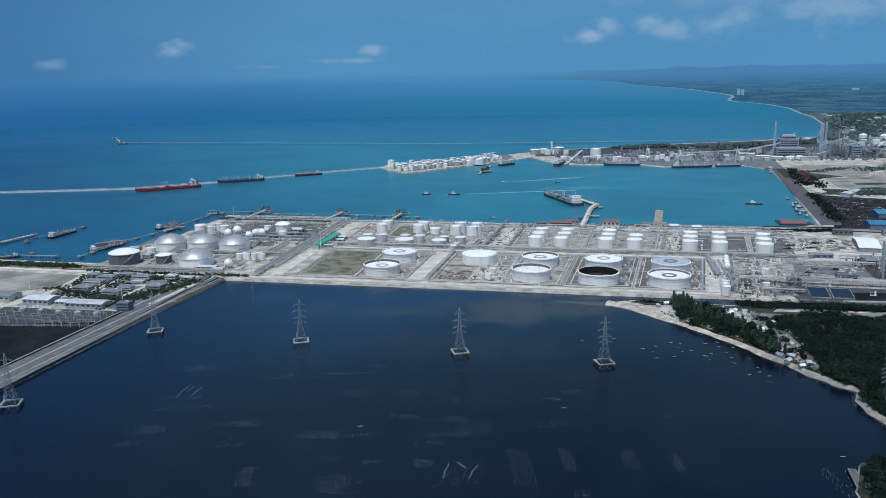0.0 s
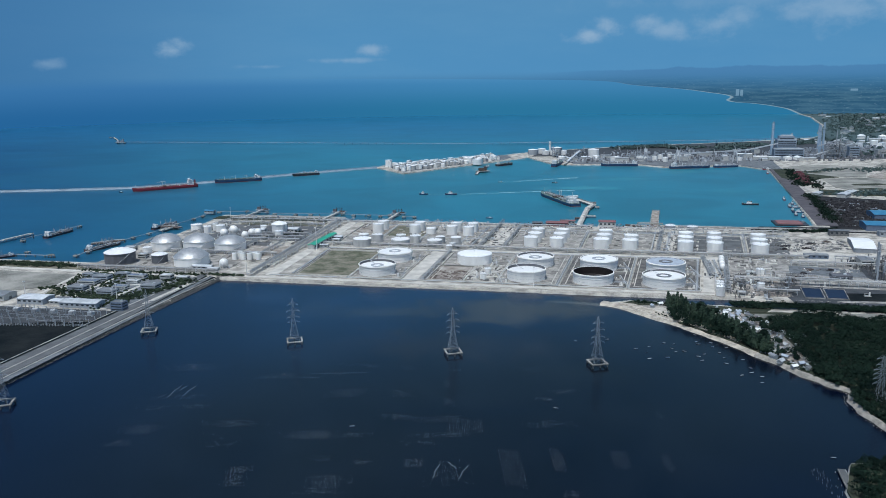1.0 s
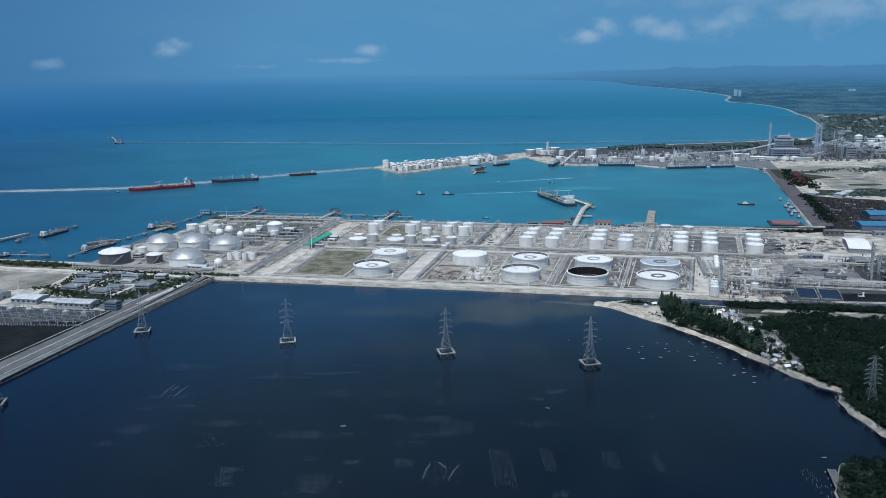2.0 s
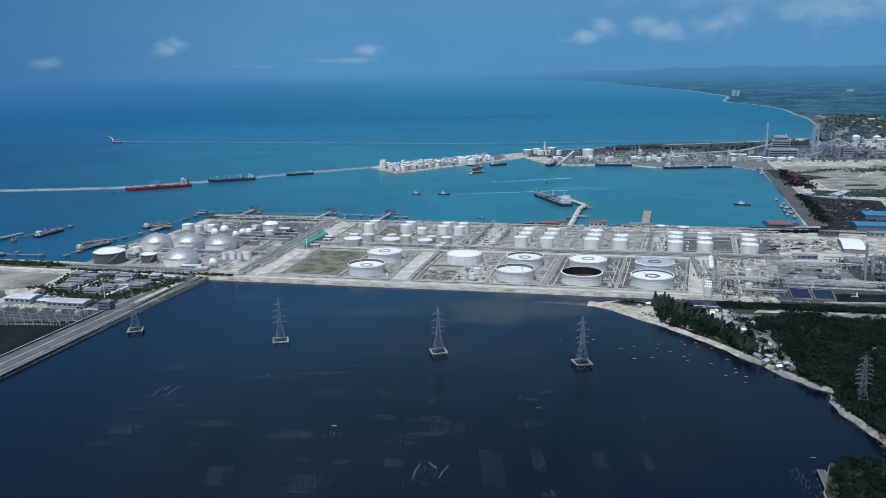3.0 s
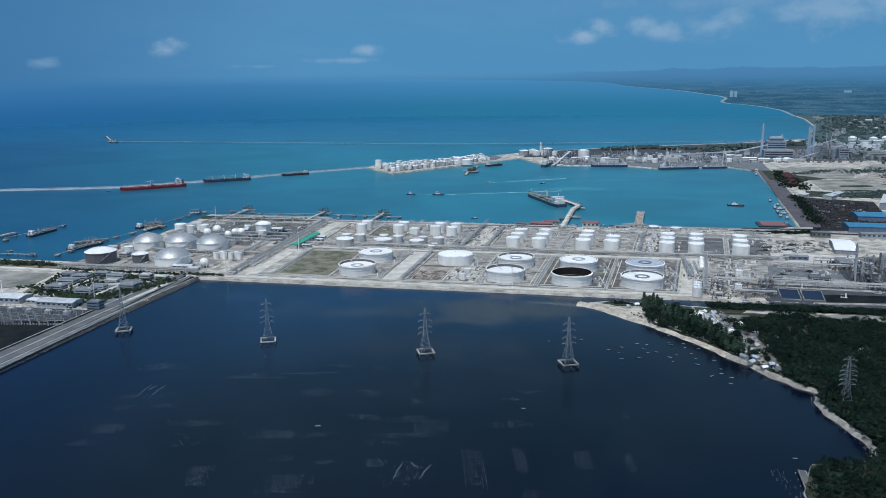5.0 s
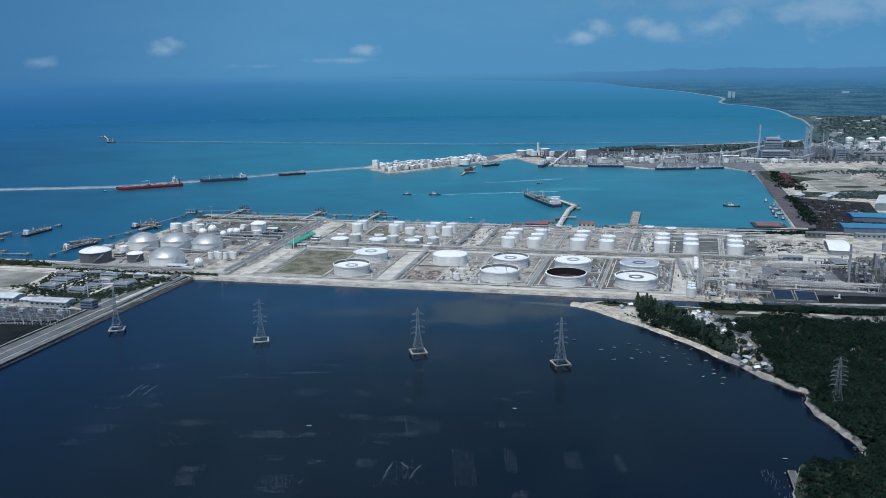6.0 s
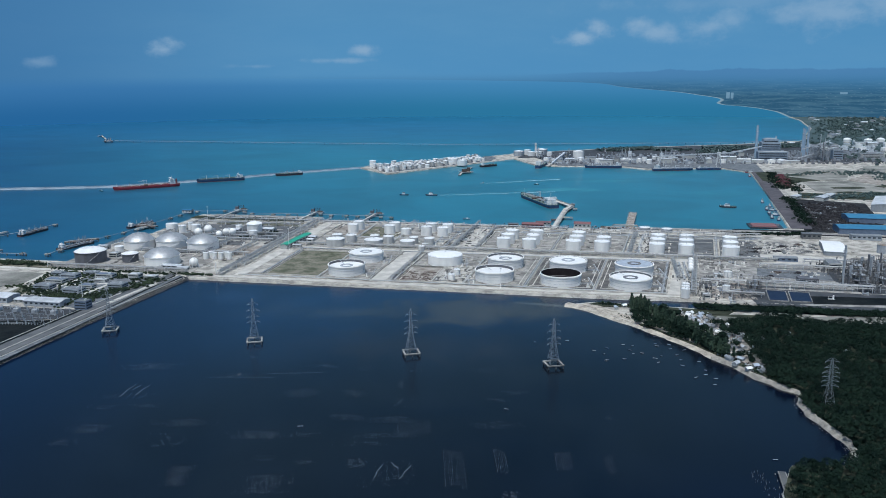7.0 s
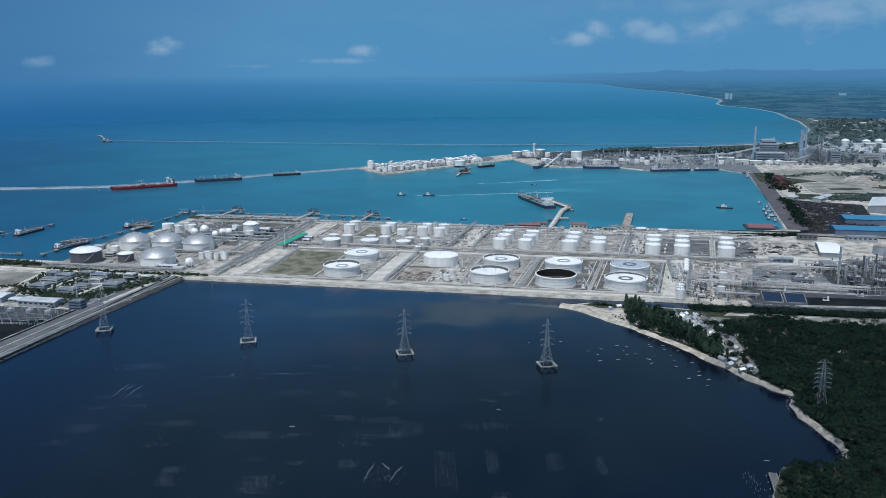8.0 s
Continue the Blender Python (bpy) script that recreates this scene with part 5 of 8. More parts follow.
whole("fence", g, STEEL, "pale post-and-rail fence of the substation", "fence")

# ---- piers, dolphins and small ships on the west quay ----
def pier(points, w, z, label, posts=14.0, rail=True, deck=CONCRETE):
    """A deck on piles along a line."""
    t = thing("pier", label, "pier")
    for (ax, ay), (bx, by) in zip(points, points[1:]):
        part("deck", Geo().beam((ax, ay, z), (bx, by, z), w, 1.1 if rail else 0.7), deck if rail else DULL, t)
        k = math.hypot(bx - ax, by - ay)
        nx, ny = (by - ay) / k * w * 0.4, -(bx - ax) / k * w * 0.4
        n = max(1, int(k // posts))
        for i in range(n + 1):
            f = i / n
            part("bent", Geo().tube(ax + (bx - ax) * f + nx, ay + (by - ay) * f + ny, -2, z - 0.5, 0.6, n=8).tube(ax + (bx - ax) * f - nx, ay + (by - ay) * f - ny, -2, z - 0.5, 0.6, n=8), GREY, t)
        if rail:
            part("pipe", Geo().rod((ax + nx, ay + ny, z + 1.2), (bx + nx, by + ny, z + 1.2), 0.45, 6).rod((ax + nx * 0.5, ay + ny * 0.5, z + 1.1), (bx + nx * 0.5, by + ny * 0.5, z + 1.1), 0.35, 6), PIPE, t)
    return t


def dolphin(x, y, w=6.5):
    t = thing("mooring_dolphin", "grey concrete mooring dolphin on piles", "dolphin", x, y, 0, GRIDTURN, "mooring dolphins")
    part("cap", Geo().box(0, 0, 2.4, w, w, 1.8), GREY, t)
    for a in (-1, 1):
        for b in (-1, 1):
            part("pile", Geo().tube(a * w * 0.35, b * w * 0.35, -2, 2.4, 0.5, n=8), DARKSTEEL, t)
    part("bollard", Geo().tube(0, 0, 4.2, 5.2, 0.5, 0.7, 8), DARKSTEEL, t)


pier([(-720, 940), (-668, 1062), (-656, 1092)], 9, 3.2, "concrete pier with pipes running out to a berth")
pier([(-650, 1052), (-606, 1144)], 1.6, 3.4, "narrow walkway between mooring dolphins", 20, False)
for x, y in ((-508, 942), (-502, 965), (-475, 1051), (-462, 1078), (-444, 1150), (-430, 1190), (-422, 1215), (-417, 1256), (-606, 1144), (-590, 966), (-546, 947), (-640, 1040)):
    dolphin(x, y)
for u, v in ((-207, 398), (-160, 414), (-120, 410), (-98, 395), (-57, 392), (-30, 395), (24, 412), (49, 397), (76, 401), (98, 395), (112, 406), (140, 396), (159, 395)):
    dolphin(*site0(u, v))
pier([(-508, 942), (-502, 965), (-475, 1051), (-462, 1078), (-444, 1150), (-430, 1190), (-417, 1256)], 1.2, 3.6, "thin steel walkway linking dolphins", 40, False)
pier([(-417, 1256), site0(-160, 412), site0(-98, 398), site0(24, 406), site0(112, 402), site0(159, 396)], 1.1, 3.6, "thin steel walkway linking dolphins", 40, False)
for a, b in ((( -142, 345), (-138, 430)), ((6, 350), (12, 425)), ((117, 345), (123, 425))):
    pier([site0(*a), site0(*b)], 7, 3.0, "short concrete loading jetty with pipes", 12)
    p = site0(b[0], b[1] + 2)
    t = thing("loading_platform", "concrete loading platform with dark loading arms", "platform", p[0], p[1], 0, GRIDTURN)
    part("deck", Geo().box(0, 0, 2.4, 26, 9, 1.2), DULL, t)
    part("valve_house", Geo().box(-8, 1, 3.6, 6, 4, 4.5), SLATE, t)
    part("pipe_manifold", Geo().box(6, -1, 3.6, 9, 4, 2.0), RUSTY, t)
    for a2 in (-10, -3.3, 3.3, 10):
        part("pile", Geo().tube(a2, 0, -2, 2.4, 0.7, n=8), DARKSTEEL, t)
    for a2 in (-5, 0, 5):
        part("loading_arm", Geo().beam((a2, 0, 3.6), (a2, 0, 11), 0.6).beam((a2, 0, 11), (a2 + 1, 5, 7), 0.4), RUSTY, t)
pier([(-452, 1100), (-440, 1132)], 8, 3.0, "short concrete jetty with pipes", 10)
pier([(-600, 955), (-540, 945)], 1.8, 3.2, "narrow walkway between mooring dolphins", 15, False)


def ship(x, y, length, beam, side, turn, hull=BLACKHULL, deck=DECKGREEN, label="dark-hulled tanker with a green deck moored at a jetty", kind="tanker", tower=0.55, name="ship"):
    """A ship with its bow along +y. side: freeboard."""
    t = thing(name, label, name.replace("_", " "), x, y, 0, turn)
    L, B = length / 2, beam / 2
    form = [(-1.0, 0.72), (-0.93, 0.9), (-0.8, 1.0), (0.62, 1.0), (0.78, 0.86), (0.9, 0.55), (0.97, 0.24), (1.0, 0.02)]

    def ring(z, k, fwd):
        right = [(B * w * k, L * (s + (fwd if s > 0.6 else 0)), z + (side * 0.25 * max(0, (s - 0.75) / 0.25) if z > 1 else 0)) for s, w in form]
        return right + [(-a, b, c) for a, b, c in reversed(right)]

    n = 2 * len(form)
    hl, ml, tl = ring(-1.0, 0.93, -0.03), ring(side * 0.5, 1.0, -0.01), ring(side, 1.0, 0.0)
    g = Geo().add(hl + ml + tl, [(r * n + i, r * n + (i + 1) % n, (r + 1) * n + (i + 1) % n, (r + 1) * n + i) for r in range(2) for i in range(n)])
    part("hull", g, hull, t)
    part("boot_top", Geo().add([(a * 1.004, b * 1.002, c) for a, b, c in ring(-0.9, 0.945, -0.028) + ring(side * 0.16, 0.965, -0.02)], [(i, (i + 1) % n, n + (i + 1) % n, n + i) for i in range(n)]), DECKRED, t)
    part("deck", Geo().add([(a * 0.97, b * 0.985, c - 0.4) for a, b, c in tl], [(i, n - 1 - i - 0, n - 2 - i, i + 1)[::-1] for i in range(len(form) - 1)]), deck, t)
    s = -0.78 * L if kind != "tug" else 0.0
    k = length / 150
    if kind == "tug":
        house = part("deckhouse", Geo().box(0, 0.1 * L, side - 0.4, beam * 0.6, length * 0.34, 2.6, 0, 0.94), CABIN, t)
        top = side + 2.2
        part("bridge", Geo().box(0, 0.2 * L, top, beam * 0.5, length * 0.14, 2.2, 0, 0.9), CABIN, t)
        part("window_band", Geo().box(0, 0.2 * L, top + 0.9, beam * 0.5, length * 0.145, 0.8), GLASS, house)
        part("funnel", Geo().box(0, -0.12 * L, top, beam * 0.2, length * 0.06, 2.4, 0, 0.85), DARKSTEEL, t)
    else:
        tall = 15 * max(k, 0.3) * tower
        house = part("deckhouse", Geo().box(0, s, side - 0.5, beam * 0.8, length * 0.09, tall * 0.5), CABIN, t)
        part("upper_deckhouse", Geo().box(0, s, side - 0.5 + tall * 0.5, beam * 0.62, length * 0.07, tall * 0.5), CABIN, t)
        top = side - 0.5 + tall
        part("bridge", Geo().box(0, s + length * 0.015, top, beam * 0.95, length * 0.035, 2.8 * max(k, 0.4)), CABIN, t)
        part("window_band", Geo().box(0, s + length * 0.033, top + 1.0 * max(k, 0.4), beam * 0.85, 0.3, 1.1 * max(k, 0.4)), GLASS, house)
        for i in range(3):
            part("window_band", Geo().box(0, s + length * 0.046, side + tall * (0.1 + 0.13 * i), beam * 0.7, 0.2, tall * 0.05), GLASS, house)
        part("funnel", Geo().box(0, s - length * 0.07, side, beam * 0.14, length * 0.03, tall * 0.95, 0, 0.8), DECKRED if hull is REDHULL else CABIN, t)
    part("mast", Geo().rod((0, s, top), (0, s, top + 9 * max(k, 0.4)), 0.4 * max(k, 0.5), 6), CABIN, t)
    if kind == "tanker":
        for dx in (-0.12, 0, 0.12):
            part("deck_pipe", Geo().rod((beam * dx, -0.62 * L, side + 1.2), (beam * dx, 0.75 * L, side + 1.2), 0.7 * max(k, 0.4), 6), PIPE, t)
        part("manifold", Geo().box(0, 0.02 * L, side, beam * 0.8, length * 0.05, 2.2 * max(k, 0.5)), RUSTY, t)
        for yy in (-0.02, 0.06):
            part("hose_crane", Geo().beam((beam * 0.2, yy * L, side), (beam * 0.2, yy * L, side + 12 * k), 0.9 * k).beam((beam * 0.2, yy * L, side + 12 * k), (beam * 0.2, (yy + 0.18) * L, side + 9 * k), 0.6 * k), CABIN, t)
        for i in range(5):
            yy = -0.55 + 1.25 * i / 4
            part("hatch", Geo().box(beam * 0.28, yy * L, side - 0.3, 2.6 * k, 2.6 * k, 1.2), deck, t)
            part("hatch", Geo().box(-beam * 0.28, yy * L, side - 0.3, 2.6 * k, 2.6 * k, 1.2), deck, t)
    elif kind == "bulk":
        for i in range(6):
            yy = -0.5 + 1.2 * i / 5
            part("hatch_cover", Geo().box(0, yy * L, side - 0.3, beam * 0.6, length * 0.085, 2.0), deck, t)
        for i in range(3):
            yy = -0.38 + 0.48 * i
            part("crane", Geo().tube(0, yy * L, side, side + 11 * k, 1.1 * k, n=8).beam((0, yy * L, side + 10 * k), (0, (yy + 0.2) * L, side + 8 * k), 0.7 * k), CABIN, t)
    if kind == "tanker":
        q = random.Random(int(length * 10))
        for yy in (-0.35, 0.1, 0.5):
            part("derrick", Geo().beam((0, yy * L, side), (0, yy * L, side + 9), 0.5).beam((0, yy * L, side + 2), (q.uniform(-3, 3), (yy + 0.15) * L, side + 7), 0.35), DULL, t)
        for _ in range(6 if length < 80 else 14):
            part("deck_box", Geo().box(q.uniform(-0.35, 0.35) * beam, q.uniform(-0.5, 0.8) * L, side - 0.4, q.uniform(1.2, 3.0), q.uniform(1.2, 3.4), q.uniform(1.0, 2.8)), (DULL, RUSTY, CABIN)[q.randrange(3)], t)
    part("foremast", Geo().rod((0, 0.88 * L, side), (0, 0.88 * L, side + 9 * max(k, 0.4)), 0.35 * max(k, 0.5), 6), CABIN, t)
    return t


def along(p, q):
    """Middle, length and turn of a ship that lies from stern p to bow q."""
    (ax, ay), (bx, by) = p, q
    return (ax + bx) / 2, (ay + by) / 2, *reach(p, q)


def moored(p, q, beam, side, *rest, **more):
    x, y, length, turn = along(p, q)
    return ship(x, y, length, beam, side, turn, *rest, **more)


pier([(-427, 1120), (-447, 1129), (-462, 1127)], 9, 3.4, "brownish steel jetty with pipes", 8, True, RUSTY)
pier([(-480, 1032), (-500, 1026), (-520, 1010)], 8, 3.4, "brownish steel jetty with pipes", 8, True, RUSTY)
for x, y, w, d in ((-450, 1136, 20, 12), (-502, 1020, 22, 10)):
    t = thing("loading_platform", "brown steel loading platform with pipe towers", "platform", x, y, 0, GRIDTURN + 40)
    part("deck", Geo().box(0, 0, 2.6, w, d, 1.2), RUSTY, t)
    for a in (-0.4, 0.4):
        part("pile", Geo().tube(a * w, 0, -2, 2.6, 0.8, n=8), DARKSTEEL, t)
    for a in (-6, -1, 4, 8):
        part("pipe_tower", lattice(Geo(), [(3.8, 1.0), (7, 0.8), (10.5, 0.6)], 0.16), DULL, t).location = (a, a * 0.3, 0)
    part("manifold", Geo().box(1, -2, 3.8, w * 0.6, 2.2, 1.8), PIPE, t)
moored((-622, 1068), (-607, 1124), 12, 3.4, BLACKHULL, SLATE, "small dark coastal tanker at a pier", tower=0.9)
moored((-512, 976), (-482, 1022), 12, 3.2, RUSTY, SLATE, "small rusty coastal tanker beside dolphins", tower=0.8)
moored((-474, 1122), (-452, 1170), 11, 3.2, BLACKHULL, SLATE, "small dark coastal tanker at the quay jetty", tower=0.8)
moored((-604, 958), (-640, 930), 10, 2.6, BLACKHULL, SLATE, "small dark barge-like tanker by the west quay", tower=0.6)


# ---- east of the tanks: process plant, ponds, sheds, scrap yard, east quay ----
plot("plant_yard", [site(594, 24), site(770, 24), (640, 700), (640, 890), site(700, 196), site(594, 196)], GREY, "dusty grey plant yard", 0.03)
plot("plant_paving", [(420, 800), (500, 778), (512, 812), (436, 836)], PAVING, "grey plant paving", 0.08)
plot("plant_slab_1", [(455, 862), (560, 838), (575, 880), (470, 905)], CONCRETE, "pale concrete slab", 0.08)
plot("plant_slab_2", [(470, 905), (620, 868), (680, 900), (660, 985), (500, 1010)], GROUND, "pale open storage yard", 0.06)
plot("plant_slab_3", [(330, 722), (382, 712), (392, 770), (342, 782)], EARTH, "brown equipment yard", 0.08)
# cloud shade over this ground is painted with dark materials
plot("plant_floor", [(498, 800), (506, 730), (700, 700), (720, 820), (545, 850)], ROADTAR, "plant paving darkened for cloud shade", 0.05)
plot("bank_ground", [(380, 702), (436, 696), (500, 712), (720, 680), (720, 610), (425, 664), (440, 684)], SOIL, "overgrown bank below the plant, darkened for cloud shade", 0.05)
plot("pond_yard", [(380, 756), (500, 728), (720, 700), (720, 640), (430, 672), (374, 690)], ROADTAR, "paving round the ponds, darkened for cloud shade", 0.05)
plot("dark_basin", [(442, 722), (507, 714), (620, 698), (620, 674), (501, 690), (433, 693)], NEARBLACK, "dark drained basin", 0.1)
plot("bank_track", [(420, 696), (500, 688), (660, 668), (660, 661), (500, 681), (424, 690)], GREY, "grey track along the bank", 0.2)
pond = thing("settling_pond", "pair of rectangular ponds lined in dark blue", "pond", 0, 0, YARD)
for q in ([(405, 744), (424, 738), (411, 703), (392, 707)], [(427, 737.5), (447, 732), (434, 699), (414, 703)]):
    part("liner", Geo().slab(q, 0.02, 0.85), LINER, pond)
    rim = Geo()
    for (ax, ay), (bx, by) in zip(q, q[1:] + q[:1]):
        rim.beam((ax, ay, 0.8), (bx, by, 0.8), 0.7, 1.4)
    part("rim", rim, GREY, pond)

shed(577, 922, 26, 66, 6, GRIDTURN - 8, TOP, DULL, "large warehouse with a white metal roof", 0.05, name="warehouse", windows=False)
shed(488, 871, 28, 11, 5, GRIDTURN, ROOFGREY, BLUEWALL, "low bluish equipment shed", 0.08)
flat_block(528, 832, 16, 24, 9, GRIDTURN, WALL, ROOFGREY, "grey flat-roofed plant building")
flat_block(468, 776, 22, 12, 5, GRIDTURN, SLATE, SLATE, "dark flat-roofed plant building", 1)
flat_block(461, 757, 9, 8, 4, GRIDTURN, WALL, ROOFPALE, "small white plant cabin", 1)
flat_block(372, 800, 8, 6, 4, GRIDTURN, WALL, ROOFPALE, "small white plant cabin", 1)
flat_block(330, 722, 8, 6, 4, GRIDTURN, WALL, ROOFPALE, "small white plant cabin", 1)
pipe_rack((342, 770), (520, 733), 7, 8, 7, 10)
pipe_rack((350, 728), (392, 719), 5, 6, 5, 10)
pipe_rack((324, 795), (344, 880), 5, 5, 5, 10)
pipe_rack((440, 838), (570, 808), 6, 7, 6, 10)
pipe_rack((500, 848), (560, 836), 6, 8, 8, 8)
pipe_rack((396, 760), (455, 748), 4, 5, 8, 8)
for i in range(3):
    pipe_bank((330 + 6 * i, 790 - i), (348 + 6 * i, 868 - i), 4)
    pipe_bank((352, 735 + 8 * i), (392, 727 + 8 * i), 4)
line = between([(381, 792), (456, 756), (520, 732), (640, 712)], 5.5)
fence = thing("fence", "row of tall pale posts joined by rails", "fence", 0, 0, YARD)
post = Geo().box(0, 0, 0, 0.35, 0.35, 8.5).mesh("post")
for x, y in line:
    part("post", post, STEEL, fence).location = (x, y, 0)
for z in (4.5, 8.0):
    rail = Geo()
    for (ax, ay), (bx, by) in zip(line, line[1:]):
        rail.beam((ax, ay, z), (bx, by, z), 0.2)
    part("rail", rail, STEEL, fence)


def process_unit(x, y, w, d, h, turn, seed, columns=2, mat=DARKSTEEL):
    """An open steel frame on several floors, filled with vessels and pipes."""
    r = random.Random(seed)
    t = thing("process_unit", "open dark steel process structure packed with vessels and pipes", "plant", x, y, YARD, turn, "process units")
    w, d = footprint(w, d, turn)
    floors, nx, ny = max(2, int(h // 5)), max(2, int(w // 6)), max(2, int(d // 6))
    g = Geo()
    for i in range(nx + 1):
        for j in range(ny + 1):
            a, b = -w / 2 + w * i / nx, -d / 2 + d * j / ny
            g.beam((a, b, 0), (a, b, h), 0.4)
    for f in range(1, floors + 1):
        z = h * f / floors
        for i in range(nx + 1):
            g.beam((-w / 2 + w * i / nx, -d / 2, z), (-w / 2 + w * i / nx, d / 2, z), 0.4)
        for j in range(ny + 1):
            g.beam((-w / 2, -d / 2 + d * j / ny, z), (w / 2, -d / 2 + d * j / ny, z), 0.4)
    part("frame", g, mat, t)
    for f in range(floors):
        z = h * f / floors
        if f:
            part("floor_deck", Geo().box(r.uniform(-0.1, 0.1) * w, r.uniform(-0.1, 0.1) * d, z + 0.1, w * r.uniform(0.4, 0.8), d * r.uniform(0.4, 0.8), 0.2), DULL, t)
        for _ in range(4):
            a, b = r.uniform(-w / 2 + 1.5, w / 2 - 1.5), r.uniform(-d / 2 + 1.5, d / 2 - 1.5)
            if r.random() < 0.5:
                part("vessel", Geo().tube(a, b, z, z + h / floors * 0.8, r.uniform(0.6, 1.4), n=10), (DULL, SLATE, SILVER, RUSTY)[r.randrange(4)], t)
            else:
                part("exchanger", Geo().rod((a - 2, b, z + 1.5), (a + 2, b, z + 1.5), r.uniform(0.5, 1.0), 10), (DULL, SLATE, SLATE)[r.randrange(3)], t)
    for i in range(columns):
        a, b, top = r.uniform(-w / 2, w / 2), -d / 2 - 2.0 + r.uniform(0, d), h * r.uniform(1.15, 1.7)
        part("column", Geo().tube(a, b, 0, top, r.uniform(0.8, 1.4), n=14), (SILVER, DULL, SLATE)[r.randrange(3)], t)
        part("ladder_cage", Geo().tube(a + 1.3, b, 2, top, 0.35, n=6), STEEL, t)
    for _ in range(3):
        z, b = r.uniform(2, h), r.uniform(-d / 2, d / 2)
        part("pipe", Geo().rod((-w / 2 - 2, b, z), (w / 2 + 2, b, z), 0.25, 6), PIPE, t)
    return t


def stack(x, y, h, r0, r1, mat=CONCRETE, label="tall grey chimney stack", bands=None):
    t = thing("chimney", label, "chimney", x, y, YARD, group="chimneys")
    part("shaft", Geo().tube(0, 0, 0, h, r0, r1, 20), mat, t)
    part("rim", Geo().lathe(0, 0, [(r1 + 0.05, h - 1), (r1 + 0.3, h - 0.8), (r1 + 0.3, h), (r1 * 0.7, h)], 20), bands or mat, t)
    part("gallery", Geo().lathe(0, 0, [(r1, h * 0.8), (r1 + 1.2, h * 0.8), (r1 + 1.2, h * 0.8 + 0.9), (r1 + 1.1, h * 0.8 + 0.9), (r1 + 1.1, h * 0.8 + 0.1), (r1, h * 0.8 + 0.1)], 20), STEEL, t)
    return t


stack(502, 763, 44, 1.1, 0.8, DULL)
stack(522, 798, 38, 1.2, 1.0, DULL)
for i, (x, y, w, d, h, c) in enumerate(((524, 768, 20, 16, 16, 2), (552, 764, 24, 18, 14, 3), (536, 792, 22, 16, 20, 3), (566, 788, 22, 18, 17, 2), (590, 762, 22, 18, 18, 3), (598, 792, 20, 18, 15, 2), (625, 775, 24, 20, 20, 3), (560, 822, 24, 16, 13, 2),
                                        (596, 826, 26, 18, 15, 3), (632, 812, 24, 20, 16, 2), (520, 745, 14, 8, 11, 1), (395, 752, 14, 10, 9, 1), (378, 728, 14, 9, 8, 0), (412, 770, 18, 9, 8, 0), (340, 752, 12, 9, 8, 0), (660, 790, 24, 20, 18, 2), (665, 750, 26, 20, 14, 2))):
    process_unit(x, y, w, d, h, GRIDTURN, 20 + i, c)
re = random.Random(11)
for _ in range(44):
    x, y = re.uniform(330, 640), re.uniform(700, 870)
    if 384 < x < 455 and 694 < y < 748:
        continue
    copy_thing(SKIDS[re.randrange(3)], spot(x, y - (x - 330) * 0.05, YARD, 0, 0, GRIDTURN + 90 * re.randrange(4)))


def heap(name, x, y, w, d, h, mat, label, category, seed, pieces=60):
    """A loose heap of bars, plates and lumps."""
    r = random.Random(seed)
    g = Geo()
    for _ in range(pieces):
        a, b = r.gauss(0, 0.25), r.gauss(0, 0.25)
        z = max(0.0, h * (1 - 2.2 * math.hypot(a, b)))
        g.box(a * w, b * d, 0.0, r.uniform(0.06, 0.2) * w, r.uniform(0.05, 0.15) * d, z * r.uniform(0.5, 1.0) + 0.4, r.uniform(0, 3.1), r.uniform(0.5, 1.0))
    return whole(name, g, mat, label, category, x, y, YARD, GRIDTURN)


for i, (x, y, w, d, m) in enumerate(((480, 935, 26, 16, SCRAP), (500, 920, 22, 12, SCRAP), (520, 945, 20, 14, SCRAP), (540, 915, 22, 12, DARKSTEEL), (470, 918, 16, 10, SCRAP), (452, 815, 20, 12, RUSTY), (476, 812, 18, 12, SCRAP), (436, 800, 12, 8, SCRAP), (548, 955, 14, 10, RUSTY))):
    heap("steel_stockpile", x, y, w, d, 2.5, m, "low stockpile of rusty steel on pale ground", "stockpile", 40 + i, 40)

# scrap yard and big sheds behind the plant
plot("scrap_yard", [(604, 1050), (720, 1020), (830, 1270), (720, 1330), (700, 1290)], SOIL, "dark littered scrap yard", 0.06)
plot("quay_apron", [(592, 1066), (622, 1058), (840, 1708), (808, 1706)], QUAYTAR, "brown stained quay apron", 0.15)
plot("bank_strip", [(470, 1040), (780, 978), (800, 1010), (620, 1045), (500, 1062)], SOIL, "dark weedy strip behind the harbour bank", 0.07)
plot("quay_road", [(300, 1084), (640, 1012), (780, 985), (780, 1000), (640, 1028), (440, 1068), (300, 1094)], GREY, "grey quay road", 0.1)
for i in range(90):
    a, b = re.uniform(0.08, 0.95), re.uniform(0.02, 0.95)
    x, y = 612 + 105 * a + 110 * b * 0.85, 1052 - 28 * a + 240 * b
    heap("scrap_heap", x, y, re.uniform(12, 26), re.uniform(8, 18), re.uniform(2, 5), (SCRAP, SCRAP, SLATE, DARKSTEEL, SCRAP)[i % 5], "dark heap of scrap metal in the yard", "scrap", 100 + i, 34)
shed(694, 1028, 98, 34, 9, GRIDTURN, ROOFBLUE, BLUEWALL, "large warehouse with a blue metal roof", 0.06, name="warehouse", windows=False)
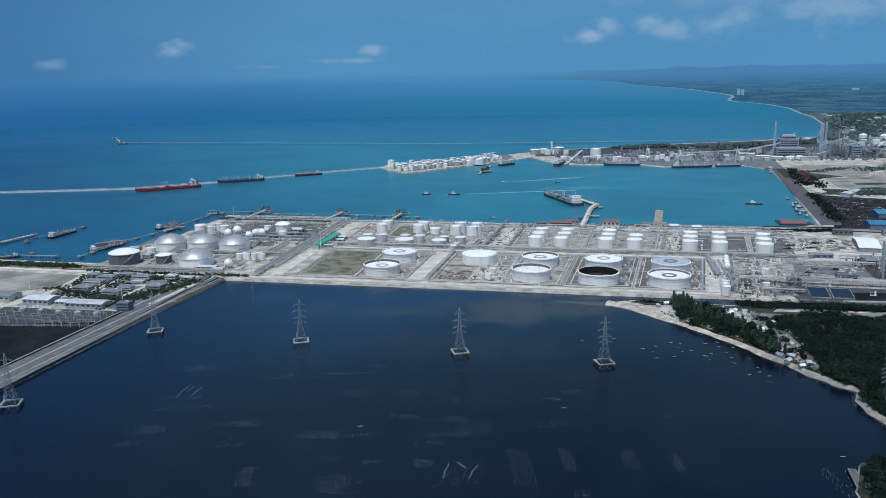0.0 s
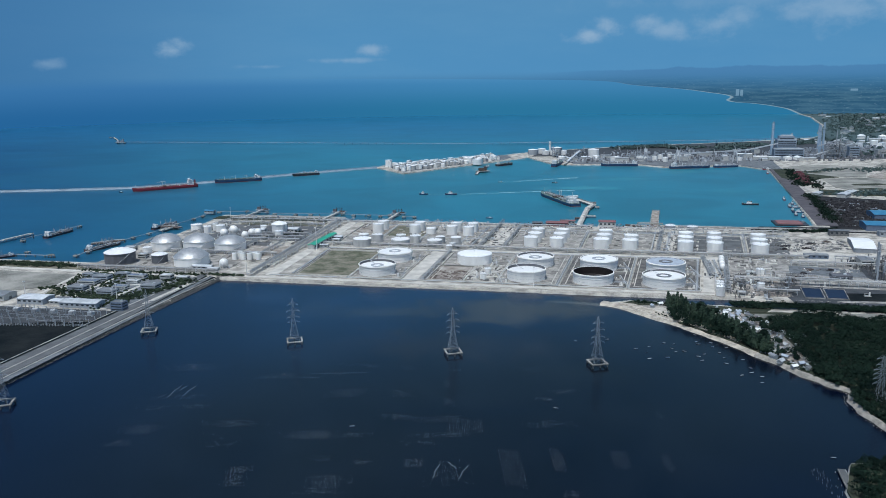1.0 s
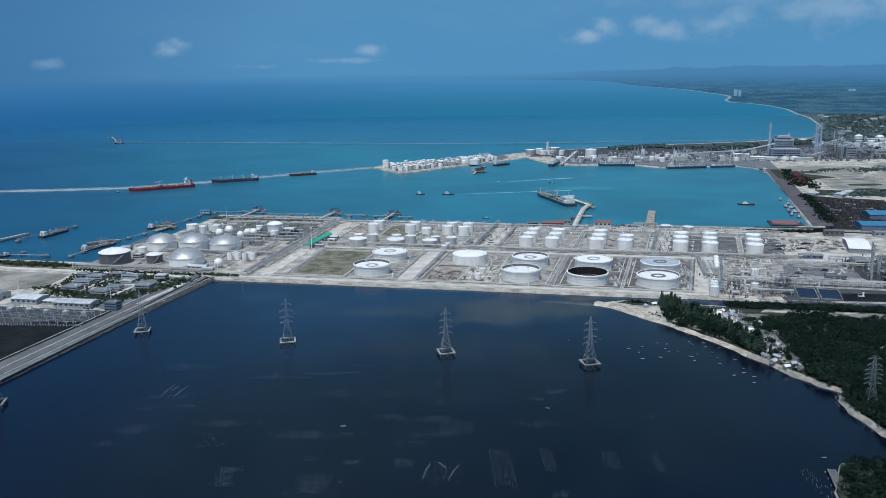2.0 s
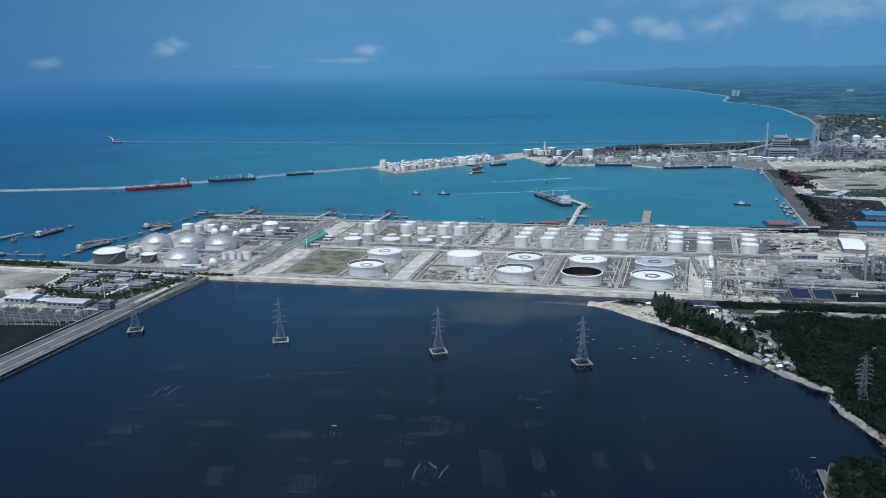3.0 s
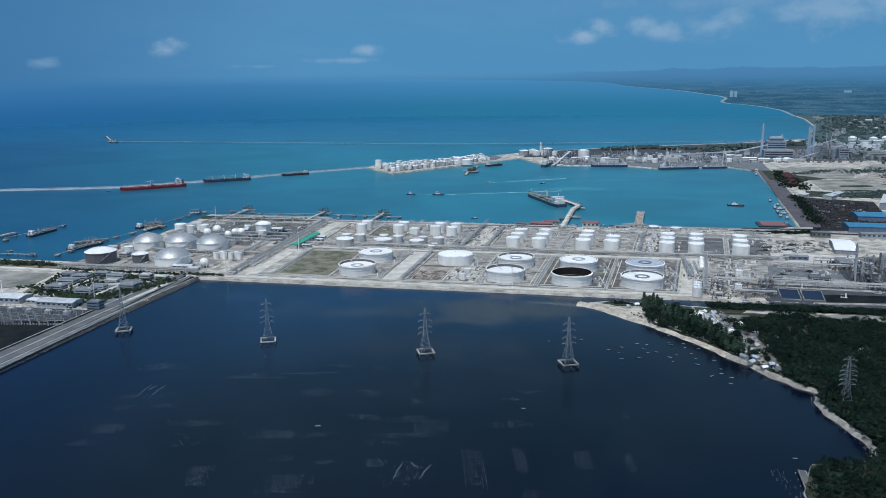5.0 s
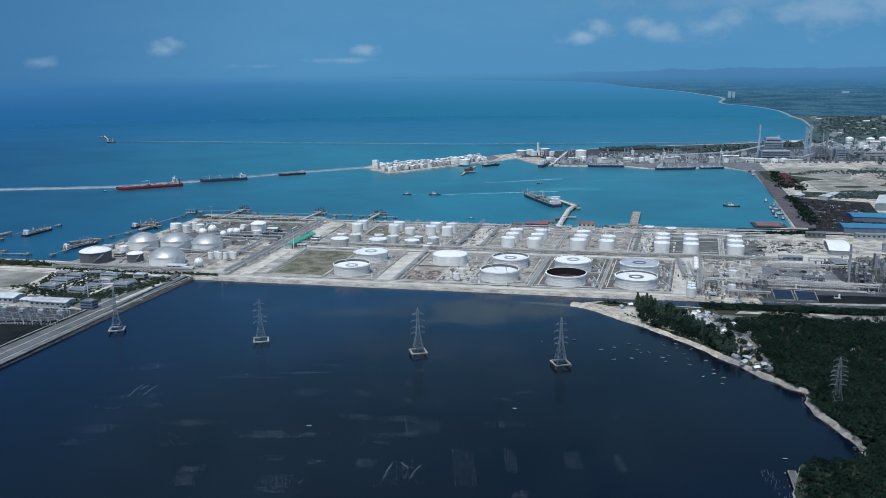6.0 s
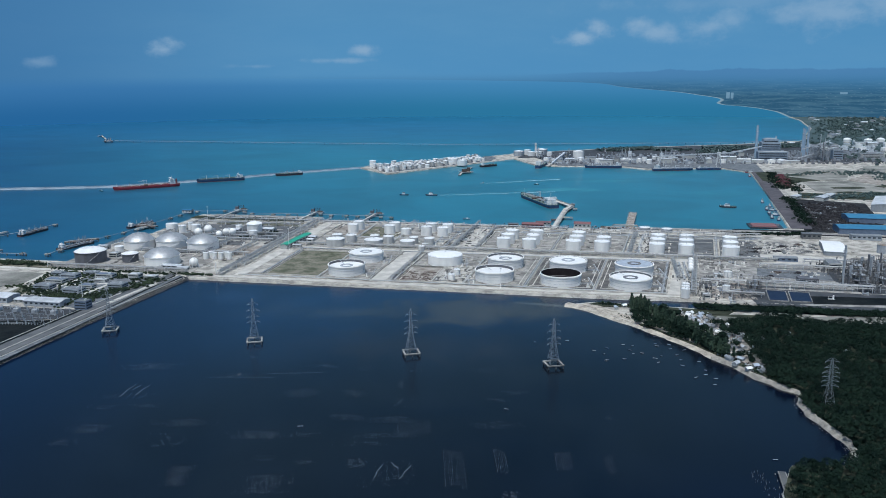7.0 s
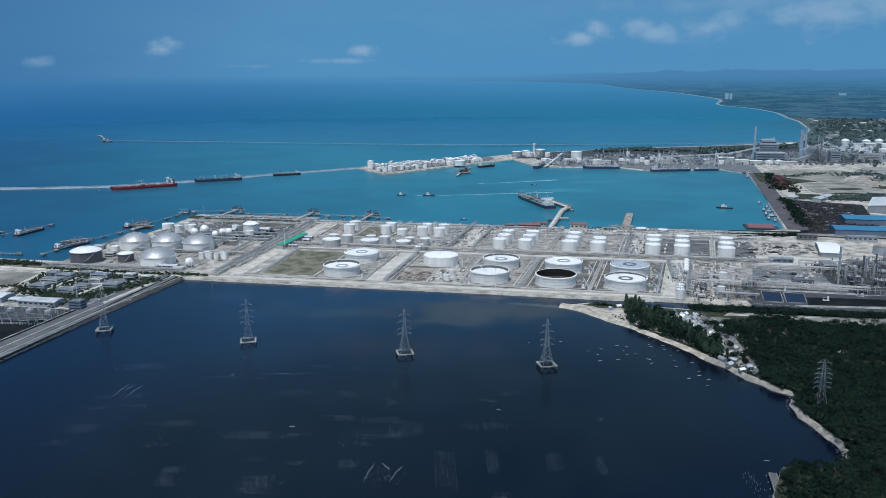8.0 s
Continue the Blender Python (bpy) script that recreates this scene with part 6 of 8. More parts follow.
shed(752, 1108, 96, 40, 9, GRIDTURN, ROOFBLUE, BLUEWALL, "large warehouse with a blue metal roof", 0.06, name="warehouse", windows=False)
shed(852, 1225, 105, 60, 12, GRIDTURN + 70, ROOFPALE, DULL, "huge pale-roofed warehouse with grey walls", 0.05, name="warehouse", windows=False)
shed(900, 1170, 100, 50, 15, GRIDTURN + 70, ROOFBLUE, DULL, "huge warehouse with a blue metal roof", 0.05, name="warehouse", windows=False)
shed(745, 1000, 60, 22, 9, GRIDTURN, ROOFGREY, WALL, "grey-roofed shed beside blue warehouses", 0.06)
shed(585, 994, 26, 10, 8, GRIDTURN, ROOFGREY, DARKSTEEL, "dark open conveyor shelter", 0.05)
shed(660, 985, 40, 12, 7, GRIDTURN, ROOFGREY, DULL, "grey-roofed shed along the plant road", 0.06)
shed(730, 1330, 26, 12, 6, GRIDTURN + 60, ROOFPALE, WALL, "pale-roofed hut by the scrap yard", 0.08)
shed(770, 1310, 30, 16, 7, GRIDTURN + 60, ROOFPALE, WALL, "pale-roofed store by the scrap yard", 0.08)
shed(800, 1340, 30, 14, 6, GRIDTURN + 60, ROOFPALE, WALL, "pale-roofed store by the scrap yard", 0.08)
t = thing("silo", "brown-capped round silo beside the plant road", "silo", 640, 905, YARD)
part("shell", Geo().tube(0, 0, 0, 12, 11, n=32), DULL, t)
part("cap", Geo().tube(0, 0, 12, 13.5, 11.3, 8, 32), EARTH, t)

# open sand east of the harbour
plot("sand_field_1", [(850, 1728), (930, 1772), (1060, 1740), (1010, 1640), (960, 1560), (905, 1560), (860, 1620)], SAND, "pale sandy reclaimed ground", 0.2)
plot("sand_field_2", [(850, 1540), (960, 1545), (985, 1480), (960, 1400), (850, 1370), (815, 1420)], SAND, "pale sandy reclaimed ground", 0.2)
plot("sand_field_3", [(1050, 1700), (1150, 1800), (1500, 1720), (1500, 1300), (1000, 1380), (1020, 1500)], SAND, "pale sandy reclaimed ground", 0.2)
plot("scrub_field_1", [(815, 1700), (850, 1700), (860, 1620), (900, 1560), (850, 1545), (800, 1500), (770, 1560)], DARKGRASS, "dull green scrub between sand fields", 0.24)
plot("scrub_field_2", [(960, 1560), (1050, 1640), (1060, 1580), (1000, 1480)], EARTH, "dry scrubby earth between sand fields", 0.24)
plot("scrub_field_3", [(770, 1400), (850, 1370), (930, 1400), (960, 1360), (900, 1300), (740, 1340)], DARKGRASS, "dull green scrub beyond the scrap yard", 0.24)
for i, (x, y, w, d) in enumerate(((880, 1650, 34, 12), (960, 1690, 30, 14), (1040, 1470, 60, 24), (900, 1450, 36, 16), (1180, 1640, 70, 26), (1240, 1420, 90, 30), (1100, 1560, 40, 16), (870, 1395, 30, 12), (1340, 1560, 70, 26))):
    plot("scrub_patch", [(x + w * (1 + 0.4 * noise.noise(Vector((k, i, 0.5)))) * math.cos(k * 0.45), y + d * (1 + 0.5 * noise.noise(Vector((k, i, 4.5)))) * math.sin(k * 0.45)) for k in range(14)], DARKGRASS, "low dull green scrub on sandy ground", 0.26)
plot("scrub_field_4", [(985, 1440), (1300, 1330), (1700, 1250), (1700, 900), (1000, 1000), (960, 1300)], DARKGRASS, "green scrub beyond the warehouses", 0.2)
for i in range(34):
    f = i / 33
    x, y = 778 + 66 * f + re.uniform(-8, 16), 1470 + 170 * f + re.uniform(-8, 8)
    heap("ore_heap", x, y, re.uniform(14, 26), re.uniform(12, 22), re.uniform(4, 8), CRANE if i % 5 else RUSTY, "reddish heap of rusted scrap beside the quay apron", "heap", 700 + i, 40)

# loose clutter too small to tell apart
def clutter(name, label, material, count, seed, place, size=(0.6, 2.6), tall=(0.6, 4.0)):
    q, g = random.Random(seed), Geo()
    for _ in range(count):
        x, y = place(q)
        s = q.uniform(*size)
        g.box(x, y, YARD, s, s * q.uniform(0.3, 2.2), q.uniform(*tall) * (0.5 + q.random() ** 3), radians(GRIDTURN) + (0 if q.random() < 0.7 else q.uniform(0, 3)), q.uniform(0.6, 1.0))
    tagged(part(name, g, material), label, "clutter", "", "stuff")


def in_scrap(q):
    a, b = q.uniform(0.05, 0.97), q.uniform(0.0, 0.97)
    return 612 + 105 * a + 110 * b * 0.85, 1052 - 28 * a + 240 * b


clutter("scrap_litter", "dark litter of scrap between heaps", SCRAP, 1500, 201, in_scrap, (0.8, 4.5), (0.5, 3.5))
clutter("scrap_litter", "paler litter of scrap between heaps", DULL, 70, 202, in_scrap, (0.8, 4.0), (0.5, 2.5))
clutter("plant_clutter", "dark jumble of plant fittings", DARKSTEEL, 700, 203, lambda q: (q.uniform(506, 700), q.uniform(735, 850)), (0.5, 2.4), (1.5, 9.0))
clutter("plant_clutter", "grey jumble of plant fittings", SLATE, 380, 204, lambda q: (q.uniform(506, 700), q.uniform(735, 850)), (0.5, 2.0), (1.5, 9.0))
clutter("plant_clutter", "brown jumble of valves and fittings", DARKSTEEL, 380, 205, lambda q: (q.uniform(318, 384), q.uniform(712, 800)), (0.5, 1.8), (0.8, 3.5))
clutter("yard_litter", "stacked steel and materials on the storage yard", DARKSTEEL, 220, 206, lambda q: (q.uniform(450, 570), q.uniform(905, 975)), (1.0, 5.0), (0.5, 1.6))
clutter("yard_litter", "pale stacked materials on the storage yard", CONCRETE, 140, 207, lambda q: (q.uniform(440, 600), q.uniform(800, 985)), (1.0, 4.0), (0.5, 2.0))
clutter("pipe_litter", "brown laid-out pipes and fittings on bare earth", RUSTY, 330, 231, lambda q: (lambda a, b: (-14 + 44 * a + 10 * b, 796 - 8 * a + 44 * b))(q.uniform(0.02, 0.98), q.uniform(0.02, 0.98)), (0.4, 2.2), (0.3, 0.9))
clutter("quay_litter", "small gear and stores along the harbour quay", DULL, 260, 208, lambda q: site0(q.uniform(-150, 620), q.uniform(352, 372) if q.random() < 0.9 else 360), (0.8, 3.2), (0.6, 2.6))
clutter("quay_litter", "rusty gear along the harbour quay", RUSTY, 150, 209, lambda q: site0(q.uniform(340, 620), q.uniform(338, 372)), (0.8, 3.2), (0.6, 2.6))

# barge and tugs along the east quay
t = thing("barge", "flat rusty-brown deck barge moored at the quay corner", "barge", 562, 1092, 0, GRIDTURN)
part("hull", Geo().box(0, 0, -1, 50, 38, 3.2), BLACKHULL, t)
part("deck_cargo", Geo().box(-2, 0, 2.2, 38, 30, 1.4, 0, 0.97), ROOFRED, t)
part("winch_house", Geo().box(20, 4, 2.2, 4, 5, 2.4), DULL, t)
for i, f in enumerate((0.11, 0.14, 0.17, 0.2, 0.235, 0.26, 0.3, 0.37, 0.92)):
    x, y = 594 + 215 * f - (9 + 9 * (i % 2)), 1073 + 635 * f
    ship(x, y, 16 + 4 * (i % 3), 5.5, 1.8, -19 + 90 * (i in (2, 4)), NAVYHULL if i < 8 else REDHULL, SLATE, "small harbour tug lying at the east quay", "tug", 1.0, "tugboat")
ship(571, 1262, 30, 9, 2.6, 75, BLACKHULL, DECKGREEN, "white-topped tug under way in the harbour", "tug", 1.1, "tugboat")
ship(812, 1716, 30, 9, 2.6, 60, REDHULL, DECKRED, "red tug at the quay corner", "tug", 1.1, "tugboat")

# ---- the harbour basin ----
moored((252, 1268), (209, 1412), 25, 6.0, NAVYHULL, DECKGREEN, "laden-looking tanker with a green piped deck at the jetty", tower=0.55)
pier([(217, 1069), (268, 1240)], 9, 3.6, "concrete approach jetty carrying pipes", 14)
pier([(268, 1236), (284, 1268), (262, 1336)], 11, 3.8, "concrete loading jetty alongside the tanker", 12)
pier([(244, 1168), (266, 1164)], 8, 3.4, "short side platform of the jetty", 10)
t = thing("loading_platform", "reddish-brown small platform beside the jetty", "platform", 233, 1150, 0, GRIDTURN)
part("deck", Geo().box(0, 0, 2.2, 11, 10, 1.4), RUSTY, t)
for a in (-4, 4):
    part("pile", Geo().tube(a, 0, -2, 2.2, 0.7, n=8), DARKSTEEL, t)
for x, y in ((286, 1245), (258, 1345), (252, 1362), (290, 1290)):
    dolphin(x, y, 8)
p2 = pier([(334, 1060), (380, 1203)], 13, 3.4, "wide finger pier with a rust-stained deck", 14, False)
part("deck_surface", Geo().beam((334.5, 1062, 3.8), (379.5, 1202, 3.8), 11.4, 0.3), EARTH, p2)
part("kerb", Geo().beam((340, 1060, 4.3), (386, 1202, 4.3), 1.2, 1.0).beam((328, 1061, 4.3), (374, 1204, 4.3), 1.2, 1.0), GREY, p2)
pier([(318, 1094), (356, 1086)], 4, 5.2, "raised pipe bridge across the pier", 16)


def small_boat(x, y, length, turn, label="small white work boat under way", hull=CABIN):
    t = thing("boat", label, "boat", x, y, 0, turn, "small boats")
    L, B = length / 2, length * 0.15
    form = [(-1, 0.8), (-0.3, 1.0), (0.4, 0.9), (0.8, 0.5), (1, 0.03)]
    r = [(B * w, L * s) for s, w in form]
    rim = r + [(-a, b) for a, b in reversed(r)]
    n = len(rim)
    z = length * 0.1
    part("hull", Geo().add([(a * 0.8, b * 0.94, 0.1) for a, b in rim] + [(a, b, z + 0.25 * z * max(0, b / L)) for a, b in rim], [(i, (i + 1) % n, n + (i + 1) % n, n + i) for i in range(n)]), hull, t)
    part("deck", Geo().add([(a * 0.9, b * 0.95, z * 0.8) for a, b in rim], [tuple(range(n))]), DULL, t)
    if length > 8:
        part("cabin", Geo().box(0, -L * 0.25, z * 0.8, B * 1.1, L * 0.5, z * 1.3, 0, 0.85), CABIN, t)
    else:
        part("thwart", Geo().box(0, -L * 0.2, z * 0.8, B * 1.6, L * 0.12, 0.15), STAKE, t)
    return t


def wake(x, y, length, turn, w):
    g = Geo()
    n = 24
    left = [(-w * (0.25 + 0.75 * i / n) + 0.35 * w * noise.noise(Vector((i * 0.9, x, 0))), -length * i / n, 0.06) for i in range(n + 1)]
    right = [(w * (0.25 + 0.75 * i / n) + 0.35 * w * noise.noise(Vector((i * 0.9, y, 9))), -length * i / n, 0.06) for i in range(n + 1)]
    g.add(left + right, [(i, i + 1, n + 2 + i, n + 1 + i) for i in range(n)])
    whole("wake", g, FOAM, "thin white boat wake on teal water", "wake", x, y, 0, turn, "", "stuff")


ship(-35, 1431, 19, 6.5, 2.0, 82, NAVYHULL, DECKGREEN, "white-topped tug under way in the harbour", "tug", 1.1, "tugboat")
ship(22, 1424, 25, 8, 2.4, 84, NAVYHULL, DECKGREEN, "blue-hulled white-topped tug under way in the harbour", "tug", 1.1, "tugboat")
small_boat(138, 1585, 12, 96)
small_boat(85, 1174, 13, 80, "small blue boat near the quay", BLUEWALL)
small_boat(258, 1560, 13, 80, "small dark boat lying in the harbour", BLACKHULL)
wake(-24, 1432, 34, 86, 1.8)
wake(36, 1426, 250, 98, 4.5)
wake(143, 1585, 190, 108, 5.0)

# breakwater with a road on it, and its ships
BREAKWATER = [(-165, 1870), (-353, 1769), (-535, 1649), (-700, 1568), (-842, 1553), (-965, 1546), (-2400, 1480)]
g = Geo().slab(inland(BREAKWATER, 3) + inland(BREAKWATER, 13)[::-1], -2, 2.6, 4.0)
structure("breakwater", g, HAZEMOLE, "long rock breakwater with a pale crest", "breakwater")
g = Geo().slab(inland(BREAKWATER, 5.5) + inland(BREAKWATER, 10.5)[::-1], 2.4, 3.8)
structure("breakwater_road", g, HAZEMOLE, "pale concrete crest road on the breakwater", "road")
moored((-560, 1590), (-684, 1528), 22, 6.5, REDHULL, DECKRED, "long red-hulled tanker moored along the breakwater", tower=0.75)
moored((-434, 1676), (-536, 1638), 18, 7, NAVYHULL, DECKGREEN, "dark blue-hulled cargo ship along the breakwater", kind="bulk", tower=0.6)
moored((-310, 1764), (-372, 1736), 14, 5, BLACKHULL, DECKGREEN, "small dark ship along the breakwater", tower=0.7)
small_boat(-706, 1520, 12, 60, "small dark boat near the red tanker", BLACKHULL)


def dry(x, y):
    """Whether a point lies inland of the far coast."""
    if y < 2150:
        return True
    for (ax, ay), (bx, by) in zip(COAST, COAST[1:]):
        if ay <= y <= by:
            return x > ax + (bx - ax) * (y - ay) / (by - ay) + 25
    return x > 2300


# ---- the spit of tanks across the harbour ----
rt = random.Random(21)
FARLABEL = "white upright tank in the crowded far tank farm"


def far_tank(x, y, r, h, shell=WHITE):
    t = thing("storage_tank", FARLABEL if shell is WHITE else "grey upright tank in the crowded far tank farm", "tank", x, y, YARD, group="far tank farm")
    part("shell", Geo().tube(0, 0, 0, h, r, n=20, caps=(False, False)), shell, t)
    part("roof", Geo().lathe(0, 0, [(r + 0.15, h - 0.2), (r + 0.15, h), (0.05, h + r * 0.16)], 20), TOP, t)


def spit_at(s, w):
    """s along the spit from its western tip, w across it from the harbour side."""
    ax, ay, bx, by = -92 + 275 * s, 1742 + 243 * s, -166 + 323 * s, 1895 + 195 * s
    return ax + (bx - ax) * w, ay + (by - ay) * w


far_tank(-140, 1868, 8.9, 18.5)
placed = []
for _ in range(5000):
    s, w = rt.uniform(0.02, 0.96), rt.uniform(0.12, 0.82)
    r = rt.uniform(4.2, 6.6)
    x, y = spit_at(s, w)
    if math.hypot(x - 76, y - 1934) < 24 or math.hypot(x - 100, y - 1899) < 26 or math.hypot(x + 140, y - 1868) < 16:
        continue
    if all(math.hypot(x - a, y - b) > r + c + 0.6 for a, b, c in placed) and len(placed) < 134:
        placed.append((x, y, r))
        far_tank(x, y, r, rt.uniform(8, 13), PALEGREY if rt.random() < 0.55 else WHITE)
far_tank(76, 1934, 13.4, 15)
far_tank(100.4, 1899, 14.5, 14)
for x, y, r, h in ((279.4, 2115.9, 15.4, 14.3), (308.4, 2134.6, 11.0, 15.4), (316.0, 2104.2, 11.0, 13.2), (338.0, 2100.2, 9.3, 13.7), (352.0, 2124.5, 16.0, 18.6), (369.6, 2094.8, 8.4, 12.7)):
    far_tank(x, y, r, h, DULL if r > 14 else WHITE)
plot("spit_ground", [spit_at(0.02, 0.06), spit_at(1.0, 0.06), spit_at(1.12, 0.4), spit_at(1.12, 1.0), spit_at(0.02, 0.94)], PAVING, "grey paved ground between crowded tanks", 0.04)
plot("spit_road", [spit_at(0.0, 0.05), spit_at(0.98, 0.03), spit_at(0.98, 0.09), spit_at(0.0, 0.09)], CONCRETE, "pale road along the spit")
pier([(126, 1858), (96, 1752), (88, 1706)], 6, 3.2, "angled jetty reaching into the harbour", 16)
t = thing("loading_platform", "dark cluttered loading platform on the jetty", "platform", 106, 1758, 0, 20)
part("deck", Geo().box(0, 0, 2.4, 34, 20, 1.4), GREY, t)
part("arm_tower", Geo().box(-4, 0, 3.8, 12, 8, 7).box(8, 2, 3.8, 6, 6, 10), RUSTY, t)
part("pile", Geo().tube(-12, 0, -2, 2.4, 0.8, n=8).tube(12, 0, -2, 2.4, 0.8, n=8), DARKSTEEL, t)
moored((150, 1874), (196, 1902), 13, 5, BLACKHULL, DECKGREEN, "dark coastal tanker along the spit", tower=0.7)

# ---- the far plant along the head of the harbour ----
moored((298, 1838), (330, 1908), 16, 8, NAVYHULL, DECKGREEN, "dark blue ship moored end-on at the far quay", tower=1.0)
pier([(330, 1860), (372, 1960), (395, 2040)], 8, 4.0, "jetty with a sloping conveyor to the far quay", 16)
t = thing("conveyor", "long sloping enclosed conveyor over the far quay", "conveyor", 0, 0, 0)
part("gallery", Geo().beam((345, 1890, 8), (400, 2010, 22), 5, 4), ROOFPALE, t)
part("trestle", Geo().beam((372, 1950, 0), (372, 1950, 15), 2).beam((398, 2006, 0), (398, 2006, 21), 2), STEEL, t)
plot("far_quay", [(358, 1868), (522, 1850), (576, 1790), (768, 1802), (806, 1712), (842, 1712), (900, 1900), (560, 1990), (330, 2060)], PAVING, "grey far quay apron", 0.2)
plot("far_yard", [(330, 2060), (560, 1990), (900, 1900), (1240, 1880), (1330, 2050), (1330, 2470), (1040, 2390), (640, 2310), (310, 2190), (270, 2060)], ROADTAR, "dark far plant ground", 0.1)
for i in range(68):
    x = rt.uniform(320, 1010)
    y = 1905 - 0.06 * (x - 360) + abs(rt.gauss(0, 90))
    if y > 2240 or (x > 800 and y < 1850) or (815 < x < 1030 and 1880 < y < 2010):
        continue
    k = rt.random()
    if k < 0.3:
        far_tank(x, y, rt.uniform(5, 10), rt.uniform(8, 15))
    elif k < 0.8:
        shed(x, y, rt.uniform(16, 44), rt.uniform(10, 20), rt.uniform(6, 13), GRIDTURN + 90 * (rt.random() < 0.3), (ROOFPALE, ROOFGREY, ROOFPALE, ROOFGREY)[rt.randrange(4)], WALL, "plant building on the far quay", 0.1, windows=False, group="far plant buildings")
    else:
        process_unit(x, y, rt.uniform(12, 22), rt.uniform(10, 16), rt.uniform(12, 24), GRIDTURN, 300 + i, 1, DULL)
stack(340, 2180, 32, 4.0, 3.6, WHITE, "tall white silo-like tower")
far_tank(440, 2010, 16, 24)
clutter("far_clutter", "pale jumble of far plant equipment", DULL, 420, 211, lambda q: (lambda x: (x, 1900 - 0.06 * (x - 360) + abs(q.gauss(0, 110))))(q.uniform(330, 1000)), (2, 8), (3, 9))
clutter("far_clutter", "dark jumble of far plant equipment", SLATE, 420, 212, lambda q: (lambda x: (x, 1890 - 0.06 * (x - 360) + abs(q.gauss(0, 120))))(q.uniform(330, 1240)), (2, 8), (3, 7))
clutter("far_clutter", "grey jumble of far plant equipment", DULL, 420, 213, lambda q: (q.uniform(1000, 1420), q.uniform(1890, 2150)), (2, 8), (4, 12))
clutter("far_clutter", "pale jumble of far plant equipment", ROOFPALE, 140, 214, lambda q: (q.uniform(1250, 1720), q.uniform(1950, 2420)), (4, 14), (4, 14))
clutter("spit_clutter", "dark fittings between crowded tanks", SLATE, 260, 215, lambda q: spit_at(q.uniform(0.02, 0.98), q.uniform(0.1, 0.9)), (1.5, 6), (2, 7))
# berths with ore ships and shiploaders
moored((520, 1834), (425, 1844), 18, 6, NAVYHULL, DULL, "dark cargo ship at the far quay", kind="bulk", tower=0.8)
moored((585, 1772), (690, 1778), 20, 6, NAVYHULL, DULL, "dark bulk ship at the far quay", kind="bulk", tower=0.7)
moored((700, 1779), (765, 1784), 15, 5, NAVYHULL, DULL, "low dark barge-like ship at the far quay", kind="bulk", tower=0.4)
for x, y in ((629, 1848), (781, 1846), (560, 1905)):
    t = thing("shiploader", "tall grey shiploader gantry with a boom", "crane", x, y, YARD, GRIDTURN, "shiploaders")
    for a in (-6, 6):
        for b in (-6, 6):
            part("leg", Geo().beam((a, b, 0), (a * 0.5, b * 0.5, 30), 1.4), STEEL, t)
    part("house", Geo().box(0, 0, 27, 9, 9, 7), ROOFPALE, t)
    part("mast", Geo().beam((0, 0, 34), (-3, 0, 43), 1.6), STEEL, t)
    part("boom", Geo().beam((0, 0, 30), (0, -34, 24), 2.0), STEEL, t)
t = thing("conveyor", "long enclosed conveyor gallery across the far plant", "conveyor", 0, 0, 0)
part("gallery", Geo().beam((629, 1866, 26), (846, 1928, 27), 3.5, 3).beam((846, 1928, 27), (938, 1944, 42), 3.5, 3), ROOFPALE, t)
for f in range(7):
    x, y = 632 + 210 * f / 6, 1867 + 60 * f / 6
    part("trestle", Geo().beam((x, y, 0), (x, y, 25), 1.4), STEEL, t)
t = thing("conveyor", "sloping enclosed conveyor to the boiler house", "conveyor", 0, 0, 0)
part("gallery", Geo().beam((1068, 1975, 30), (1150, 1985, 52), 3, 2.5).beam((1030, 1925, 10), (1150, 1950, 38), 3, 2.5), ROOFPALE, t)
part("trestle", Geo().beam((1110, 1941, 0), (1110, 1941, 28), 2), STEEL, t)

# power station: stepped boiler house and chimneys
t = thing("power_station", "stepped grey power station building beside a chimney", "building", 971, 1952, YARD, GRIDTURN)
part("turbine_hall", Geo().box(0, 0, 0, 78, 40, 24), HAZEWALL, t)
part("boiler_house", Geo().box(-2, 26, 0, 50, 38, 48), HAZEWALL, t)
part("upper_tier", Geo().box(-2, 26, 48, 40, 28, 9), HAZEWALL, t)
for z in (5, 12, 18):
    part("window_band", Geo().box(0, -20.2, z, 72, 0.5, 2.6), GLASS, t)
part("roof", Geo().box(0, -10, 24, 76, 18, 1), ROOFPALE, t)
for z in (29, 35, 41, 50):
    part("louvre", Geo().box(-2, 6.8 if z < 48 else 11.8, z, 46 if z < 48 else 36, 0.6, 2.4), GLASS, t)
part("roof_rail", Geo().box(-2, 26, 57, 30, 4, 3).box(14, 30, 57, 3, 3, 8), STEEL, t)
stack(938, 1978, 96, 4.4, 3.0, HAZETOWER, "very tall pale chimney of the power station")
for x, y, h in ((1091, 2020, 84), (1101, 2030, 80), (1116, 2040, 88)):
    stack(x, y, h, 3.2, 2.6, HAZETOWER, "tall pale chimney in a row of three")
for w, d, h, x, y in ((40, 16, 13, 842, 1934), (36, 14, 9, 873, 1904), (30, 12, 8, 905, 1890)):
    shed(x, y, w, d, h, GRIDTURN, TOP, WALL, "white-roofed plant hall on the far quay", 0.1, windows=False, group="far plant buildings")
process_unit(1090, 1925, 44, 24, 44, GRIDTURN, 411, 3, DULL)
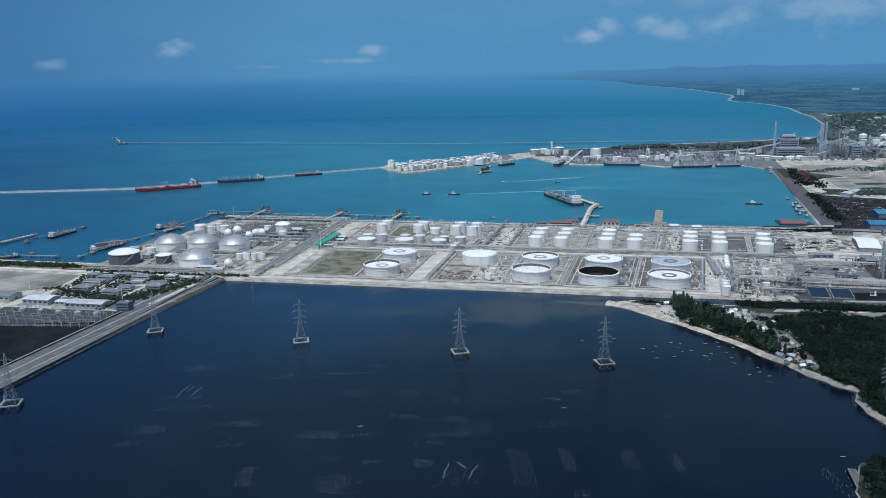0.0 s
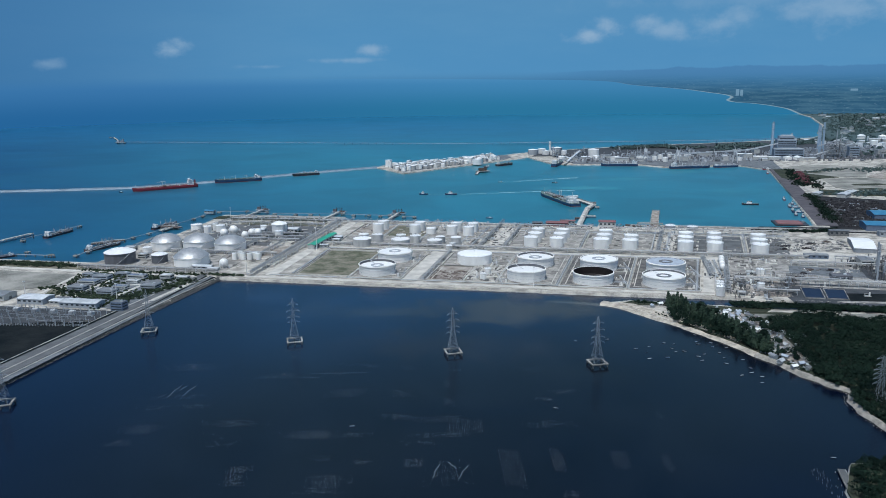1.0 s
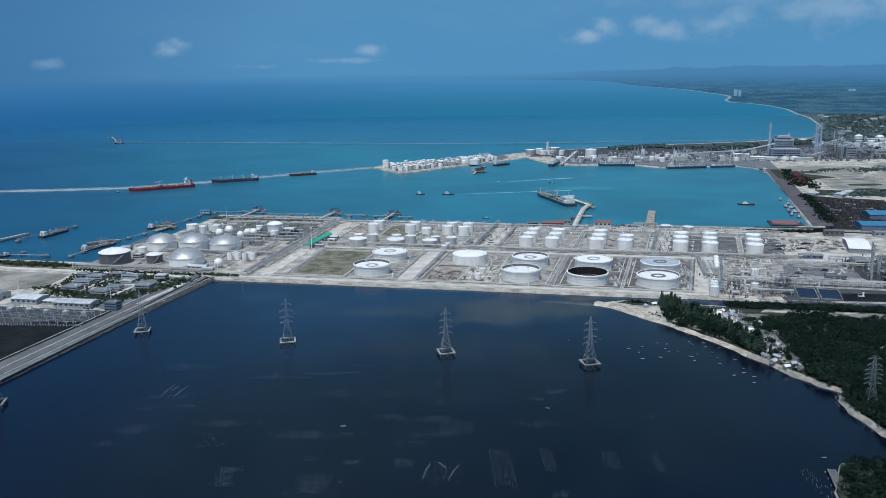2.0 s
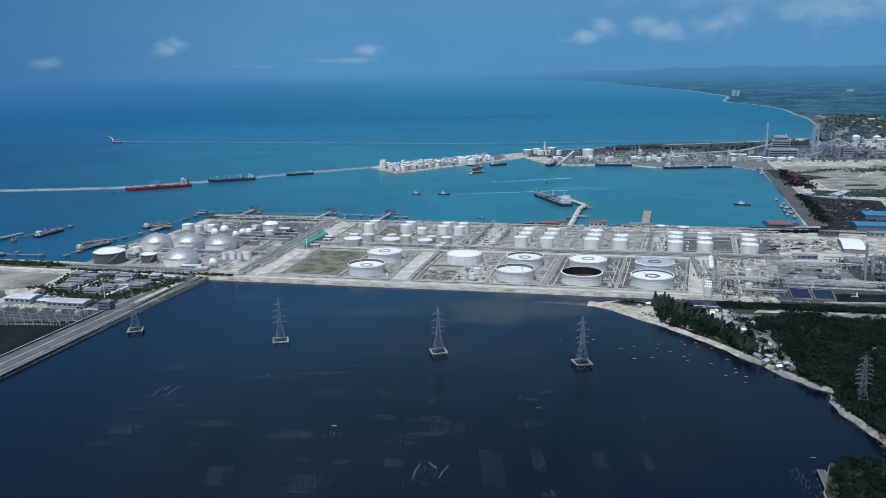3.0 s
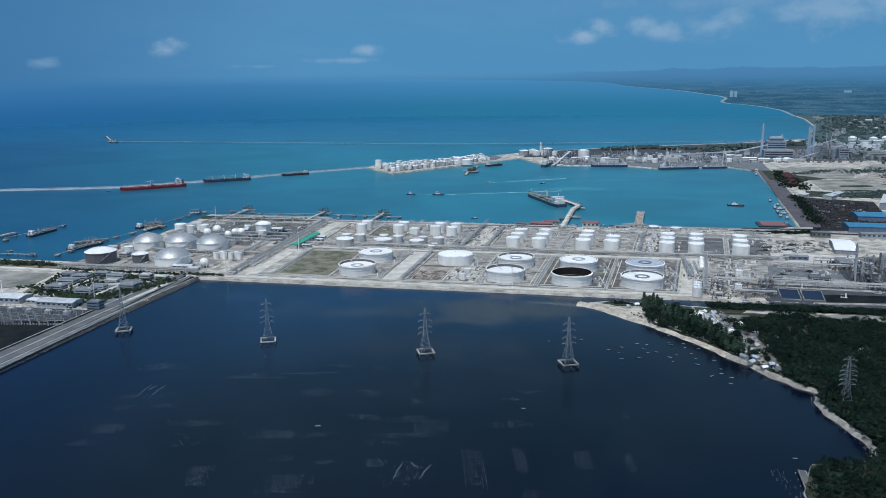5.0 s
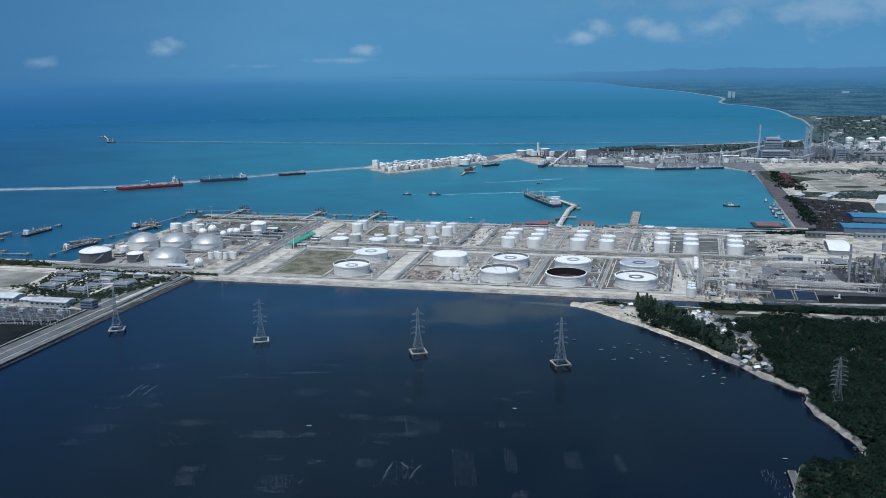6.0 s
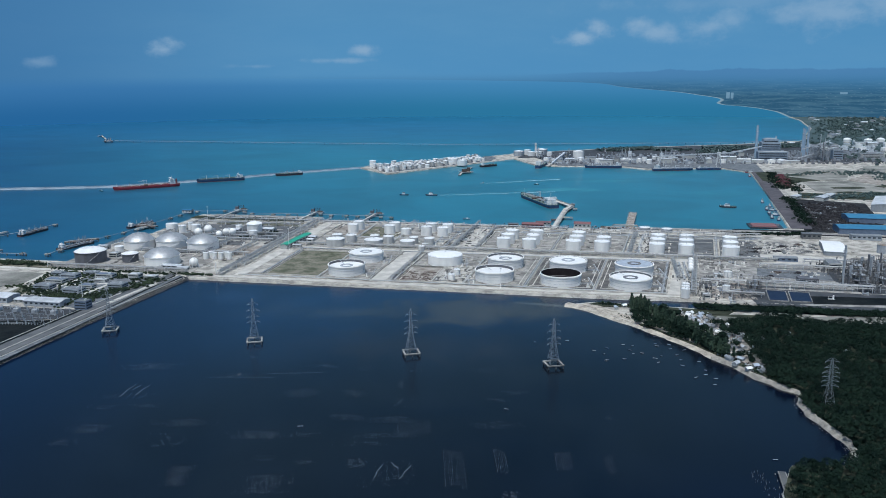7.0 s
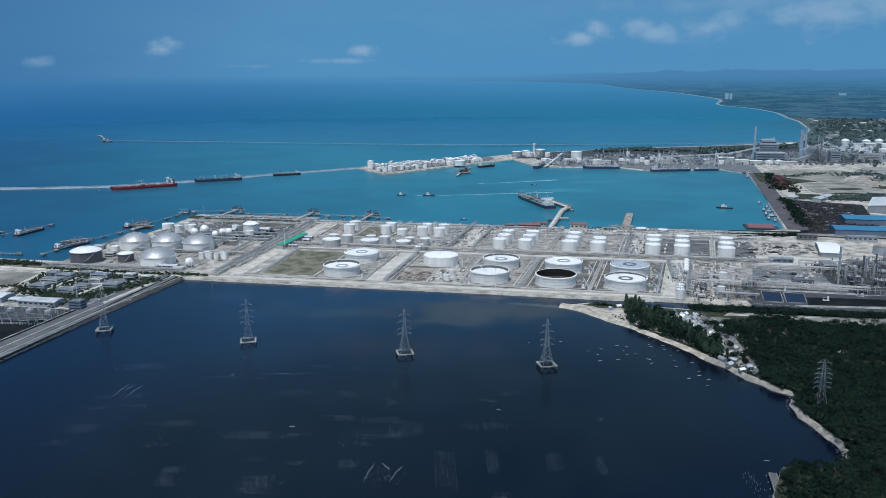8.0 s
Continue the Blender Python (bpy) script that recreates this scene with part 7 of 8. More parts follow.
for x, y, w, d, h, m in ((1150, 1945, 26, 24, 26, HAZEWALL), (1250, 1950, 60, 30, 16, WALL), (1300, 2010, 40, 24, 12, WALL), (1370, 2060, 44, 22, 10, WALL)):
    flat_block(x, y, w, d, h, GRIDTURN, m, ROOFGREY, "large grey plant block beyond the harbour", 4, name="plant_block")
for i in range(30):
    x, y = rt.uniform(1180, 1700), rt.uniform(1940, 2360)
    if rt.random() < 0.35:
        far_tank(x, y, rt.uniform(7, 14), rt.uniform(10, 18))
    else:
        shed(x, y, rt.uniform(14, 36), rt.uniform(10, 20), rt.uniform(5, 11), GRIDTURN, (ROOFPALE, ROOFPALE, ROOFGREY)[i % 3], WALL, "pale plant building beyond the harbour", 0.1, windows=False, group="far plant buildings")
for x, y in ((1462, 2440), (1517, 2410), (1573, 2430)):
    dome_tank(x, y, 13, 11, 5, WHITE, TOP, "far white dome-roofed tank")
for x, y in ((937, 1880), (962, 1877)):
    far_tank(x, y, 11, 9)

# scattered roofs and tall houses in the country behind
for i in range(46):
    d, a = rt.uniform(2500, 4650), rt.uniform(0.47, 0.62)
    x, y = EYE[0] + d * math.sin(a), d * math.cos(a)
    if not dry(x - 30, y):
        continue
    shed(x, y, rt.uniform(12, 36), rt.uniform(10, 20), rt.uniform(5, 9), rt.uniform(0, 180), (ROOFPALE, ROOFGREY, ROOFGREY, ROOFGREY)[i % 4], WALL, "far pale-roofed building among trees", 0.15, windows=False, group="far country roofs")
# trestle far out at sea, with its berth
def trestle(points, w, z, step):
    t = thing("sea_trestle", "long low trestle bridge on piles far out at sea", "trestle")
    for (ax, ay), (bx, by) in zip(points, points[1:]):
        part("deck", Geo().beam((ax, ay, z), (bx, by, z), w, 0.7), HAZEMOLE, t)
        part("pipe", Geo().rod((ax, ay, z + 1.3), (bx, by, z + 1.3), 0.3, 6), HAZEMOLE, t)
        n = int(math.hypot(bx - ax, by - ay) // step)
        pile = Geo().box(0, 0, -2, 1.8, 1.4, z + 1.5).mesh("pier_bent")
        for i in range(n):
            part("pier_bent", pile, HAZEMOLE, t).location = (ax + (bx - ax) * i / n, ay + (by - ay) * i / n, 0)
    return t


trestle([(-1238, 2745), (60, 2470), (1050, 2440), (1330, 2525)], 4, 5, 30)
t = thing("berth_head", "cluttered berth platform at the end of the trestle", "platform", -1250, 2735, 0, GRIDTURN)
part("deck", Geo().box(0, 0, 4, 40, 16, 2), DULL, t)
part("tower", Geo().box(-10, 0, 6, 8, 8, 7).box(10, 0, 6, 4, 4, 12).box(2, 0, 6, 3, 3, 9), DULL, t)
part("pile", Geo().box(-14, 0, -2, 3, 12, 6).box(14, 0, -2, 3, 12, 6), DULL, t)
pier([(-1260, 2750), (-1400, 3000)], 5, 5, "walkway from the berth platform to a dolphin", 40)
dolphin(-1410, 3000, 14)


# ---- leaves: many small clumps in one mesh ----
def clump_mesh(name, centres, radii, per, size, squash=0.8, seed=1, up=0.25):
    """Crowns made of small tilted leaf clumps, over and inside a lumpy hull round every centre."""
    r = np.random.default_rng(seed)
    n = len(centres)
    c, rad = np.repeat(np.asarray(centres, float), per, 0), np.repeat(np.asarray(radii, float), per)
    d = r.normal(size=(n * per, 3))
    d[:, 2] = np.abs(d[:, 2]) * 0.9 - up
    d /= np.linalg.norm(d, axis=1)[:, None]
    lump = 1 + 0.25 * np.sin(d[:, 0] * 5 + c[:, 0]) * np.sin(d[:, 1] * 5 + c[:, 1])
    mid = c + d * (rad * lump * r.uniform(0.72, 1.05, n * per))[:, None] * np.array([1, 1, squash])
    lean = d + np.array([0, 0, 0.7])
    lean /= np.linalg.norm(lean, axis=1)[:, None]
    a = r.normal(size=(n * per, 3))
    a -= (a * lean).sum(1)[:, None] * lean * 0.85
    a /= np.linalg.norm(a, axis=1)[:, None]
    b = np.cross(d + 0.3 * r.normal(size=(n * per, 3)) + np.array([0, 0, 0.7]), a)
    b /= np.linalg.norm(b, axis=1)[:, None]
    s = (size * r.uniform(0.6, 1.3, n * per))[:, None]
    corners = np.stack([mid - a * s - b * s * 0.6, mid + a * s * 0.9 - b * s * 0.5, mid + a * s * 0.7 + b * s * 0.8, mid - a * s * 0.8 + b * s * 0.7], 1)
    corners[:, 1::2] += d[:, None] * (s * 0.35)[:, None]
    m = bpy.data.meshes.new(name)
    k = n * per
    m.vertices.add(4 * k)
    m.vertices.foreach_set("co", corners.ravel())
    m.loops.add(4 * k)
    m.loops.foreach_set("vertex_index", np.arange(4 * k))
    m.polygons.add(k)
    m.polygons.foreach_set("loop_start", np.arange(k) * 4)
    m.update(calc_edges=True)
    return m


def tree_kind(seed, h, r, needle=False):
    """One tree: tapered trunk, limbs and an uneven crown."""
    q = random.Random(seed)
    t = thing("tree", "dark green casuarina with a feathery crown" if needle else "dark green broad-crowned tree", "tree", group="casuarinas" if needle else "broad-crowned trees")
    g = Geo().tube(0, 0, -0.5, h * (0.95 if needle else 0.6), 0.32, 0.1, 7)
    centres, radii = [], []
    for i in range(9 if needle else 7):
        f = (i + 0.5) / (9 if needle else 7)
        a = q.uniform(0, 6.3)
        if needle:
            z, out, rad = h * (0.2 + 0.78 * f), r * 0.5 * (1 - f), r * (0.75 - 0.5 * f)
        else:
            z, out, rad = h * q.uniform(0.5, 0.85), r * 0.55 * q.uniform(0.4, 1.1), r * q.uniform(0.4, 0.65)
        p = (out * math.cos(a), out * math.sin(a), z)
        g.beam((0, 0, z * 0.75), p, 0.16)
        centres.append(p)
        radii.append(rad)
    part("trunk", g, BARK, t)
    part("crown", clump_mesh("crown", centres, radii, 34, 0.62 if needle else 0.8, 1.2 if needle else 0.75, seed), NEEDLE if needle else LEAF, t)
    return t


HOUSES = [(221, 686), (234, 691), (284, 666), (295, 667), (282, 645), (284, 632), (290, 629), (292, 651), (290, 661), (283, 592), (300, 613), (293, 583), (291, 641), (300, 640), (286, 655), (302, 628), (296, 620), (290, 606),
          (305, 600), (299, 592), (310, 588), (298, 572), (291, 562), (304, 566), (296, 548), (303, 537), (308, 652), (303, 663), (313, 618), (320, 604), (298, 656), (285, 620), (309, 577), (297, 632), (315, 632), (288, 541), (294, 531), (301, 526), (284, 551), (331, 596), (364, 609), (392, 560)]
CASUARINA = [tree_kind(50 + i, 12 + 1.5 * i, 2.7, True) for i in range(3)]
BROAD = [tree_kind(60 + i, 6.5 + i, 3.2 + 0.4 * i) for i in range(4)]
rf = random.Random(31)
for ob, (x, y) in zip(CASUARINA, ((252, 664), (256, 660), (249, 668))):
    ob.matrix_basis = spot(x, y, 2.9)
for ob, (x, y) in zip(BROAD, ((300, 600), (306, 612), (296, 590), (310, 604))):
    ob.matrix_basis = spot(x, y, 2.9)


def set_tree(kinds, x, y, k=1.0, z=2.9):
    if any(math.hypot(x - a, y - b) < 5.0 or (abs(x - a) < 3 and -8 < y - b < 0) for a, b in HOUSES):
        return
    s = k * rf.uniform(0.75, 1.2)
    copy_thing(kinds[rf.randrange(len(kinds))], spot(x, y, z, 0, 0, rf.uniform(0, 360)) @ Matrix.Diagonal((s, s, s * rf.uniform(0.85, 1.15), 1)))


# a tall casuarina stand at the point, then a belt behind the beach
for i in range(46):
    set_tree(CASUARINA, rf.uniform(236, 253), rf.uniform(672, 687), rf.uniform(0.8, 1.05))
BELT = between([(250, 676), (256, 653), (267, 630), (275, 604), (281, 580), (288, 552)], 2.0)
for i in range(120):
    x, y = BELT[rf.randrange(len(BELT))]
    set_tree(CASUARINA, x + rf.gauss(0, 3.2), y + rf.gauss(0, 3.0), rf.uniform(0.7, 1.05))
for i in range(60):
    x, y = BELT[rf.randrange(len(BELT))]
    set_tree(BROAD, x + rf.gauss(8, 6), y + rf.gauss(0, 5), rf.uniform(0.7, 1.1))
for x, y in ((218, 700), (225, 698), (212, 702), (232, 697), (246, 690)):
    set_tree(BROAD, x, y, 0.5)

# village houses among the trees
for i, (x, y) in enumerate(HOUSES):
    shed(x + rf.uniform(-2, 2), y + rf.uniform(-2, 2), rf.uniform(3.4, 6.4), rf.uniform(2.8, 4.2), rf.uniform(2.0, 2.8), rf.uniform(0, 180), (ROOFPALE, ROOFGREY, TOP, ROOFPALE, ROOFGREY, SHADOWED)[rf.randrange(6)], WALL,
         "small village house with a metal roof among trees", 0.3, 2.9, "house", True, "village houses")
plot("village_ground", [(268, 672), (304, 670), (318, 610), (312, 540), (298, 535), (284, 580), (276, 630)], EARTH, "trodden village ground between houses", 0.12)
plot("point_sand", inland(BEACH[-7:-1], 8) + inland(BEACH[-7:-1], 17)[::-1], WETSAND, "pale trodden sand behind the beach", 0.08)
plot("point_scrub", [(196, 702), (208, 708), (236, 701), (290, 686), (340, 674), (330, 664), (285, 668), (256, 676), (236, 692), (212, 694)], DARKGRASS, "low green scrub on the sand point", 0.14)
plot("clearing_1", [(306, 648), (345, 646), (352, 654), (318, 660)], SAND, "bare sandy clearing in the wood", 0.12)
plot("clearing_2", [(392, 642), (520, 626), (640, 610), (640, 640), (480, 652), (400, 656)], SAND, "long pale sandy clearing behind the wood", 0.12)

clutter("village_litter", "pale lean-tos, tarps and stores between village houses", ROOFPALE, 260, 241, lambda q: (lambda h: (h[0] + q.gauss(0, 6), h[1] + q.gauss(0, 6)))(HOUSES[q.randrange(2, 34)]), (0.6, 2.6), (0.5, 2.0))
clutter("village_litter", "dark stores and nets between village houses", SLATE, 200, 242, lambda q: (lambda h: (h[0] + q.gauss(0, 7), h[1] + q.gauss(0, 7)))(HOUSES[q.randrange(2, 34)]), (0.6, 2.4), (0.5, 1.6))
clutter("beach_litter", "driftwood, nets and gear lying on the sand", RUSTY, 240, 243, lambda q: (lambda p: (p[0] + q.gauss(0, 2), p[1] + q.gauss(0, 2)))(inland(between(BEACH[8:-2], 2.0), 12)[q.randrange(60)]), (0.3, 1.5), (0.2, 0.7))

# the wood itself
centres, radii = [], []


def shore_x(y):
    """East-west place of the bay's shore."""
    for (ax, ay), (bx, by) in zip(BEACH, BEACH[1:]):
        if ay <= y <= by:
            return ax + (bx - ax) * (y - ay) / (by - ay)
    return 186.0


def in_wood(x, y):
    west = shore_x(y) + (2.2 if y < 505 else 5.5) + 3.0 * noise.noise(Vector((x, y, 4.0)) * 0.12)
    if y < 391:
        west = 229.5 + (y - 300) * 0.21 if y < 358 else 241.5 + (y - 358) * 0.64
    if 385 < y < 392:
        west = 297
    if x < west + 1.5 or y > 668 - 0.13 * (x - 250):
        return False
    if 392 < x < 640 and 652 - 0.1 * (x - 392) - 14 < y < 668 - 0.1 * (x - 392):
        return False
    if 306 < x < 350 and 643 < y < 662:
        return False
    for a, b in HOUSES:
        if math.hypot(x - a, y - b) < 6.0 or (abs(x - a) < 4 and -11 < y - b < 0):
            return False
    return True


cells = collections.defaultdict(list)
for _ in range(26000):
    x, y = rf.uniform(232, 760), rf.uniform(296, 668)
    if not in_wood(x, y) or x > 330 + (y - 300) * 1.15:
        continue
    thick = noise.noise(Vector((x, y, 0)) * 0.03)
    r = rf.uniform(1.9, 4.4) * (1 + 0.3 * thick) * (0.75 if x < shore_x(y) + 12 else 1.0)
    cell = int(x // 6), int(y // 6)
    close = [p for a in (-1, 0, 1) for b in (-1, 0, 1) for p in cells[cell[0] + a, cell[1] + b]]
    if any(math.hypot(x - a, y - b) < 0.62 * (r + c) for a, b, c in close):   # crowns touch but keep their own shape
        continue
    cells[cell].append((x, y, r))
    centres.append((x, y, 3.2 + r * 0.9 + 1.5 * thick + rf.uniform(-0.6, 2.4)))
    radii.append(r)
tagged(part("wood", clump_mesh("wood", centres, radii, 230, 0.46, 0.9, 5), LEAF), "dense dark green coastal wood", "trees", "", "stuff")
centres, radii = [], []
for _ in range(700):   # thicket along the creek bank
    f = rf.random()
    x, y = 308 + 200 * f + rf.uniform(-4, 4), 686 - 34 * f + rf.gauss(0, 3.5)
    r = rf.uniform(1.4, 3.0)
    centres.append((x, y, 3.0 + r))
    radii.append(r)
tagged(part("thicket", clump_mesh("thicket", centres, radii, 40, 0.65, 0.8, 6), LEAF), "dark green thicket on the creek bank", "bushes", "", "stuff")


def hedge(name, line, wide, count, size, label, seed, base=3.0, per=30, leaf=0.7, tone=LEAF):
    q, cs, rs = random.Random(seed), [], []
    segs = [(a, b, math.hypot(b[0] - a[0], b[1] - a[1])) for a, b in zip(line, line[1:])]
    total = sum(s[2] for s in segs)
    for _ in range(count):
        d = q.uniform(0, total)
        for (ax, ay), (bx, by), k in segs:
            if d <= k:
                break
            d -= k
        r = size * q.uniform(0.5, 1.2)
        x, y = ax + (bx - ax) * d / k + q.gauss(0, wide), ay + (by - ay) * d / k + q.gauss(0, wide)
        if dry(x, y):
            cs.append((x, y, base + r * 0.8))
            rs.append(r)
    tagged(part(name, clump_mesh(name, cs, rs, per, leaf, 0.9, seed), tone), label, "trees", "", "stuff")


hedge("tree_belt", [(-620, 912), (-480, 884)], 4, 240, 2.6, "row of green trees along the west quay", 71, tone=GARDEN)
hedge("hedge", [(-460, 866), (-300, 834)], 2, 200, 1.1, "trimmed green bushes along the office road", 72, tone=GARDEN)
hedge("shrubs", [(-440, 780), (-372, 750), (-340, 770), (-300, 812)], 8, 190, 1.1, "green garden shrubs round the offices", 73, tone=GARDEN)
hedge("shrubs", [(-400, 842), (-405, 792), (-345, 830)], 7, 140, 1.1, "green garden shrubs between offices", 74, tone=GARDEN)
hedge("shrubs", [(-370, 712), (-350, 745), (-322, 780)], 4, 130, 1.1, "green garden shrubs beside the causeway", 75, tone=GARDEN)
hedge("shrubs", [(-446, 800), (-446, 846), (-400, 840)], 4, 110, 1.2, "green garden trees round the grey roofs", 171, tone=GARDEN)
hedge("garden_trees", [(-445, 842), (-400, 832), (-345, 822), (-300, 806), (-330, 760), (-352, 732)], 5, 260, 1.7, "dark green garden trees among office blocks", 191, tone=GARDEN)
hedge("garden_trees", [(-436, 770), (-396, 750), (-350, 742), (-330, 770)], 5, 200, 1.5, "dark green garden trees along the office lanes", 192, tone=GARDEN)
hedge("bushes", [(-470, 792), (-440, 780), (-440, 740)], 4, 90, 1.1, "green bushes round the lawn", 172, tone=GARDEN)
hedge("bushes", [(-300, 838), (-240, 826)], 2, 50, 1.5, "low bushes at the yard gate", 76, tone=GARDEN)
hedge("bushes", [site0(-30, 205), site0(10, 260)], 4, 60, 1.8, "dark bushes beside the main road", 77)
hedge("bushes", [(206, 703), (222, 700), (240, 697)], 2.0, 70, 1.0, "low green bushes on the sand point", 173, 2.7, 26, 0.5)
hedge("bushes", inland(BEACH[7:-3], 12), 2.6, 150, 0.9, "low scrub along the back of the beach", 196, 2.6, 26, 0.4)
hedge("bushes", inland(BEACH[:9], 6.5), 1.2, 170, 1.1, "leafy scrub overhanging the narrow shore", 197, 2.4, 30, 0.42)
hedge("bushes", [(494, 1030), (560, 1022), (600, 1030)], 4, 160, 2.4, "dark bushes on the harbour bank", 78, 2.0)
hedge("tree_belt", [(628, 1080), (700, 1290), (720, 1340)], 6, 260, 3.6, "dark trees along the east quay", 79)
hedge("tree_belt", [(770, 1405), (800, 1500), (830, 1560)], 9, 120, 3.4, "dark trees beside red cranes", 80)
hedge("tree_belt", [(740, 2210), (910, 2150), (905, 2230), (1040, 2260)], 16, 620, 5.5, "dark belt of trees behind the far plant", 81, 3, 26, 2.4, HAZELEAF)
hedge("tree_belt", [(560, 2220), (740, 2270)], 10, 240, 6, "dark belt of trees behind the far plant", 82, 3, 26, 2.0, HAZELEAF)
hedge("tree_belt", [(1110, 2290), (1250, 2320), (1310, 2380)], 16, 300, 5.5, "dark trees beside the far beach", 83, 3, 26, 2.4, HAZELEAF)
hedge("far_woods", [(1640, 2750), (1900, 3200), (2300, 3900), (2700, 4500)], 75, 1300, 4.6, "dark far woods along the coast", 87, 2, 13, 2.4, HAZELEAF)
hedge("far_woods", [(1600, 2300), (2200, 3000), (3000, 4000)], 230, 2200, 4.8, "dark far woods and groves", 88, 2, 13, 2.6, HAZELEAF)
hedge("scrub", [(1020, 1460), (1060, 1475), (1230, 1425)], 22, 150, 2.4, "dull green scrub among sand fields", 84, 2.6, 22, 1.1, HAZELEAF)
hedge("scrub", [(1010, 1655), (1080, 1680), (1120, 1640), (1040, 1560)], 16, 260, 2.6, "dark scrub between the sand fields", 198, 2.4, 22, 1.2, HAZELEAF)
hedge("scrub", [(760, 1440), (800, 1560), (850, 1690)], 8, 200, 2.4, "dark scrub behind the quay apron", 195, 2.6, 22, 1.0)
hedge("scrub", [(860, 1648), (900, 1652), (980, 1690)], 9, 70, 2.0, "dull green scrub on sandy ground", 188, 2.6, 20, 1.0, HAZELEAF)
hedge("scrub", [(760, 1350), (850, 1340), (940, 1370)], 14, 200, 2.2, "green scrub beyond the scrap yard", 190, 2.6, 20, 1.6, HAZELEAF)
hedge("scrub", [(1220, 1950), (1400, 2000), (1500, 2100), (1900, 2250)], 60, 420, 5, "dark trees among far plants", 89, 2, 22, 2.8, HAZELEAF)

# ---- the bay: small boats, stake rows, a little jetty ----
for i, (x, y) in enumerate(((127, 603), (157, 605), (177, 581), (190, 586), (184, 573), (183, 559), (206, 594), (209, 581), (210, 573), (199, 561), (218, 574), (214, 591), (236, 596), (236, 590), (248, 593), (246, 583),
                            (233, 567), (226, 562), (226, 553), (247, 569), (247, 558), (244, 546), (257, 580), (261, 554), (260, 536), (247, 522), (262, 519), (257, 508), (241, 613), (257, 527), (253, 397), (-210, 556), (-128, 536), (-60, 447), (88, 470))):
    small_boat(x, y, 2.8 + 1.4 * ((i * 7) % 4) / 3, 50 + 70 * ((i * 5) % 7) / 6, "small wooden fishing boat moored in the bay" if i % 3 else "small pale fishing boat moored in the bay", (BLUEWALL, SLATE, DULL)[i % 3]).location.z = 0.25


def stake_bed(x, y, w, d, n, seed, rows=0):
    q, g = random.Random(seed), Geo()
    lean = q.uniform(-0.12, 0.12)
    for i in range(int(n * 0.5)):
        a, b = max(-0.6, min(0.6, q.gauss(0, 0.27))), q.uniform(-0.5, 0.5)
        if rows:
            a = (round(q.uniform(-0.5, 0.5) * rows) + q.uniform(-0.12, 0.12)) / rows
        s = q.uniform(0.1, 0.22)
        g.box(x + (a + lean * b) * w, y + (b + lean * a) * d, 0, s, s, q.uniform(0.35, 0.7))
    tagged(part("stake_bed", g, STAKE), "bed of thin bleached stakes standing in the bay", "stakes", "", "stuff")


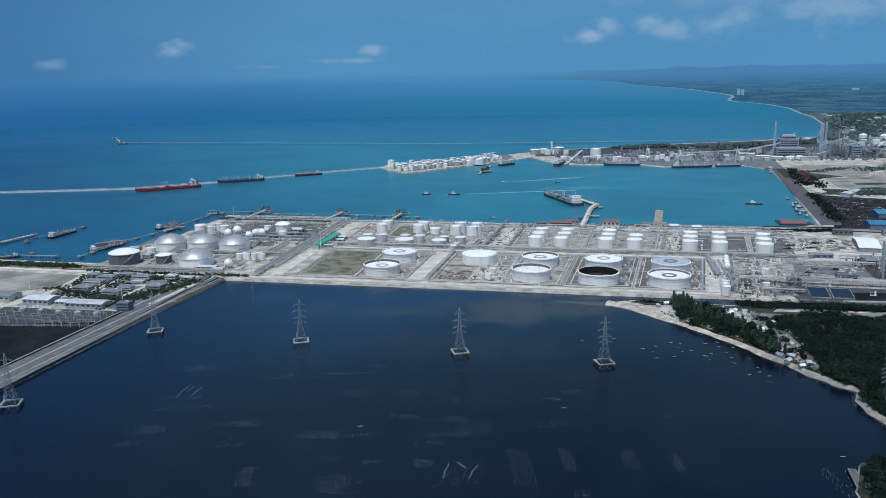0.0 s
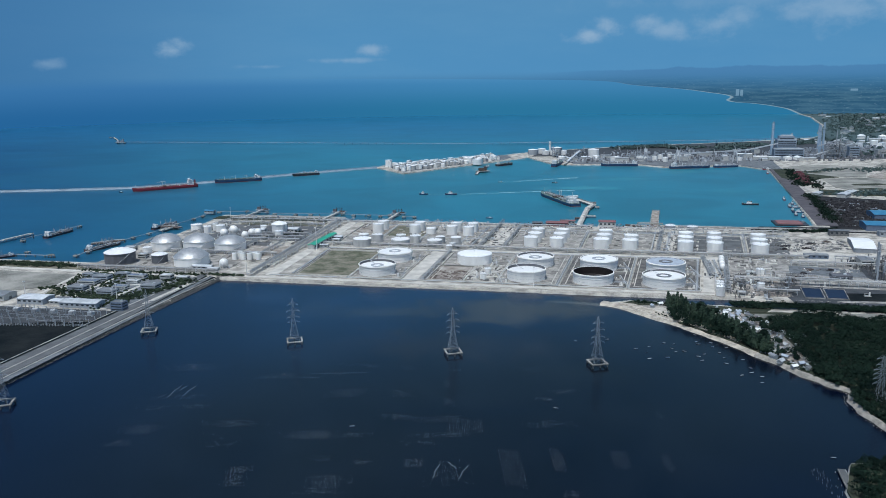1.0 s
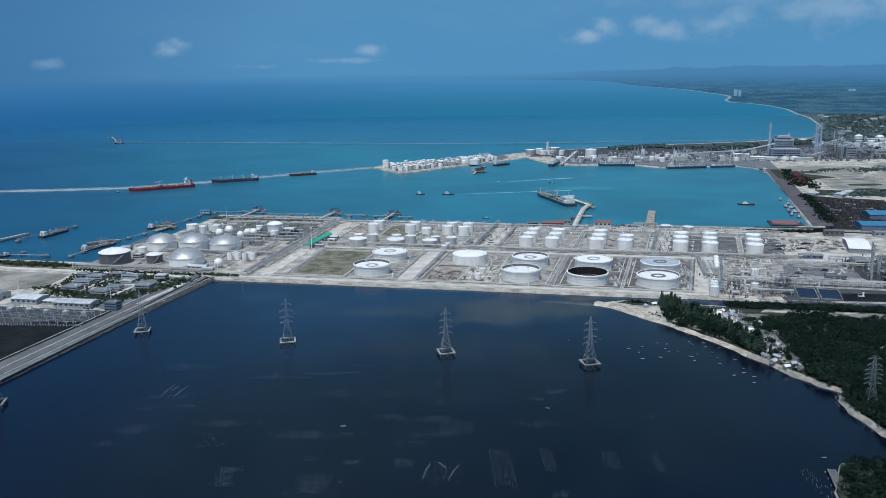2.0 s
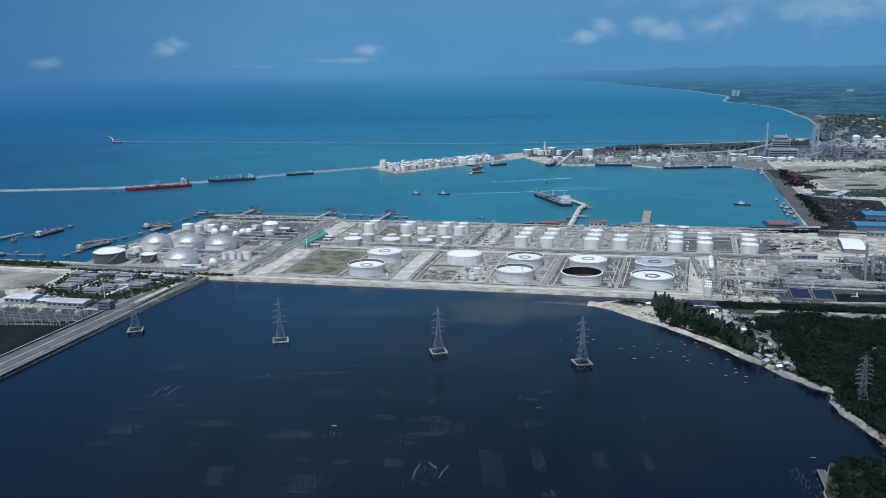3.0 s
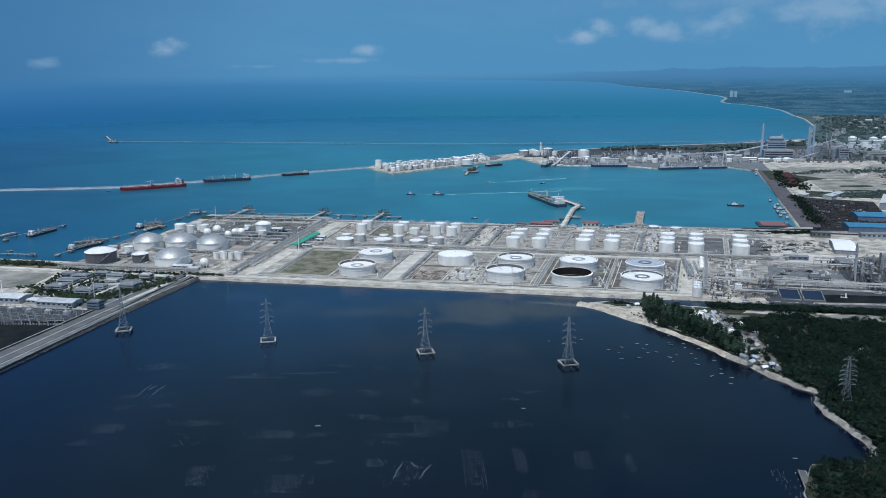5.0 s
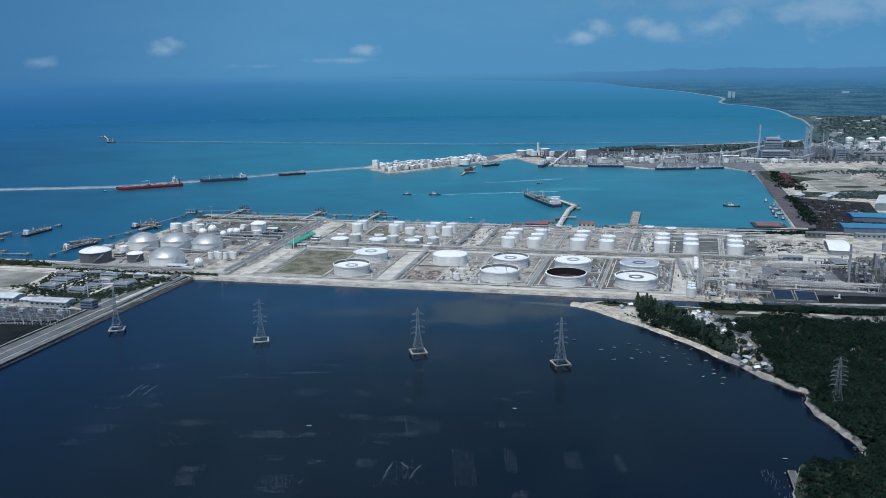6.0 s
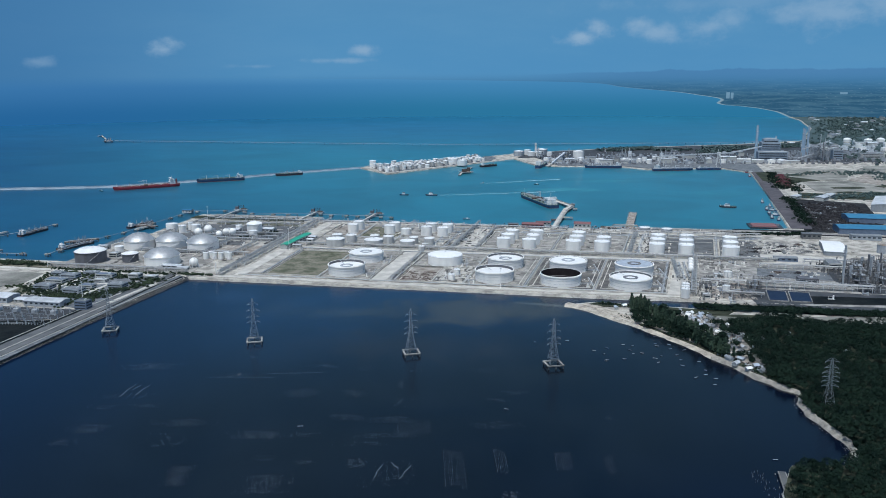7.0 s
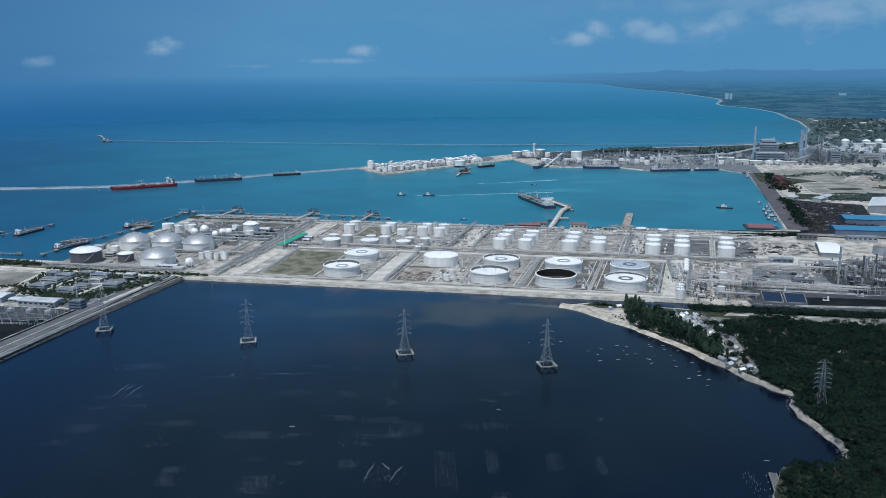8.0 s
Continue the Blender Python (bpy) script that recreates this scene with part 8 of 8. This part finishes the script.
BEDS = (
    (-209, 555, 46, 14, 308, 0), (-207, 498, 54, 8, 136, 0), (-212, 480, 26, 8, 74, 0), (-208, 447, 28, 13, 303, 0), (-145, 454, 41, 10, 324, 0), (-84, 436, 41, 11, 420, 0), (-54, 435, 16, 6, 74, 0), (-124, 386, 14, 22, 365, 0), (-68, 376, 28, 21, 420, 0),
    (-74, 405, 15, 7, 64, 0), (-68, 501, 33, 14, 230, 0), (-60, 553, 39, 8, 99, 0), (-28, 498, 18, 12, 124, 0), (8, 483, 9, 13, 77, 0), (8, 515, 5, 13, 40, 0), (-26, 460, 25, 9, 173, 0), (3, 456, 34, 10, 247, 0), (20, 444, 25, 19, 371, 16),
    (4, 433, 39, 7, 222, 0), (-13, 423, 34, 6, 86, 0), (-14, 398, 13, 11, 176, 12), (48, 391, 14, 43, 420, 11), (78, 399, 8, 28, 276, 7), (97, 497, 18, 8, 95, 0), (83, 485, 17, 6, 80, 0), (80, 446, 38, 11, 167, 0), (118, 398, 11, 21, 211, 9),
    (147, 394, 6, 22, 123, 6), (80, 362, 11, 6, 82, 0), (-128, 574, 10, 5, 27, 0), (-131, 536, 28, 8, 88, 0), (-47, 400, 12, 5, 68, 0), (78, 540, 28, 9, 55, 0), (-25, 548, 12, 10, 44, 0), (18, 541, 20, 6, 50, 0), (-82, 537, 19, 6, 48, 0),
    (8, 386, 30, 28, 252, 0), (-217, 428, 20, 9, 113, 0), (-183, 481, 22, 7, 74, 0), (-148, 430, 23, 18, 105, 0), (161, 456, 5, 10, 30, 0),
)
for i, (x, y, w, d, n, rows) in enumerate(BEDS):
    stake_bed(x, y, w, d, n, 500 + i, rows)
for p, q in (((-210, 498), (-207, 519)), ((-199, 500), (-195, 517)), ((-205, 510), (-202, 517)), ((8, 398), (12, 392)), ((-2, 381), (2, 396)), ((14, 380), (20, 394)), ((-150, 531), (-98, 530)), ((-104, 538), (-60, 539))):
    run = Geo()
    for i in range(30):
        f = i / 29
        run.box(p[0] + (q[0] - p[0]) * f + 0.5 * math.sin(9 * f), p[1] + (q[1] - p[1]) * f, 0, 0.35, 0.35, 0.45)
    tagged(part("float_line", run, STAKE), "line of pale floats on the dark bay water", "floats", "", "stuff")
t = thing("village_jetty", "short pale concrete jetty beside the wood", "jetty", 0, 0, 0)
part("deck", Geo().slab([(247, 382), (251.5, 381), (243.5, 352), (231, 300), (225, 300), (238.5, 352)], 1.0, 1.8), ASPHALT, t)
part("kerb", Geo().beam((247.2, 381, 1.95), (238.8, 352, 1.95), 0.4, 0.4).beam((251.3, 380.5, 1.95), (243.4, 352, 1.95), 0.4, 0.4), GREY, t)
for i in range(5):
    part("pile", Geo().tube(245 - 2.0 * i, 380 - 7 * i, -1, 1.1, 0.3, n=8).tube(249 - 2.0 * i, 379 - 7 * i, -1, 1.1, 0.3, n=8), GREY, t)
g = Geo()
for i in range(70):
    g.box(237 - rf.uniform(0, 8) + 0.2 * (i % 10), 384 - rf.uniform(0, 45), 0, 0.14, 0.14, rf.uniform(0.8, 1.8))
tagged(part("mooring_stakes", g, STAKE), "thin grey mooring stakes beside the jetty", "stakes", "", "stuff")
